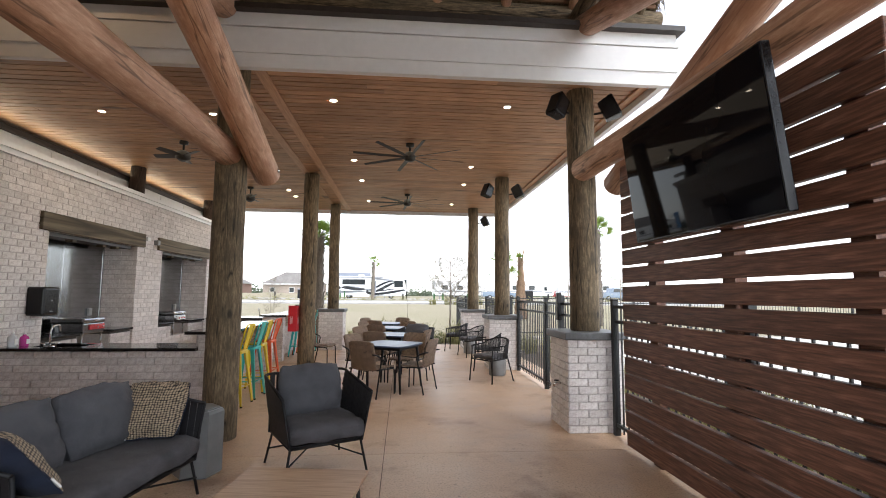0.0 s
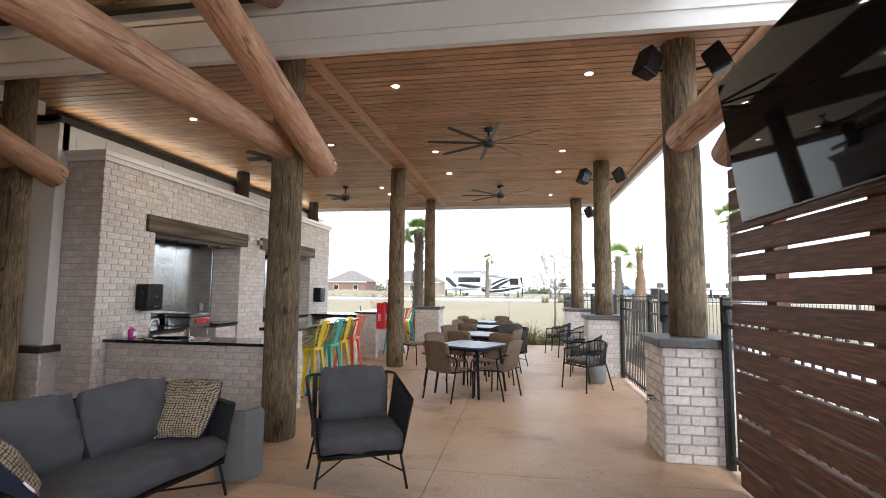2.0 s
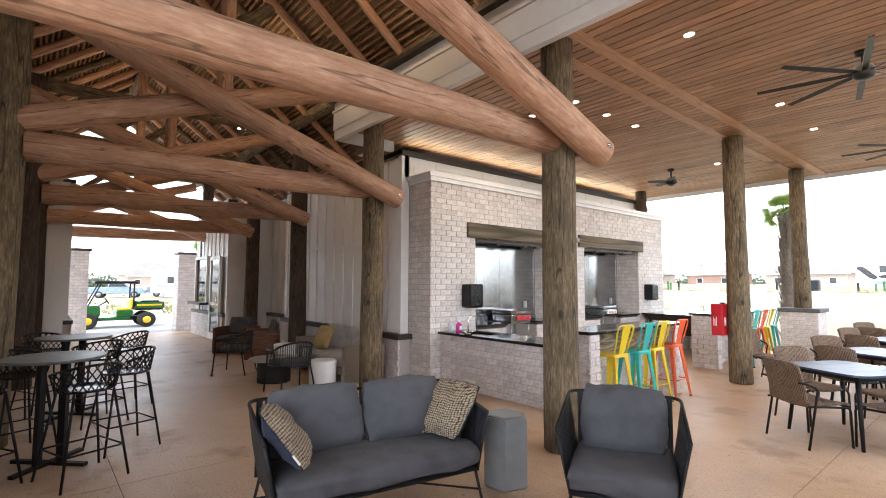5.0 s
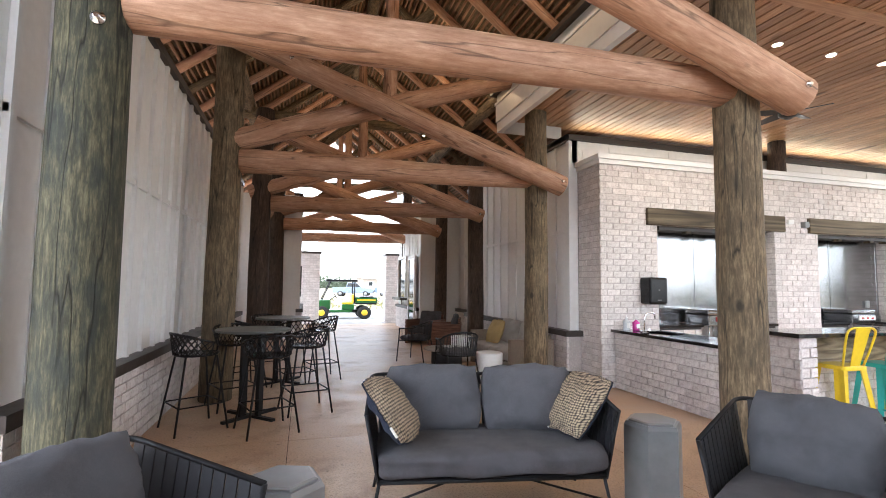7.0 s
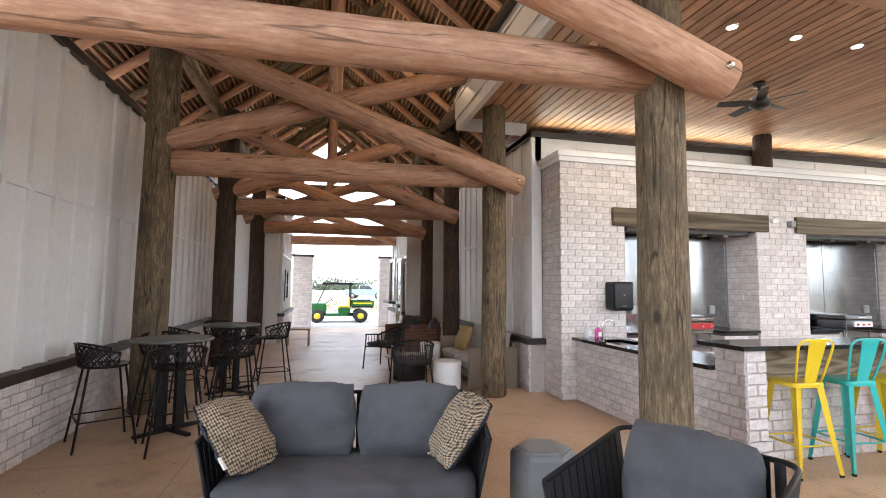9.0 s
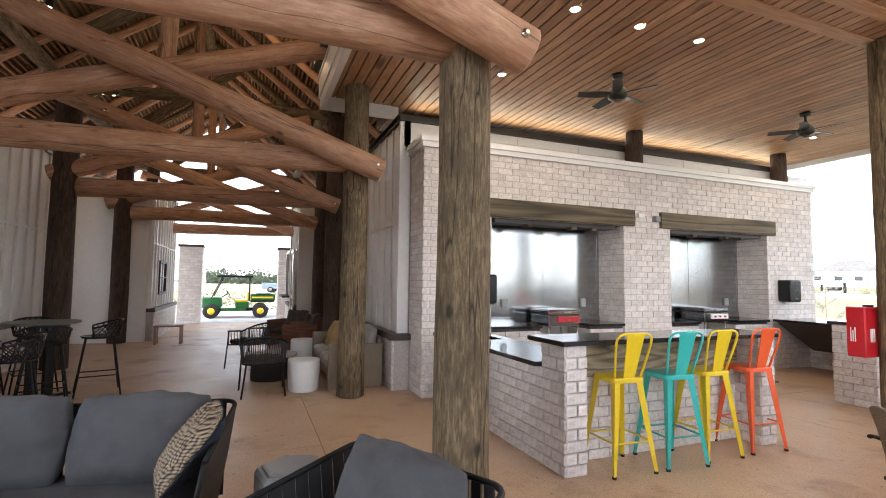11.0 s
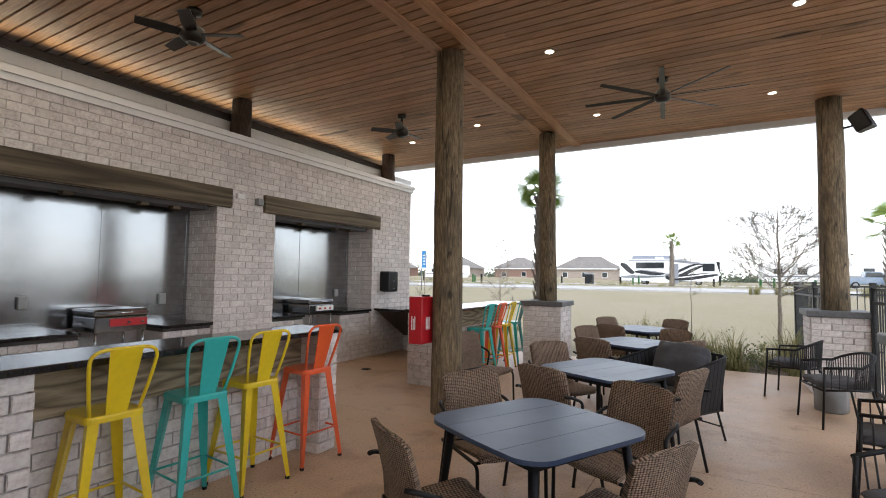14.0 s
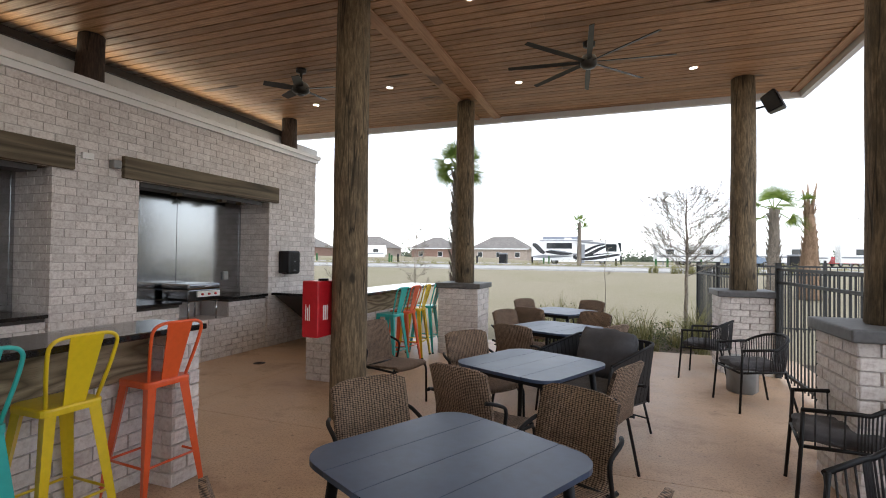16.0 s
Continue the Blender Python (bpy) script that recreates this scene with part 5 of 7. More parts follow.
for sx in (-1, 1):
    tube_part("lever", [(sx * 0.07, 0, 0), (sx * 0.07, 0, 0.05), (sx * 0.11, -0.01, 0.06)], 0.010, M["chrome"], t)
tube_part("bridge", [(-0.07, 0, 0.015), (0.07, 0, 0.015)], 0.014, M["chrome"], t)
M["pink"] = plain("pink_soap", (0.55, 0.05, 0.30), 0.2, grain=0.1)
M["clear"] = plain("clear_bottle", (0.6, 0.62, 0.65), 0.15, grain=0.05)
for x, y, mat, h, lab in ((-4.80, 5.86, "pink", 0.15, "pink soap bottle with a white label on the counter"), (-4.86, 5.74, "clear", 0.17, "clear pump bottle beside the sink")):
    t = thing("soap_bottle", lab, "bottle", at=pose(x, y, LOWZ))
    bm = bmesh.new()
    bm_lathe(bm, [(0.045, 0.0), (0.05, 0.01), (0.05, h * 0.75), (0.02, h * 0.9), (0.016, h)], 16)
    part("bottle", bm, M[mat], t)
    bm = bmesh.new()
    bm_lathe(bm, [(0.018, h), (0.018, h + 0.02), (0.006, h + 0.022), (0.006, h + 0.05)], 10)
    part("pump", bm, M["whiteplastic"], t)
    part("label", boxes((0.048, 0.053, -0.028, 0.028, 0.03, h * 0.6)), M["whiteplastic"], t, "white paper label")

# alcove counters and grills
for i, (a, b) in enumerate(OPEN):
    g0 = a + (0.98, 0.80)[i]
    g1 = g0 + 0.56
    c0, c1 = g0 - 0.15, g1 + 0.19
    t = thing("alcove_counter", "black granite counter on brick inside a grill alcove", "counter", "alcove counters")
    part("base", boxes((-5.59, -5.05, a + 0.02, b - 0.02, 0, 0.60)), M["mortar"], t)
    for y0, y1 in ((a + 0.02, c0), (c1, b - 0.02)):
        part("side_base", boxes((-5.59, -5.05, y0, y1, 0.601, 0.83)), M["mortar"], t)
        bm = bmesh.new()
        bm_bevel_box(bm, -5.59, -4.97, y0, y1, 0.87, 0.91, 0.005)
        part("top", bm, M["granite"], t)
        part("riser", boxes((-5.59, -5.03, y0, y1, 0.831, 0.868)), M["darktrim"], t)
        part("upstand", boxes((-5.59, -5.572, y0, y1, 0.911, 0.985)), M["steel"], t, "stainless steel upstand")
        brick_face(t, (-5.03, y0, 0), (0, 1, 0), y1 - y0, 0.60, 0.83)
    brick_face(t, (-5.03, a + 0.02, 0), (0, 1, 0), b - a - 0.04, 0, 0.60)
    gr = thing("gas_grill", "stainless steel gas griddle with a red control panel" if i == 0 else "stainless steel gas griddle with a white and red control panel", "grill", "gas grills")
    bm = bmesh.new()
    bm_bevel_box(bm, -5.53, -5.03, g0, g1, 0.88, 1.05, 0.012)
    part("body", bm, M["steel"], gr)
    bm = bmesh.new()
    bm_bevel_box(bm, -5.54, -5.02, g0 - 0.012, g1 + 0.012, 1.056, 1.135, 0.022)
    part("lid", bm, M["steel"], gr)
    part("lid_gap", boxes((-5.51, -5.035, g0 + 0.01, g1 - 0.01, 1.049, 1.057)), M["black"], gr, "dark gap under the lid")
    tube_part("lid_handle", rounded([(-5.02, g0 + 0.25, 1.10), (-4.98, g0 + 0.25, 1.10), (-4.98, g0 + 0.37, 1.10), (-5.02, g0 + 0.37, 1.10)], 0.02), 0.008, M["chrome"], gr)
    bm = bmesh.new()
    bm_bevel_box(bm, -5.03, -5.012, g0 + 0.15, g1 - 0.008, 0.945, 1.03, 0.006)
    part("control_panel", bm, M["red"] if i == 0 else M["whiteplastic"], gr, "red control panel" if i == 0 else "white control panel")
    for k in range(2 if i == 0 else 3):
        bm = bmesh.new()
        bm_lathe(bm, [(0.018, 0), (0.014, 0.022)], 12, pose(-5.012, g0 + (0.34, 0.22)[i] + k * (0.15, 0.12)[i], 0.985, 0, 90, 0))
        part("knob", bm, M["chrome"] if i == 0 else M["red"], gr)
    for y in (g0 + 0.03, g1 - 0.03):
        for x in (-5.48, -5.06):
            tube_part("leg", [(x, y, 0.605), (x, y, 0.885)], 0.013, M["steel"], gr)

# paper towel dispensers
for y in (6.10, 12.42):
    t = thing("towel_dispenser", "glossy black paper towel dispenser on the brick wall", "dispenser", "towel dispensers", at=pose(-4.985, y + 0.155, 1.41))
    bm = bmesh.new()
    b2 = bmesh.new()
    bm_box(b2, 0, 0.22, -0.16, 0.16, -0.17, 0.23)
    bmesh.ops.bevel(b2, geom=[e for e in b2.edges if max(e.verts[0].co.x, e.verts[1].co.x) > 0.2], offset=0.035, segments=4, affect="EDGES", profile=0.5)
    add_bm(bm, b2)
    part("cover", bm, M["blackplastic"], t)
    part("slot", boxes((0.05, 0.2, -0.13, 0.13, -0.176, -0.168)), M["black"], t)
    part("badge", boxes((0.219, 0.2225, -0.035, 0.035, -0.115, -0.105)), M["capstone"], t, "small grey badge")
    part("badge", boxes((0.219, 0.2225, -0.012, 0.012, 0.03, 0.05)), M["capstone"], t, "small grey badge")

t = thing("wall_sensor", "small white sensor box on the brick wall", "sensor", at=pose(-4.99, 9.14, 2.64))
part("box", boxes((0, 0.04, -0.06, 0.06, -0.035, 0.035)), M["whiteplastic"], t)
t = thing("wall_camera", "small grey junction box between the lintels", "fixture", at=pose(-4.99, 9.44, 2.60))
bm = bmesh.new()
bm_bevel_box(bm, 0, 0.09, -0.05, 0.05, -0.05, 0.05, 0.012)
part("box", bm, M["hex"], t)
t = thing("alcove_switch", "grey weatherproof switch box beside the sink", "switch", at=pose(-5.2, 6.43, 1.25))
bm = bmesh.new()
bm_bevel_box(bm, -0.05, 0.05, -0.03, 0.05, -0.06, 0.06, 0.01)
part("box", bm, M["hex"], t)

# far sink counter and second bar
t = thing("sink_counter", "dark granite sink counter with a brown sloping apron", "counter")
part("top", boxes((-4.97, -3.1, 12.22, 13.4, 0.88, 0.92)), M["granite"], t)
bm = bmesh.new()
vs = [bm.verts.new(p) for p in ((-4.95, 12.27, 0.88), (-3.12, 12.27, 0.88), (-3.12, 12.72, 0.38), (-4.6, 12.72, 0.38), (-4.95, 13.2, 0.88), (-3.12, 13.2, 0.88), (-3.12, 13.2, 0.38), (-4.6, 13.2, 0.38))]
for f in ((0, 1, 2, 3), (4, 7, 6, 5), (0, 3, 7, 4), (1, 5, 6, 2), (3, 2, 6, 7), (0, 4, 5, 1)):
    bm.faces.new([vs[i] for i in f])
part("sloping_apron", bm, M["darktrim"], t, "dark brown sloping apron")
part("back_base", boxes((-4.95, -3.12, 13.225, 13.38, 0, 0.88)), M["mortar"], t)
brick_face(t, (-4.95, 13.21, 0), (1, 0, 0), 1.83, 0, 0.38)
tube_part("tap", rounded([(-3.9, 13.3, 0.92), (-3.9, 13.3, 1.12), (-3.9, 13.15, 1.14), (-3.9, 13.13, 1.06)], 0.06), 0.01, M["chrome"], t)
t = thing("side_bar", "whitewashed brick side bar with a pale reflecting granite top", "counter")
part("core", boxes((-3.08, -2.62, 10.62, 10.78, 0, 1.02), (-3.08, -2.9, 10.78, 13.5, 0, 1.02)), M["mortar"], t)
brick_face(t, (-3.08, 10.60, 0), (1, 0, 0), 0.48, 0, 1.02)
brick_face(t, (-2.60, 10.60, 0), (0, 1, 0), 0.2, 0, 1.02)
brick_face(t, (-2.89, 10.80, 0), (0, 1, 0), 2.7, 0, 0.72)
part("apron_board", boxes((-2.9, -2.87, 10.8, 13.5, 0.72, 1.02)), M["apron"], t, "weathered timber apron board")
bm = bmesh.new()
bm_bevel_box(bm, -3.12, -2.52, 10.56, 13.9, 1.03, 1.07, 0.006)
part("bar_top", bm, M["granite"], t)

t = thing("red_holder", "red plastic box with a white mark fixed to the post", "box", at=pose(-2.1, 9.42, 0.79))
bm = bmesh.new()
bm_bevel_box(bm, -0.09, 0.09, -0.14, 0.14, 0, 0.53, 0.012)
part("case", bm, M["red"], t)
for k in range(3):
    part("mark", boxes((-0.05 + k * 0.02, -0.04 + k * 0.02, -0.1425, -0.139, 0.16, 0.31 - 0.03 * (k % 2))), M["whiteplastic"], t, "white mark")
    part("mark", boxes((0.089, 0.0925, -0.06 + k * 0.03, -0.04 + k * 0.03, 0.16, 0.30)), M["whiteplastic"], t, "white mark")
part("bracket", boxes((0.02, 0.08, -0.04, 0.04, 0.53, 0.55)), M["black"], t)

# ---- ceiling fans ----


def ceiling_fan(x, y, radius, blades, drop, turn, hub, label, light=False):
    t = thing("ceiling_fan", label, "fan", "ceiling fans", at=pose(x, y, CZ, 0, 0, turn))
    bm = bmesh.new()
    bm_lathe(bm, [(0.075, -0.001), (0.07, -0.05), (0.02, -0.06), (0.016, -drop + 0.08)], 18)
    part("downrod", bm, M["fan"], t)
    bm = bmesh.new()
    bm_lathe(bm, [(0.03, -drop + 0.10), (hub * 0.8, -drop + 0.07), (hub, -drop + 0.02), (hub, -drop - 0.04), (hub * 0.7, -drop - 0.07), (0.02, -drop - 0.08)], 24)
    part("motor", bm, M["fan"], t)
    for k in range(blades):
        a = 360 * k / blades
        bm = bmesh.new()
        w0, w1 = (0.026, 0.034) if radius > 0.7 else (0.05, 0.065)
        tilt = pose(0, 0, -drop, 0, 0, a) @ pose(0, 0, 0, 14, 0, 0)
        r0 = hub * 0.8
        pts = [(r0, -w0), (radius * 0.5, -w1), (radius, -w1 * 0.8), (radius, w1 * 0.8), (radius * 0.5, w1), (r0, w0)]
        lo_ = [bm.verts.new(tilt @ Vector((px, py, -0.004))) for px, py in pts]
        hi_ = [bm.verts.new(tilt @ Vector((px, py, 0.004))) for px, py in pts]
        bm.faces.new(lo_[::-1])
        bm.faces.new(hi_)
        for i in range(6):
            bm.faces.new((lo_[i], lo_[(i + 1) % 6], hi_[(i + 1) % 6], hi_[i]))
        part("blade", bm, M["fan"], t)
    if light:
        bm = bmesh.new()
        bm_lathe(bm, [(0.02, -drop - 0.075), (0.06, -drop - 0.085), (0.03, -drop - 0.10)], 16)
        part("light_cap", bm, M["capstone"], t)
    return t


ceiling_fan(0.25, 7.25, 0.98, 8, 0.24, 12, 0.10, "large dark bronze ceiling fan with eight thin blades")
ceiling_fan(0.25, 11.55, 0.98, 8, 0.24, 5, 0.10, "large dark bronze ceiling fan with eight thin blades")
ceiling_fan(-3.68, 7.54, 0.50, 5, 0.26, 30, 0.12, "small black five-blade ceiling fan", True)
ceiling_fan(-3.64, 11.15, 0.50, 5, 0.28, 10, 0.12, "small black five-blade ceiling fan", True)

# ---- loudspeakers on the posts ----


def loudspeaker(x, y, z, aim, post):
    t = thing("loudspeaker", "black box loudspeaker bracketed to a timber post", "loudspeaker", "loudspeakers", at=pose(x, y, z, 0, 0, aim) @ pose(0, 0, 0, -24, 0, 0))
    bm = bmesh.new()
    b2 = bmesh.new()
    bm_box(b2, -0.10, 0.10, -0.10, 0.10, -0.15, 0.15)
    for v in b2.verts:
        if v.co.y > 0:
            v.co.x *= 0.72
            v.co.z *= 0.85
    bmesh.ops.bevel(b2, geom=b2.edges[:], offset=0.018, segments=2, affect="EDGES", profile=0.5)
    add_bm(bm, b2)
    part("cabinet", bm, M["blackplastic"], t)
    part("grille", boxes((-0.085, 0.085, -0.106, -0.101, -0.135, 0.135)), M["black"], t)
    tube_part("bracket", [(0, 0.09, 0), (0, 0.20, 0.04)], 0.015, M["black"], t)


for px, py, pz, sides in ((2.42, 4.86, 3.95, (-1, 1)), (2.34, 9.5, 3.86, (-1, 1)), (2.28, 13.45, 3.78, (1,))):
    for s in sides:
        loudspeaker(px + s * 0.33, py - 0.12, pz, 62 * s, None)

# ---- slatted screen with the television ----


def slat_screen(y0, y1, x, label, z_low, z_high, seed):
    t = thing("slat_screen", label, "screen", "slatted screens")
    r = random.Random(seed)
    for y in ((y0 + 0.25), (y0 * 0.55 + y1 * 0.45), (y1 - 0.5)):
        part("upright", boxes((x + 0.03, x + 0.12, y - 0.07, y + 0.07, 0.0, z_high)), M["slat"], t)
    z = z_low
    k = 0
    while z + 0.16 < z_high:
        bm = bmesh.new()
        j = r.uniform(-0.012, 0.012)
        bm_bevel_box(bm, -0.036, 0.02, y0 + r.uniform(0, 0.015), y1 + r.uniform(-0.015, 0.01), 0, 0.157, 0.006, 1)
        ob = part("slat", bm, M["slat"], t)
        ob.matrix_basis = pose(x + j * 0.3, 0, z, r.uniform(-0.12, 0.12), 0, 0)
        z += 0.183
        k += 1
    return t


slat_screen(1.02, 3.92, 2.51, "reddish-brown stained timber slat screen carrying a television", 0.06, 2.98, 2)
slat_screen(-1.2, 0.72, 2.64, "reddish-brown stained timber slat screen behind the post", 0.12, 3.2, 5)
t = thing("television", "large black flat television mounted on the slat screen", "television", at=pose(2.13, 2.16, 2.50, 0, -7, 0))
bm = bmesh.new()
bm_bevel_box(bm, 0.0, 0.06, -0.835, 0.835, -0.475, 0.475, 0.008)
part("bezel", bm, M["blackplastic"], t)
M["screen"], tree, bsdf = nodes_of("dark_screen")
link(tree, ramp(tree, noise_tex(tree, 2, 2), [(0.3, (0.004, 0.004, 0.006)), (0.7, (0.006, 0.006, 0.008))]), bsdf.inputs["Base Color"])
bsdf.inputs["Roughness"].default_value = 0.03
bsdf.inputs["IOR"].default_value = 1.24
bsdf.inputs["Specular IOR Level"].default_value = 0.25
part("panel", boxes((-0.003, 0.0, -0.822, 0.822, -0.458, 0.462)), M["screen"], t, "glossy dark screen")
part("wall_mount", boxes((0.06, 0.30, -0.25, 0.25, -0.2, 0.2)), M["black"], t)

t = thing("hose_bib", "small metal tap on the brick pedestal", "tap", at=pose(2.08, 4.8, 0.52))
tube_part("spout", [(0.0, 0, 0), (-0.07, 0, 0), (-0.085, 0, -0.04)], 0.014, M["chrome"], t)
bm = bmesh.new()
bm_lathe(bm, [(0.03, -0.0), (0.03, 0.01)], 10, pose(-0.05, 0, 0.03))
part("handle", bm, M["black"], t)

# ---- black metal fence ----


def fence_run(p0, p1, label, height=1.48, dense=0.116, posts=2.4):
    a, b = Vector((*p0, 0)), Vector((*p1, 0))
    length = (b - a).length
    t = thing("metal_fence", label, "fence", "black metal fences", at=Matrix.Translation(a) @ pose(0, 0, 0, 0, 0, math.degrees(math.atan2(b.y - a.y, b.x - a.x))))
    n = max(1, round(length / posts))
    for k in range(n + 1):
        x = length * k / n
        p = part("fence_post", boxes((x - 0.032, x + 0.032, -0.032, 0.032, 0, height + 0.04)), M["fence"], t)
        bm = bmesh.new()
        bm_bevel_box(bm, x - 0.038, x + 0.038, -0.038, 0.038, height + 0.04, height + 0.06, 0.008, 1)
        part("post_cap", bm, M["fence"], p)
    for z in (0.12, height - 0.2, height - 0.03):
        part("rail", boxes((0, length, -0.018, 0.018, z - 0.018, z + 0.018)), M["fence"], t)
    m = int(length / dense)
    bm = boxes((-0.0075, 0.0075, -0.0075, 0.0075, 0.05, height - 0.04))
    me = mesh_of("picket", bm, M["fence"])
    for k in range(m):
        ob = new("picket", me)
        ob.parent = t
        ob.matrix_basis = Matrix.Translation((length * (k + 0.5) / m, 0, 0))


FX = 2.62
fence_run((FX, 5.16), (FX, 9.15), "black metal fence between brick pedestals")
fence_run((FX, 9.85), (FX, 13.1), "black metal fence between brick pedestals")
fence_run((FX, -2.2), (FX, 4.45), "black metal fence behind the slat screen")
fence_run((2.42, 13.8), (2.30, 17.8), "black metal fence running out over the lawn")
fence_run((2.32, 17.8), (26, 17.8), "black metal pool fence across the lawn", dense=0.12)
t = thing("gate_latch", "tall black safety latch on the fence gate", "latch", at=pose(FX - 0.05, 6.3, 0))
bm = bmesh.new()
bm_bevel_box(bm, -0.04, 0.03, -0.05, 0.05, 1.2, 1.62, 0.012)
part("latch_body", bm, M["blackplastic"], t)
part("gate_post", boxes((-0.01, 0.07, -0.04, 0.04, 0, 1.58)), M["fence"], t)

# ---- doors, window and screen in the breezeway ----
t = tagged(new("door_1"), "glazed white entrance door with a dark opening beside it", "door", kind="structure")
bm = boxes((-14.25, -14.15, 4.40, 4.46, 0.02, 2.4), (-13.35, -13.25, 4.40, 4.46, 0.02, 2.4), (-14.15, -13.35, 4.40, 4.46, 2.3, 2.4), (-14.15, -13.35, 4.40, 4.46, 0.02, 0.2), (-14.15, -13.35, 4.40, 4.46, 1.0, 1.08))
part("door_frame", bm, M["trimwhite"], t)
M["darkglass"] = plain("dark_glass", (0.02, 0.025, 0.028), 0.06, grain=0.1, bumps=0.0)
part("pane", boxes((-14.15, -13.35, 4.425, 4.435, 0.2, 2.3)), M["darkglass"], t, "dark reflecting glass")
tube_part("handle", [(-13.42, 4.38, 0.95), (-13.42, 4.38, 1.25)], 0.012, M["chrome"], t)
t = tagged(new("window_1"), "dark serving window with a white frame", "window", kind="structure")
bm = boxes((-15.9, -15.82, 4.38, 4.5, 1.05, 2.45), (-14.6, -14.52, 4.38, 4.5, 1.05, 2.45), (-15.82, -14.6, 4.38, 4.5, 2.37, 2.45))
part("window_frame", bm, M["trimwhite"], t)
part("pane", boxes((-15.82, -14.6, 4.44, 4.45, 1.05, 2.37)), M["darkglass"], t)
part("window_sill", boxes((-15.95, -14.45, 4.2, 4.5, 0.98, 1.05)), M["darktrim"], t)
t = tagged(new("window_2"), "small square window with a white frame in the office wall", "window", kind="structure")
part("window_frame", boxes((-14.6, -14.52, 0.98, 1.07, 1.1, 2.0), (-13.6, -13.52, 0.98, 1.07, 1.1, 2.0), (-14.52, -13.6, 0.98, 1.07, 1.93, 2.0), (-14.52, -13.6, 0.98, 1.07, 1.1, 1.17), (-14.52, -13.6, 0.98, 1.07, 1.53, 1.57)), M["black"], t)
part("pane", boxes((-14.52, -13.6, 1.01, 1.03, 1.17, 1.53)), M["darkglass"], t)
part("pane", boxes((-14.52, -13.6, 1.01, 1.03, 1.57, 1.93)), M["darkglass"], t)
t = thing("fire_extinguisher_box", "red fire extinguisher cabinet on the white wall", "cabinet", at=pose(-11.9, -0.70, 1.15))
bm = bmesh.new()
bm_bevel_box(bm, -0.12, 0.12, -0.09, 0.09, -0.33, 0.33, 0.01)
part("case", bm, M["red"], t)
part("handle", boxes((0.08, 0.1, 0.09, 0.11, -0.05, 0.05)), M["chrome"], t)

# ---- outside: plants ----
def leaf_mat(name, dark, light, rough=0.6):
    m, t, b = nodes_of(name)
    n = noise_tex(t, 6, 3)
    c = ramp(t, n, [(0.3, dark), (0.7, light)])
    c = vary(t, c, 0.3, True)
    link(t, c, b.inputs["Base Color"])
    b.inputs["Roughness"].default_value = rough
    tr = t.nodes.new("ShaderNodeBsdfTranslucent")
    link(t, c, tr.inputs["Color"])
    ms = t.nodes.new("ShaderNodeMixShader")
    ms.inputs["Fac"].default_value = 0.45
    link(t, b.outputs[0], ms.inputs[1])
    link(t, tr.outputs[0], ms.inputs[2])
    link(t, ms.outputs[0], t.nodes["Material Output"].inputs["Surface"])
    return m


M["frond"] = leaf_mat("palm_frond", (0.08, 0.14, 0.02), (0.22, 0.29, 0.06))
M["palmtrunk"] = wood("palm_trunk", (0.085, 0.07, 0.055), (0.19, 0.16, 0.13), (0.31, 0.27, 0.22), 6, (6, 6, 3), 0.9, bumps=0.6)
M["boots"] = wood("palm_boots", (0.10, 0.062, 0.038), (0.23, 0.15, 0.095), (0.35, 0.25, 0.17), 6, (6, 6, 3), 0.9, bumps=0.6)
M["bark"] = wood("grey_bark", (0.15, 0.125, 0.10), (0.28, 0.245, 0.20), (0.38, 0.345, 0.29), 8, (8, 8, 2), 0.9, bumps=0.4)
M["budleaf"] = leaf_mat("spring_leaf", (0.20, 0.20, 0.09), (0.36, 0.34, 0.19))
M["grass"] = leaf_mat("tall_grass", (0.13, 0.14, 0.045), (0.34, 0.30, 0.14), 0.8)
M["shrub"] = leaf_mat("shrub_leaf", (0.05, 0.075, 0.03), (0.16, 0.17, 0.08), 0.8)
M["farwood"] = leaf_mat("far_wood", (0.07, 0.09, 0.06), (0.13, 0.155, 0.105), 0.9)


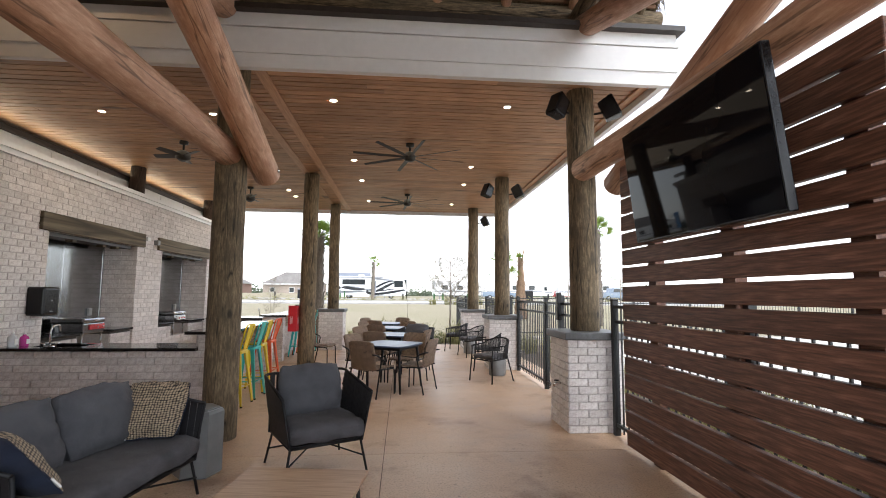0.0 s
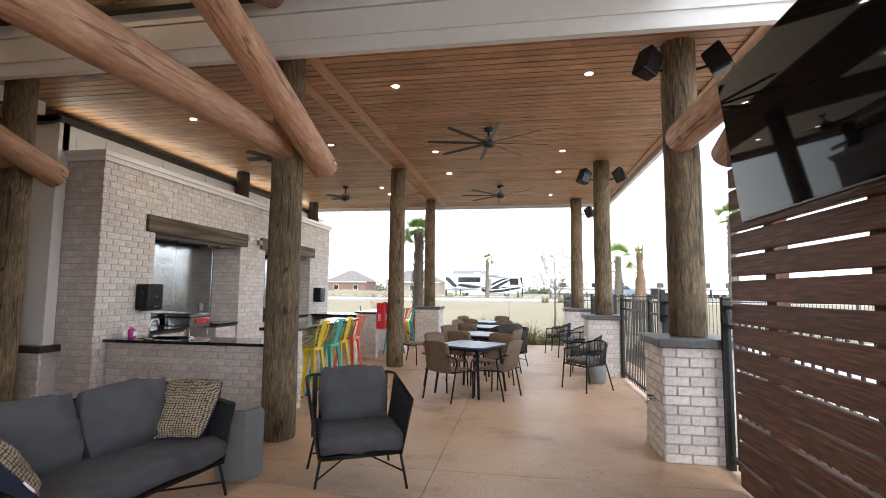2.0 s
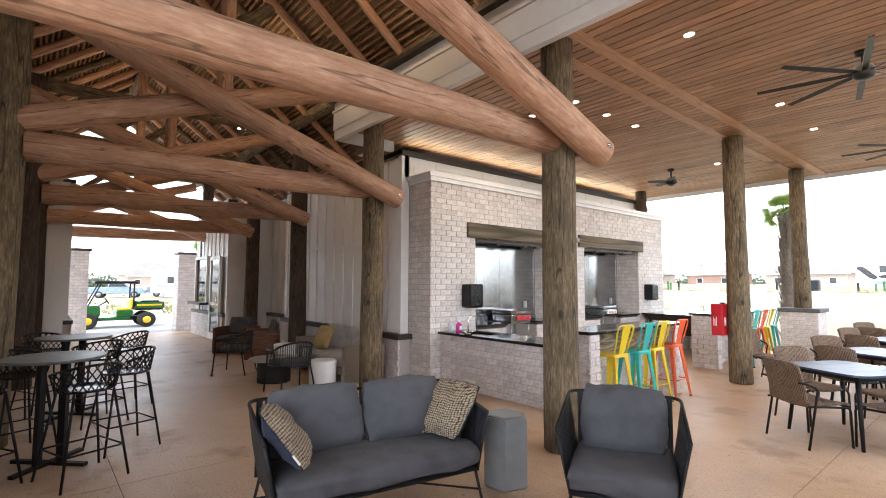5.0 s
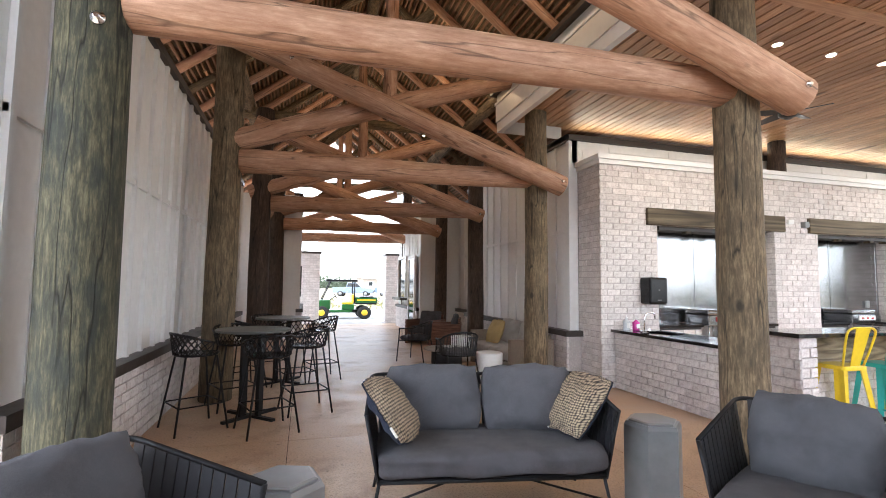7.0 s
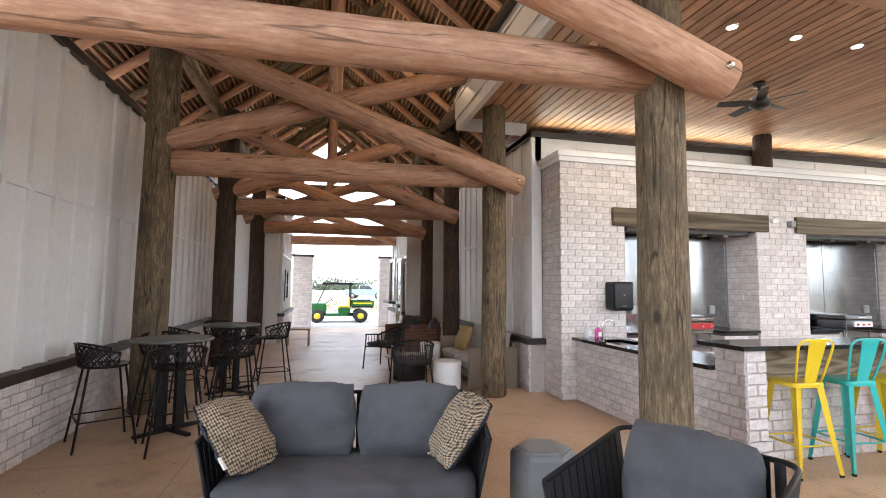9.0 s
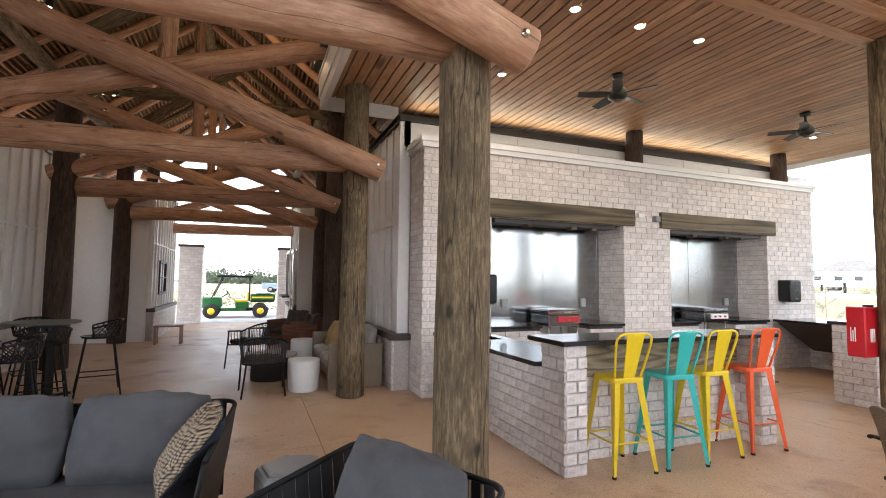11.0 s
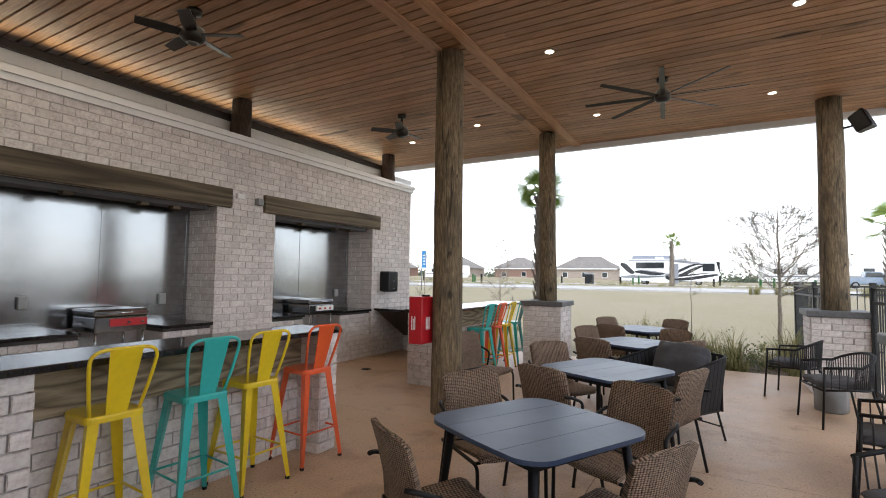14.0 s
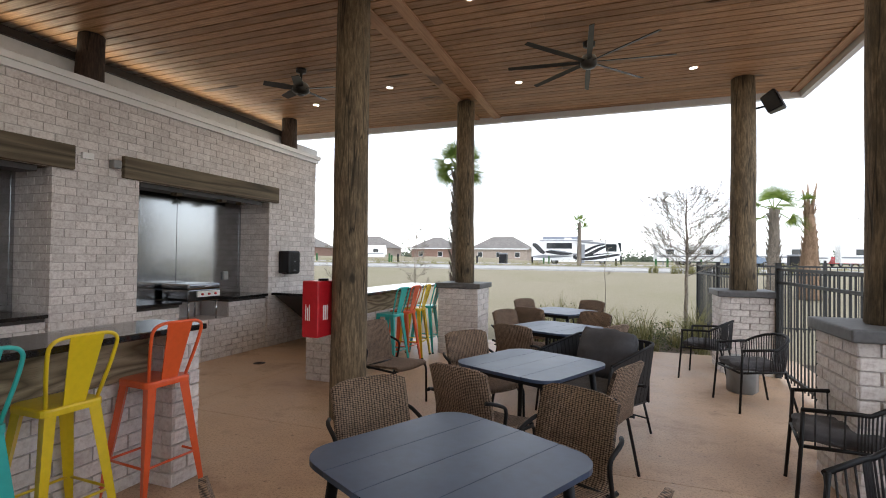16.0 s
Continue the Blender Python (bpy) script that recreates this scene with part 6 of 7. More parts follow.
def palm(x, y, height, radius, spread, fronds, seed, trunk_mat="palmtrunk", label="cabbage palm with green fan fronds", top=0.8, low=-0.5, stubs=0):
    """Trunk with old leaf bases, then fan fronds on stems; top is the trunk's taper."""
    r = random.Random(seed)
    t = thing("palm_tree", label, "palm", "palm trees", at=pose(x, y, ground_z(y), 0, 0, r.uniform(0, 360)))
    bm = bmesh.new()
    n = 14
    thick = [radius * (1.15 + (top - 1.15) * i / (n - 1)) for i in range(n)]
    bm_tube(bm, log_points((0, 0, 0), (0, 0, height), n, 0.06, seed), radius, 12, True, 0.12, thick)
    part("trunk", bm, M[trunk_mat], t)
    bm = bmesh.new()
    rows = int(height / 0.13)
    for k in range(rows):
        z = 0.25 + k * 0.125
        rad = radius * (1.15 + (top - 1.15) * z / height)
        for j in range(7):
            a = 2 * math.pi * (j / 7 + 0.5 * (k % 2) / 7) + r.uniform(-0.2, 0.2)
            if z > height - 0.05 or r.random() < 0.2:
                continue
            d = Vector((math.cos(a), math.sin(a), 0))
            p = d * rad * 0.9 + Vector((0, 0, z))
            s = Vector((-d.y, d.x, 0)) * r.uniform(0.03, 0.05)
            tip = p + d * r.uniform(0.05, 0.13) + Vector((0, 0, r.uniform(0.12, 0.22)))
            q = p + Vector((0, 0, -0.08)) + d * 0.02
            vs = [bm.verts.new(v) for v in (q - s, q + s, tip + s * 0.4, tip - s * 0.4, q - s - d * 0.04, q + s - d * 0.04)]
            bm.faces.new((vs[0], vs[1], vs[2], vs[3]))
            bm.faces.new((vs[4], vs[3], vs[2], vs[5]))
    for k in range(stubs):
        a = 2 * math.pi * k / stubs
        d = Vector((math.cos(a) * 0.16, math.sin(a) * 0.16, 1)).normalized()
        p = Vector((math.cos(a), math.sin(a), 0)) * radius * 0.3 + Vector((0, 0, height - 0.1))
        bm_tube(bm, [p, p + d * r.uniform(0.5, 1.0)], 0.03, 5, True, 0, [0.05, 0.022])
    part("old_boot", bm, M[trunk_mat], t, kind="stuff")
    crown = bmesh.new()
    for k in range(fronds):
        a = 2 * math.pi * (k * 0.382) + r.uniform(-0.3, 0.3)
        rise = low + (1.45 - low) * ((k + 0.5) / fronds) + r.uniform(-0.1, 0.1)
        d = Vector((math.cos(a) * math.cos(rise), math.sin(a) * math.cos(rise), math.sin(rise)))
        stem_len = spread * r.uniform(0.4, 0.55)
        base = Vector((0, 0, height - 0.08))
        hub = base + d * stem_len
        bm_tube(crown, [base, base + d * stem_len * 0.5 + Vector((0, 0, 0.02)), hub], 0.012 + 0.006 * spread, 5)
        side = d.cross(Vector((0, 0, 1))).normalized()
        side = (side * math.cos(0.5) + side.cross(d) * math.sin(r.uniform(-0.9, 0.9))).normalized()
        up = side.cross(d).normalized()
        m = 30
        for j in range(m):
            s = (j / (m - 1) - 0.5) * 2
            ang = s * 1.7
            bl = spread * (0.72 - 0.16 * abs(s)) * r.uniform(0.9, 1.08)
            dirn = (d * math.cos(ang) + side * math.sin(ang)).normalized()
            mid = hub + dirn * bl * 0.45 + up * 0.02
            tip = hub + dirn * bl + Vector((0, 0, -bl * r.uniform(0.02, 0.22)))
            w = dirn.cross(up).normalized() * 0.013 * spread
            v = [crown.verts.new(p) for p in (hub - w * 0.4, hub + w * 0.4, mid + w, mid - w, tip)]
            crown.faces.new((v[0], v[1], v[2], v[3]))
            crown.faces.new((v[3], v[2], v[4]))
    part("crown", crown, M["frond"], t, kind="stuff")
    return t


palm(-2.62, 15.3, 3.60, 0.16, 0.68, 22, 1, low=-0.6)
palm(5.4, 24.2, 3.0, 0.17, 1.0, 8, 2, low=-0.7)
palm(6.45, 24.4, 3.1, 0.29, 0.6, 3, 3, "boots", "cropped palm with a rough brown tapering trunk", 0.4, 0.3, 5)
palm(-3.5, 60.0, 4.7, 0.2, 1.25, 9, 4, low=-0.9)
palm(9.5, 21.5, 4.6, 0.18, 1.0, 13, 6)
palm(-33, 9.0, 4.2, 0.2, 1.2, 14, 7)


def bare_tree(x, y, height, spread, seed, label, leaves=500, trunk_r=0.04, low=0.36, limbs=26, twigs=5):
    """A leader with rising limbs, each with fine side twigs and few small leaves."""
    r = random.Random(seed)
    t = thing("bare_tree", label, "tree", at=pose(x, y, ground_z(y)))
    bm = bmesh.new()
    n = 10
    spine = [Vector((0.012 * noise.noise(Vector((k * 0.7, seed, 0))) * height, 0.012 * noise.noise(Vector((seed, k * 0.7, 0))) * height, height * 0.97 * k / n)) for k in range(n + 1)]
    bm_tube(bm, spine, trunk_r, 7, False, 0, [trunk_r * (1 - 0.9 * k / n) for k in range(n + 1)])
    part("trunk", bm, M["bark"], t)
    bm = bmesh.new()
    tips = []

    def grow(p, d, length, rad, level):
        side = Vector((r.uniform(-1, 1), r.uniform(-1, 1), r.uniform(-0.2, 0.6))) * length * 0.1
        pts = [p, p + d * length * 0.5 + side * 0.6, p + d * length + side + Vector((0, 0, length * 0.08))]
        bm_tube(bm, pts, rad, 3, False, 0, [max(0.0036, rad * 0.8), max(0.003, rad * 0.55), 0.0022])
        tips.append(pts[2])
        tips.append(pts[1])
        if level >= 2:
            return
        for _ in range(twigs):
            s = r.uniform(0.25, 1.0)
            a = r.uniform(0, 2 * math.pi)
            o = d.orthogonal().normalized()
            nd = (d + (o * math.cos(a) + d.cross(o) * math.sin(a)) * r.uniform(0.5, 1.0) + Vector((0, 0, 0.15))).normalized()
            grow(pts[0].lerp(pts[1], s * 2) if s < 0.5 else pts[1].lerp(pts[2], s * 2 - 1), nd, length * r.uniform(0.32, 0.5), rad * 0.5, level + 1)

    for k in range(limbs):
        s = low + (0.94 - low) * (k + 0.5) / limbs
        f = s * n
        p = spine[int(f)].lerp(spine[min(n, int(f) + 1)], f - int(f))
        a = k * 2.4 + r.uniform(-0.4, 0.4)
        oval = math.sin(math.pi * min(1, 0.42 + 0.58 * (s - low) / (1 - low))) ** 0.7
        out = spread * oval * r.uniform(0.75, 1.1)
        d = Vector((math.cos(a), math.sin(a), r.uniform(0.35, 0.75))).normalized()
        grow(p, d, max(0.12, out), trunk_r * (0.42 - 0.3 * s), 0)
    part("branch", bm, M["bark"], t, kind="stuff")
    bm = bmesh.new()
    for _ in range(leaves):
        q = r.choice(tips)
        p = q + Vector((r.gauss(0, 0.03), r.gauss(0, 0.03), r.gauss(0, 0.03)))
        a = Vector((r.uniform(-1, 1), r.uniform(-1, 1), r.uniform(-1, 1))).normalized() * 0.012
        b = a.orthogonal().normalized() * 0.006
        bm.faces.new([bm.verts.new(v) for v in (p - a, p + b, p + a, p - b)])
    part("crown", bm, M["budleaf"], t, kind="stuff")


bare_tree(1.85, 16.0, 3.15, 0.95, 3, "small nearly bare tree with fine spring twigs", 1500, 0.05, 0.42, 46, 7)
bare_tree(-4.6, 17.6, 2.9, 0.5, 5, "thin leafless shrub tree beside the side bar", 220, 0.016, 0.2, 14)
bare_tree(-4.9, 18.2, 2.6, 0.5, 6, "thin leafless shrub tree beside the side bar", 180, 0.016, 0.2, 14)
bare_tree(-7.3, 17.8, 2.9, 0.5, 16, "thin leafless shrub tree beside the side bar", 200, 0.016, 0.2, 14)
bare_tree(0.35, 15.8, 2.75, 0.16, 8, "slender staked sapling in the planting bed", 50, 0.012, 0.45, 8, 3)
bare_tree(14.5, 40, 4.4, 1.2, 9, "bare tree beyond the pool fence", 500, 0.07, 0.36, 26)
bare_tree(22, 46, 4.8, 1.2, 10, "bare tree beyond the pool fence", 500, 0.07, 0.36, 26)

# planting bed, clumps and tall grass
bm = boxes((-1.4, 2.3, 14.46, 16.6, -0.058, -0.045))
M["mulch"] = plain("brown_mulch", (0.13, 0.095, 0.07), 0.95, grain=0.5, scale=40, bumps=0.9)
structure("planting_bed", bm, M["mulch"], "brown mulch bed along the patio edge", "bed")
rg = random.Random(12)
bm = bmesh.new()
clumps = [(rg.uniform(-1.3, 2.25), rg.uniform(14.6, 16.4), rg.uniform(0.35, 0.75)) for _ in range(26)]
clumps += [(rg.uniform(-0.6, 2.0), rg.uniform(14.7, 15.6), rg.uniform(0.8, 1.15)) for _ in range(12)]
clumps += [(rg.uniform(1.5, 9.0), rg.uniform(33.4, 34.4), rg.uniform(0.4, 0.75)) for _ in range(24)]
clumps += [(rg.uniform(-8, 2.0), rg.uniform(16.5, 19.5), rg.uniform(0.2, 0.4)) for _ in range(14)]
clumps += [(rg.uniform(3.0, 4.8), rg.uniform(5, 14), rg.uniform(0.4, 0.9)) for _ in range(40)]
# unseen dense clumps added behind the slat screen to darken its lower gaps
clumps += [(rg.uniform(3.0, 4.2), rg.uniform(-2, 4.6), rg.uniform(0.8, 1.25)) for _ in range(60)]
for cx, cy, ch in clumps:
    for _ in range(70):
        a = rg.uniform(0, 2 * math.pi)
        lean = rg.uniform(0.05, 0.55)
        h = ch * rg.uniform(0.5, 1.05)
        p = Vector((cx + rg.gauss(0, 0.06), cy + rg.gauss(0, 0.06), ground_z(cy) - 0.05))
        d = Vector((math.cos(a) * lean, math.sin(a) * lean, 1)).normalized()
        s = Vector((-math.sin(a), math.cos(a), 0)) * 0.005
        m1 = p + d * h * 0.6
        tip = p + d * h + Vector((math.cos(a), math.sin(a), -0.5)) * h * 0.15
        v = [bm.verts.new(q) for q in (p - s, p + s, m1 + s, m1 - s, tip)]
        bm.faces.new(v[:4])
        bm.faces.new((v[3], v[2], v[4]))
tagged(part("tall_grass", bm, M["grass"]), "clumps of tall dry ornamental grass", "grass", kind="stuff")
bm = bmesh.new()
for _ in range(26):
    cx, cy = rg.uniform(-1.3, 4.0), rg.uniform(14.7, 16.4)
    if cx > 2.2:
        cy = rg.uniform(5.5, 14)
        cx = rg.uniform(2.9, 3.6)
    hh = rg.uniform(0.2, 0.5)
    for _ in range(120):
        p = Vector((cx + rg.gauss(0, 0.13), cy + rg.gauss(0, 0.13), -0.05 + abs(rg.gauss(0, 0.5)) * hh))
        a = Vector((rg.uniform(-1, 1), rg.uniform(-1, 1), rg.uniform(-0.4, 1))).normalized() * 0.03
        b = a.orthogonal().normalized() * 0.012
        bm.faces.new([bm.verts.new(v) for v in (p - a, p + b, p + a, p - b)])
tagged(part("low_shrubs", bm, M["shrub"]), "low green shrubs in the planting beds", "shrubs", kind="stuff")
bm = bmesh.new()
for _ in range(240):
    x, y = rg.uniform(-60, 40), rg.uniform(49, 65)
    s = rg.uniform(0.15, 0.45)
    for _ in range(40):
        p = Vector((x + rg.gauss(0, s), y + rg.gauss(0, s), ground_z(y) + abs(rg.gauss(0, s * 0.8))))
        a = Vector((rg.uniform(-1, 1), rg.uniform(-1, 1), rg.uniform(0, 1))).normalized() * 0.06
        b = a.orthogonal().normalized() * 0.025
        bm.faces.new([bm.verts.new(v) for v in (p - a, p + b, p + a, p - b)])
for _ in range(160):
    x, y = rg.uniform(-34, -24), rg.uniform(-12, 16)
    if -25.5 < x:
        continue
    s = rg.uniform(0.15, 0.35)
    for _ in range(16):
        p = Vector((x + rg.gauss(0, s), y + rg.gauss(0, s), -0.05 + abs(rg.gauss(0, s))))
        a = Vector((rg.uniform(-1, 1), rg.uniform(-1, 1), rg.uniform(0, 1))).normalized() * 0.1
        b = a.orthogonal().normalized() * 0.05
        bm.faces.new([bm.verts.new(v) for v in (p - a, p + b, p + a, p - b)])
tagged(part("far_shrubs", bm, M["grass"]), "scattered low shrubs along the park roads", "shrubs", kind="stuff")
bm = bmesh.new()
for k in range(900):
    ang = rg.uniform(-0.75, 2.6)
    dist = rg.uniform(170, 230)
    cx, cy = -dist * math.sin(ang), dist * math.cos(ang)
    hh = rg.uniform(2.0, 5.0) + 2.5 * noise.noise(Vector((ang * 9, 0, 0)))
    for _ in range(60):
        p = Vector((cx + rg.gauss(0, 2.4), cy + rg.gauss(0, 2.4), abs(rg.gauss(0, 0.5)) * hh))
        a = Vector((rg.uniform(-1, 1), rg.uniform(-1, 1), rg.uniform(-0.3, 1))).normalized() * 0.6
        b = a.orthogonal().normalized() * 0.4
        bm.faces.new([bm.verts.new(v) for v in (p - a, p + b, p + a, p - b)])
tagged(part("far_woods", bm, M["farwood"]), "low line of woods on the horizon", "woods", kind="stuff")

# grassy bank in front of the houses
bm = bmesh.new()
nb = 60
rows_ = [[bm.verts.new((-110 + 98 * k / nb, 100 + dy, 0.82 + hz * (0.8 + 0.35 * noise.noise(Vector((k * 0.45, dy, 3)))) * min(1, (nb - k) / 8))) for k in range(nb + 1)] for dy, hz in ((0, 0.0), (3, 0.75), (6, 1.0), (9, 0.8), (12, 0.0))]
for ra, rb in zip(rows_, rows_[1:]):
    for k in range(nb):
        bm.faces.new((ra[k], ra[k + 1], rb[k + 1], rb[k]))
structure("grass_bank", bm, M["lawn"], "low dry grass bank before the houses", "bank")

# ---- outside: houses ----
M["shingle"] = plain("grey_shingle", (0.20, 0.185, 0.172), 0.9, grain=0.25, scale=3, bumps=0.2)
M["housebrick"] = plain("tan_house_brick", (0.36, 0.30, 0.255), 0.9, grain=0.2, scale=5, bumps=0.1)
M["redbrick"] = plain("red_house_brick", (0.27, 0.17, 0.135), 0.9, grain=0.15, scale=5, bumps=0.1)
M["blueroof"] = plain("blue_grey_roof", (0.19, 0.21, 0.25), 0.7, grain=0.15, scale=3, bumps=0.1)


def house(x, y, w, d, h, rise, wall, roof_mat, label, rz=0.0, gable=False):
    t = thing("house", label, "house", "far houses", at=pose(x, y, ground_z(y), 0, 0, rz))
    part("wall", boxes((-w / 2, w / 2, -d / 2, d / 2, 0, h)), wall, t)
    bm = bmesh.new()
    o = 0.5
    k = 0.001 if gable else d / 2
    vs = [bm.verts.new(p) for p in ((-w / 2 - o, -d / 2 - o, h), (w / 2 + o, -d / 2 - o, h), (w / 2 + o, d / 2 + o, h), (-w / 2 - o, d / 2 + o, h), (-w / 2 - o + k, 0, h + rise), (w / 2 + o - k, 0, h + rise))]
    for f in ((0, 1, 5, 4), (2, 3, 4, 5), (1, 2, 5), (3, 0, 4), (3, 2, 1, 0)):
        bm.faces.new([vs[i] for i in f])
    part("roof", bm, roof_mat, t)
    part("fascia_board", boxes((-w / 2 - o, w / 2 + o, -d / 2 - o - 0.03, -d / 2 - o, h - 0.2, h + 0.02)), M["trimwhite"], t)
    n = max(2, int(w / 4))
    for i in range(n):
        cx = -w / 2 + w * (i + 0.5) / n
        wn_ = part("window", boxes((cx - 0.6, cx + 0.6, -d / 2 - 0.06, -d / 2 - 0.005, 0.9, 2.1)), M["trimwhite"], t)
        part("pane", boxes((cx - 0.52, cx + 0.52, -d / 2 - 0.075, -d / 2 - 0.061, 0.98, 2.02)), M["darkglass"], wn_)


house(-25.3, 118, 13, 9, 2.9, 2.9, M["housebrick"], M["shingle"], "tan brick bungalow with a grey hip roof")
house(-42, 118, 10, 9, 2.9, 2.8, M["redbrick"], M["shingle"], "red brick bungalow with a grey roof")
house(-59, 116, 12, 9, 2.9, 3.0, M["housebrick"], M["shingle"], "tan brick bungalow with a grey hip roof")
house(-78, 112, 14, 9, 2.9, 3.0, M["redbrick"], M["shingle"], "red brick bungalow with a grey hip roof")
house(-12.6, 126, 8, 8, 3.2, 3.0, M["white"], M["blueroof"], "white house with a blue-grey gable roof", 0, True)
house(-130, 44, 12, 10, 3.0, 3.2, M["housebrick"], M["shingle"], "tan brick bungalow across the drive", 70)
house(-135, 22, 12, 10, 3.0, 3.2, M["housebrick"], M["shingle"], "tan brick bungalow across the drive", 95)
house(-120, -24, 12, 10, 3.0, 3.0, M["white"], M["shingle"], "white bungalow across the drive", 95)

# ---- outside: recreational vehicles and cars ----
M["rvwhite"] = plain("gloss_white_shell", (0.76, 0.76, 0.75), 0.25, grain=0.03, bumps=0.0, coat=0.4)
M["rvblack"] = plain("gloss_black_graphic", (0.02, 0.021, 0.024), 0.25, grain=0.1, bumps=0.0)
M["rvgrey"] = plain("grey_graphic", (0.22, 0.23, 0.25), 0.3, grain=0.05, bumps=0.0)
M["tyre"] = plain("tyre_rubber", (0.018, 0.018, 0.018), 0.85, grain=0.2)
M["carred"] = plain("red_car_paint", (0.35, 0.02, 0.02), 0.25, grain=0.05, coat=0.6, bumps=0.0)
M["carblue"] = plain("blue_grey_car_paint", (0.16, 0.21, 0.28), 0.25, grain=0.05, coat=0.6, bumps=0.0)
M["green"] = plain("tractor_green", (0.012, 0.10, 0.02), 0.3, grain=0.06, coat=0.4, bumps=0.0)
M["jdyellow"] = plain("wheel_yellow", (0.75, 0.50, 0.02), 0.35, grain=0.05, bumps=0.0)


def wheel(x, y, r, w, parent, rim="hex", hub=0.58):
    bm = bmesh.new()
    bm_lathe(bm, [(r * 0.55, -w / 2), (r * 0.93, -w / 2), (r, -w * 0.36), (r, w * 0.36), (r * 0.93, w / 2), (r * 0.55, w / 2)], 24, pose(x, y, r, 90, 0, 0))
    tyre = part("wheel", bm, M["tyre"], parent)
    bm = bmesh.new()
    bm_lathe(bm, [(r * 0.15, -w * 0.56), (r * hub, -w * 0.515), (r * hub, w * 0.515), (r * 0.15, w * 0.56)], 20, pose(x, y, r, 90, 0, 0))
    part("rim", bm, M[rim], tyre)


def camper(x, y, rz, length, label, fancy=False):
    t = thing("camper_trailer", label, "trailer", "parked campers", at=pose(x, y, ground_z(y), 0, 0, rz))
    bm = bmesh.new()
    h0, h1, w = 0.75, 3.45, 2.4
    prof = [(-length / 2, 0.5), (length / 2 - 0.25, 0.5), (length / 2, 0.95), (length / 2 - 0.04, 1.7), (length / 2 - 0.45, 3.2), (length / 2 - 0.75, h1), (-length / 2 + 0.1, h1), (-length / 2, h1 - 0.15)]
    if not fancy:
        prof = [(-length / 2, 0.6), (length / 2 - 0.3, 0.6), (length / 2, 1.2), (length / 2 - 0.2, 3.0), (-length / 2, 3.05)]
    a = [bm.verts.new((px, -w / 2, pz)) for px, pz in prof]
    b = [bm.verts.new((px, w / 2, pz)) for px, pz in prof]
    bm.faces.new(a[::-1])
    bm.faces.new(b)
    for i in range(len(prof)):
        j = (i + 1) % len(prof)
        bm.faces.new((a[i], a[j], b[j], b[i]))
    bmesh.ops.recalc_face_normals(bm, faces=bm.faces[:])
    part("shell", bm, M["rvwhite"], t)
    yf = -w / 2
    if fancy:
        part("slide_out", boxes((-length * 0.33, -length * 0.02, yf - 0.35, yf - 0.002, 1.2, 3.1)), M["rvwhite"], t)
        yf2 = yf - 0.352
        part("window_band", boxes((-length * 0.32, -length * 0.03, yf2 - 0.01, yf2, 2.15, 2.95)), M["rvblack"], t)
        part("windscreen", boxes((length / 2 - 0.42, length / 2 + 0.03, -w / 2 + 0.12, w / 2 - 0.12, 1.7, 3.0)), M["darkglass"], t)
        part("cab_window", boxes((length / 2 - 1.9, length / 2 - 0.55, yf - 0.03, yf - 0.002, 1.8, 2.8)), M["darkglass"], t)

        def swoosh(x0, x1, z0, z1, thick, yy, mat):
            bm = bmesh.new()
            n = 14
            lo_, hi_ = [], []
            for i in range(n + 1):
                s = i / n
                cx = x0 + (x1 - x0) * s
                cz = z0 + (z1 - z0) * (3 * s * s - 2 * s ** 3)
                th = thick * math.sin(math.pi * min(1, s * 0.92 + 0.06)) ** 0.7
                lo_.append((bm.verts.new((cx, yy, cz - th / 2)), bm.verts.new((cx, yy - 0.012, cz - th / 2))))
                hi_.append((bm.verts.new((cx, yy, cz + th / 2)), bm.verts.new((cx, yy - 0.012, cz + th / 2))))
            for i in range(n):
                bm.faces.new((lo_[i][1], lo_[i + 1][1], hi_[i + 1][1], hi_[i][1]))
                bm.faces.new((lo_[i][0], lo_[i + 1][0], lo_[i + 1][1], lo_[i][1]))
                bm.faces.new((hi_[i][1], hi_[i + 1][1], hi_[i + 1][0], hi_[i][0]))
            part("swoosh_graphic", bm, M[mat], t)

        swoosh(-length * 0.49, length * 0.10, 1.0, 1.35, 0.55, yf - 0.002, "rvgrey")
        swoosh(-length * 0.33, -length * 0.02, 1.7, 1.45, 0.6, yf2 - 0.002, "rvblack")
        swoosh(-length * 0.30, -length * 0.03, 1.95, 1.6, 0.12, yf2 - 0.016, "rvgrey")
        swoosh(-length * 0.02, length * 0.36, 1.0, 2.55, 1.15, yf - 0.002, "rvblack")
        swoosh(length * 0.01, length * 0.34, 1.15, 2.6, 0.26, yf - 0.016, "rvwhite")
        swoosh(0.0, length * 0.49, 0.8, 1.35, 0.75, yf - 0.006, "rvblack")
        swoosh(length * 0.05, length * 0.48, 0.95, 1.5, 0.16, yf - 0.02, "rvwhite")
        swoosh(-length * 0.49, -length * 0.34, 2.7, 1.6, 0.9, yf - 0.004, "rvblack")
        swoosh(length * 0.05, length * 0.34, 3.1, 2.85, 0.3, yf - 0.004, "rvgrey")
        for cx, cz, ww, hh in ((-length * 0.27, 2.55, 1.0, 0.6), (-length * 0.17, 2.55, 1.2, 0.6), (-length * 0.07, 2.55, 0.7, 0.6)):
            part("window", boxes((cx - ww / 2, cx + ww / 2, yf2 - 0.03, yf2 - 0.012, cz - hh / 2, cz + hh / 2)), M["darkglass"], t)
        part("awning", boxes((-length * 0.4, length * 0.2, yf - 0.35, yf - 0.2, 3.2, 3.32)), M["rvgrey"], t)
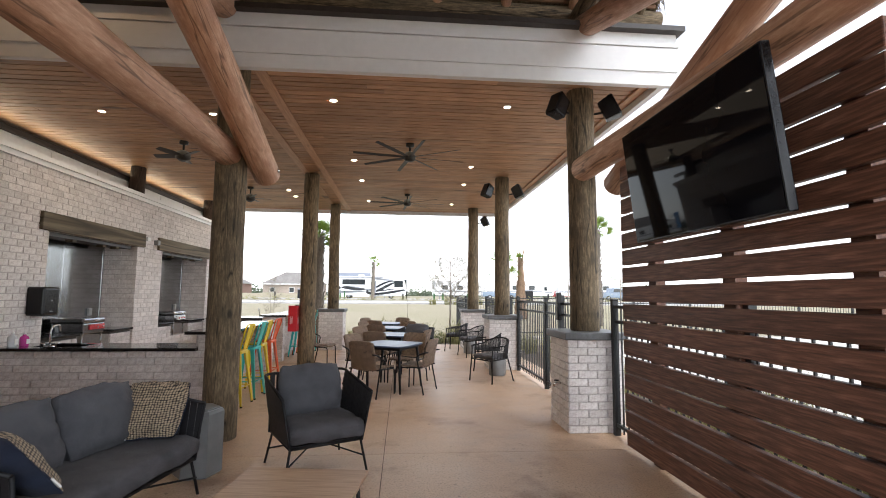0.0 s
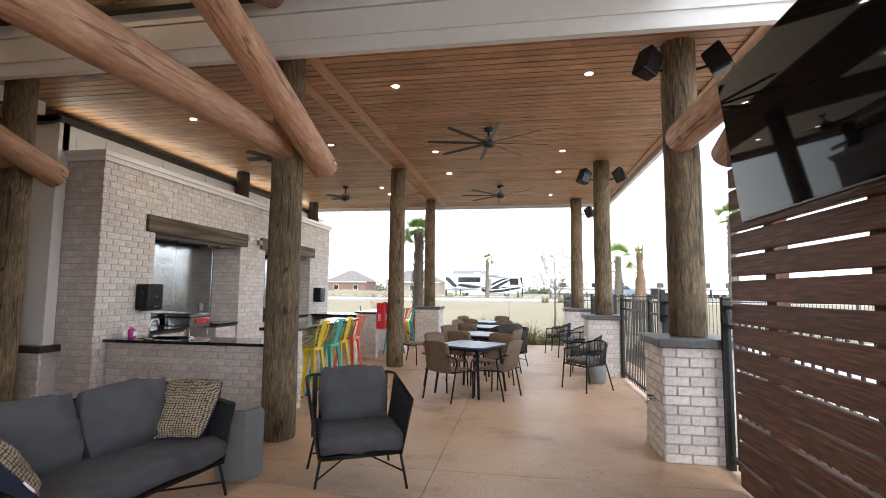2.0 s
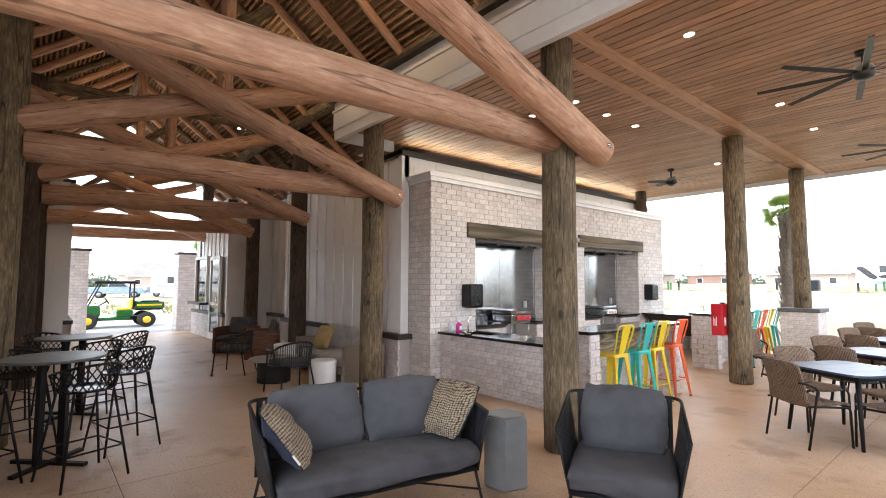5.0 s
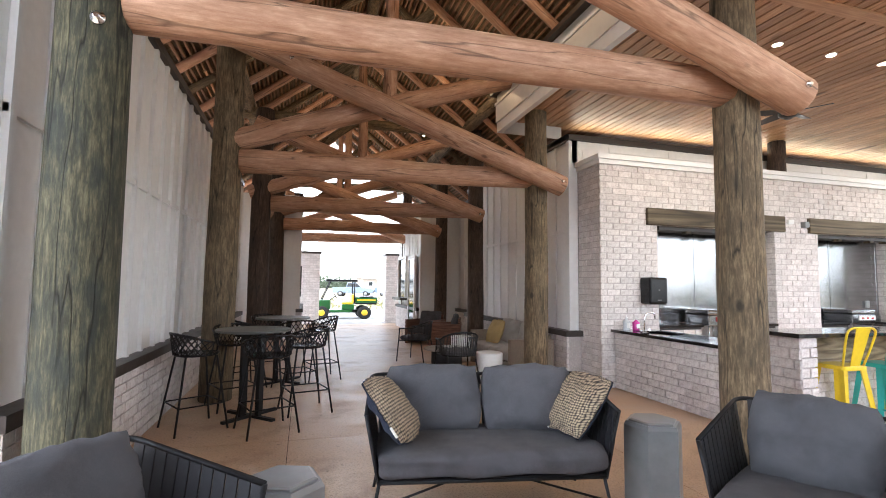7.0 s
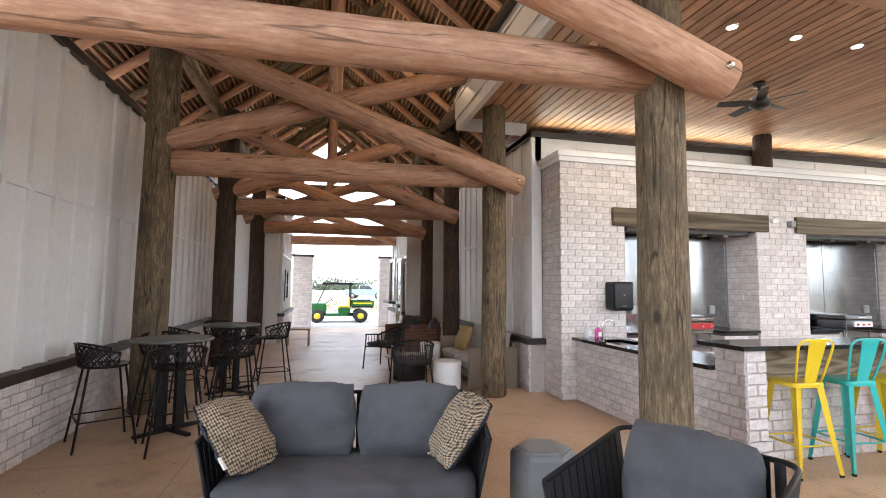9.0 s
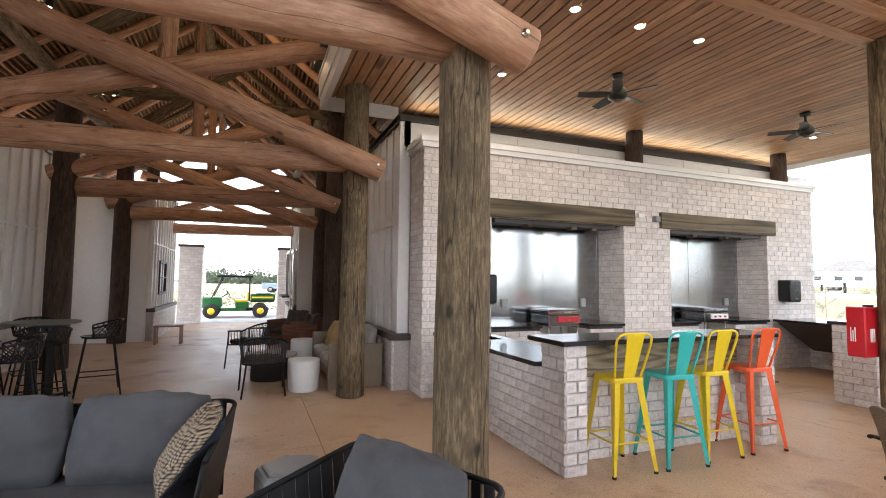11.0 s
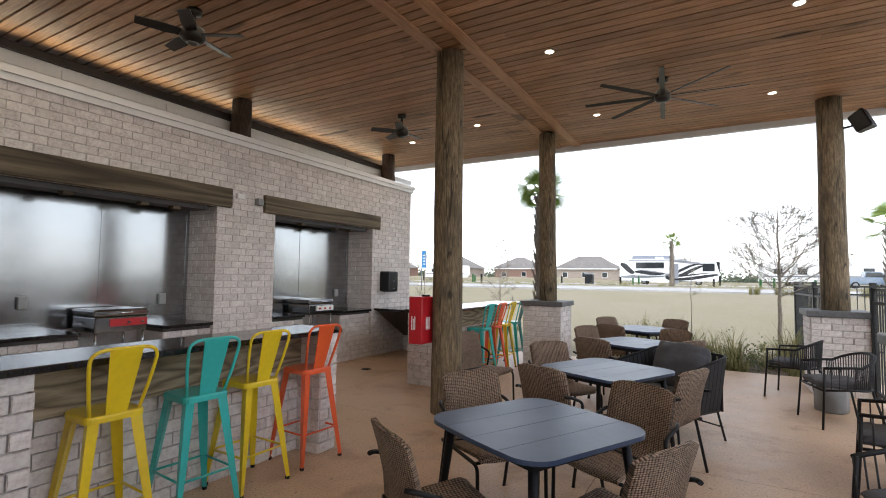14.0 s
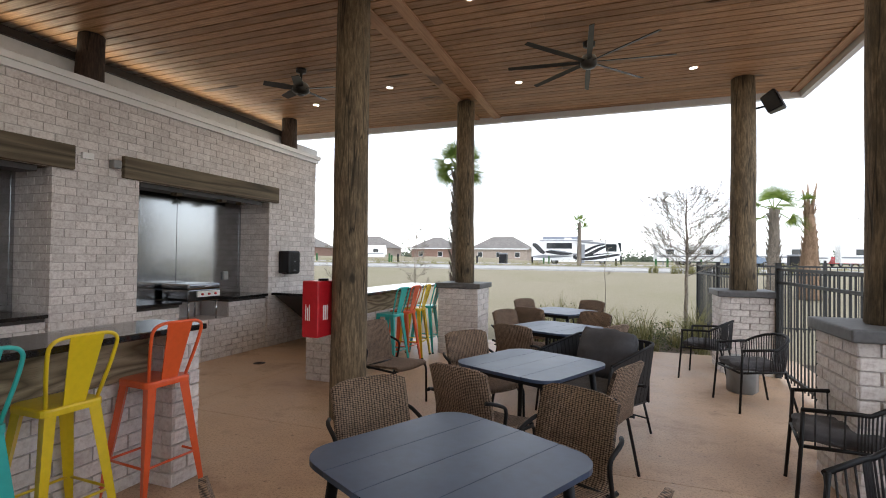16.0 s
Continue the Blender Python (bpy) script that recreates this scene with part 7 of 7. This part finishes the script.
        part("roof_unit", boxes((-1.5, -0.6, -0.5, 0.5, h1, h1 + 0.28)), M["rvwhite"], t)
        part("steps", boxes((length * 0.06, length * 0.11, yf - 0.6, yf - 0.02, 0.2, 0.6)), M["rvgrey"], t)
        part("entry_door", boxes((length * 0.05, length * 0.11, yf - 0.05, yf - 0.034, 0.85, 2.75)), M["rvgrey"], t)
    else:
        for cx in (-length * 0.3, 0.0, length * 0.28):
            part("window", boxes((cx - 0.5, cx + 0.5, yf - 0.03, yf - 0.002, 1.6, 2.3)), M["darkglass"], t)
        part("stripe", boxes((-length / 2 + 0.1, length / 2 - 0.4, yf - 0.015, yf - 0.002, 1.2, 1.4)), M["rvgrey"], t)
    for cx in ((-length * 0.24, length * 0.30) if fancy else (-length * 0.12, -length * 0.03)):
        wheel(cx, yf + 0.15, 0.38, 0.25, t)
        wheel(cx, -yf - 0.15, 0.38, 0.25, t)
    for cx in (-length * 0.4, length * 0.22):
        part("jack", boxes((cx - 0.06, cx + 0.06, yf + 0.1, yf + 0.22, 0.0, h0)), M["rvgrey"], t)


camper(-5.2, 76, 0, 12.0, "white motorhome with black and grey swoosh graphics", True)
for x, y, rz, ln in ((10, 84, 8, 9), (19, 80, 0, 10), (31, 78, -6, 10), (44, 70, 4, 9), (25, 92, 0, 9), (-48, 92, 20, 9), (-62, 66, 80, 9), (-66, 30, 80, 9), (-62, -6, 95, 9), (-58, 14, 90, 8)):
    camper(x, y, rz, ln, "white travel trailer parked on its pitch")


def car(x, y, rz, paint, label, pickup=False):
    t = thing("car", label, "car", "parked cars", at=pose(x, y, ground_z(y), 0, 0, rz))
    def slab(prof, w, mat, nm):
        bm = bmesh.new()
        a = [bm.verts.new((px, -w, pz)) for px, pz in prof]
        b = [bm.verts.new((px, w, pz)) for px, pz in prof]
        bm.faces.new(a[::-1])
        bm.faces.new(b)
        for i in range(len(prof)):
            j = (i + 1) % len(prof)
            bm.faces.new((a[i], a[j], b[j], b[i]))
        bmesh.ops.recalc_face_normals(bm, faces=bm.faces[:])
        bmesh.ops.bevel(bm, geom=bm.edges[:], offset=0.05, segments=2, affect="EDGES", profile=0.5)
        return part(nm, bm, M[mat], t)
    slab([(-2.6, 0.45), (2.5, 0.45), (2.6, 0.8), (2.4, 1.05), (1.2, 1.12), (-2.6, 1.15)], 0.95, paint, "body")
    if pickup:
        slab([(-0.9, 1.12), (1.2, 1.12), (0.5, 1.75), (-0.75, 1.78)], 0.82, paint, "cab")
        slab([(-0.8, 1.2), (0.98, 1.2), (0.42, 1.68), (-0.68, 1.70)], 0.835, "darkglass", "window")
    else:
        slab([(-2.4, 1.1), (1.2, 1.1), (0.5, 1.6), (-2.0, 1.65)], 0.82, paint, "cab")
        slab([(-2.2, 1.16), (1.0, 1.16), (0.42, 1.55), (-1.9, 1.58)], 0.835, "darkglass", "window")
    for cx in (-1.6, 1.6):
        for sy in (-0.85, 0.85):
            wheel(cx, sy, 0.36, 0.24, t)


for x, y, rz, c, pk, lab in ((36, 104, 20, "carred", False, "red car parked on the far pitches"), (29.5, 64, 10, "carblue", True, "blue-grey pickup parked on the far pitches"), (-62, 7.4, 75, "carblue", True, "blue-grey pickup parked beyond the drive"), (-64, 13, 80, "carblue", True, "grey-blue pickup parked beyond the drive"), (14.5, 70, 0, "carblue", True, "blue-grey pickup beside a camper")):
    car(x, y, rz, c, lab, pk)

# utility cart on the drive
t = thing("utility_cart", "green and yellow utility cart with a roof and cargo bed", "vehicle", at=pose(-20.5, 2.80, -0.02, 0, 0, -90) @ Matrix.Diagonal((0.95, 0.95, 0.88, 1)))
for cx in (-0.95, 0.95):
    for sy in (-0.55, 0.55):
        wheel(cx, sy, 0.32, 0.26, t, "jdyellow", 0.45)
# the cart's nose is at +x of its own
bm = bmesh.new()
bm_bevel_box(bm, 0.55, 1.35, -0.55, 0.55, 0.45, 0.95, 0.10, 3)
part("hood", bm, M["green"], t)
part("floor_pan", boxes((-0.4, 0.6, -0.6, 0.6, 0.34, 0.46)), M["green"], t)
bm = bmesh.new()
bm_bevel_box(bm, -0.5, 0.05, -0.58, 0.58, 0.46, 0.72, 0.04)
part("seat_base", bm, M["green"], t)
bm = bmesh.new()
bm_bevel_box(bm, -0.45, 0.05, -0.5, 0.5, 0.72, 0.82, 0.04)
part("seat", bm, M["jdyellow"], t)
bm = bmesh.new()
bm_bevel_box(bm, -0.52, -0.40, -0.5, 0.5, 0.80, 1.2, 0.04)
part("seat_back", bm, M["jdyellow"], t)
bm = bmesh.new()
bm_bevel_box(bm, -1.5, -0.55, -0.65, 0.65, 0.72, 0.80, 0.02)
part("bed_floor", bm, M["black"], t)
for sy in (-0.65, 0.62):
    part("bed_side", boxes((-1.5, -0.55, sy, sy + 0.03, 0.8, 1.06)), M["green"], t)
    part("bed_stripe", boxes((-1.45, -0.6, sy - 0.004 if sy < 0 else sy + 0.031, sy - 0.001 if sy < 0 else sy + 0.034, 0.90, 0.97)), M["jdyellow"], t)
part("tailgate", boxes((-1.53, -1.5, -0.65, 0.65, 0.8, 1.06)), M["black"], t)
part("chassis", boxes((-1.3, 1.2, -0.3, 0.3, 0.3, 0.45)), M["black"], t)
bm = bmesh.new()
bm_bevel_box(bm, -0.62, 0.78, -0.64, 0.64, 1.83, 1.94, 0.03)
part("canopy", bm, M["black"], t)
for sy in (-0.56, 0.56):
    tube_part("roll_bar", [(-0.5, sy, 0.75), (-0.5, sy, 1.88)], 0.03, M["black"], t)
    tube_part("roll_bar", [(0.95, sy, 0.92), (0.55, sy, 1.88)], 0.022, M["black"], t)
tube_part("steering_column", [(0.62, 0.25, 0.9), (0.35, 0.25, 1.1)], 0.02, M["black"], t)
bm = bmesh.new()
ringpts = [(0.34 + 0.07 * math.sin(radians(30 * k)) , 0.25 + 0.17 * math.cos(radians(30 * k)), 1.12 + 0.12 * math.sin(radians(30 * k))) for k in range(13)]
bm_tube(bm, ringpts, 0.014, 6)
part("steering_wheel", bm, M["black"], t)
bm = bmesh.new()
bm_bevel_box(bm, -1.4, -0.75, -0.4, 0.4, 0.82, 1.12, 0.05)
part("cargo", bm, M["blackplastic"], t)

# litter bins and posts out on the grounds
for x, y in ((-14.2, 70), (16.8, 62)):
    t = thing("litter_bin", "dark square litter bin beside the park road", "bin", "litter bins", at=pose(x, y, ground_z(y)))
    bm = bmesh.new()
    bm_bevel_box(bm, -0.5, 0.5, -0.5, 0.5, 0, 1.25, 0.05)
    part("body", bm, M["black"], t)
    bm = bmesh.new()
    bm_bevel_box(bm, -0.54, 0.54, -0.54, 0.54, 1.25, 1.42, 0.05)
    part("lid", bm, M["rvgrey"], t)
rp = random.Random(31)
for k in range(26):
    t = thing("site_post", "short dark hookup post on a camping pitch", "post", "hookup posts", at=pose(rp.uniform(-60, 34), rp.uniform(60, 74), ground_z(60)))
    part("post", boxes((-0.1, 0.1, -0.1, 0.1, 0, rp.uniform(0.8, 1.2))), M["green"] if k % 2 else M["black"], t)

# floor drain, banner and post bolt
t = thing("floor_drain", "small dark round drain cover set in the concrete floor", "drain", at=pose(-4.25, 11.12, 0))
bm = bmesh.new()
bm_lathe(bm, [(0.085, 0.0005), (0.085, 0.004), (0.07, 0.005)], 20)
part("rim", bm, M["darktrim"], t)
for k in range(5):
    part("grate_bar", boxes((-0.055, 0.055, -0.045 + k * 0.0225 - 0.005, -0.045 + k * 0.0225 + 0.005, 0.005, 0.0075)), M["black"], t)
M["bannerblue"] = plain("blue_banner", (0.03, 0.22, 0.50), 0.7, grain=0.08)
t = thing("banner_pole", "narrow blue banner with white marks on a thin pole", "banner", at=pose(-15.15, 30.0, ground_z(30.0)))
tube_part("pole", [(0, 0, 0), (0, 0, 2.5)], 0.03, M["rvgrey"], t)
part("banner", boxes((0.03, 0.33, -0.012, 0.012, 1.4, 2.45)), M["bannerblue"], t)
for k in range(4):
    part("mark", boxes((0.1, 0.26, -0.016, -0.0125, 1.6 + k * 0.18, 1.66 + k * 0.18)), M["whiteplastic"], t, "white mark")
t = thing("post_bolt", "galvanised bolt and washer in a timber post", "bolt", "post bolts", at=pose(-1.61, 0.03, 2.90))
bm = bmesh.new()
bm_lathe(bm, [(0.038, -0.012), (0.038, 0.004), (0.02, 0.006), (0.02, 0.024), (0.012, 0.028)], 12, pose(0, 0, 0, 0, 90, 0))
part("head", bm, M["chrome"], t)
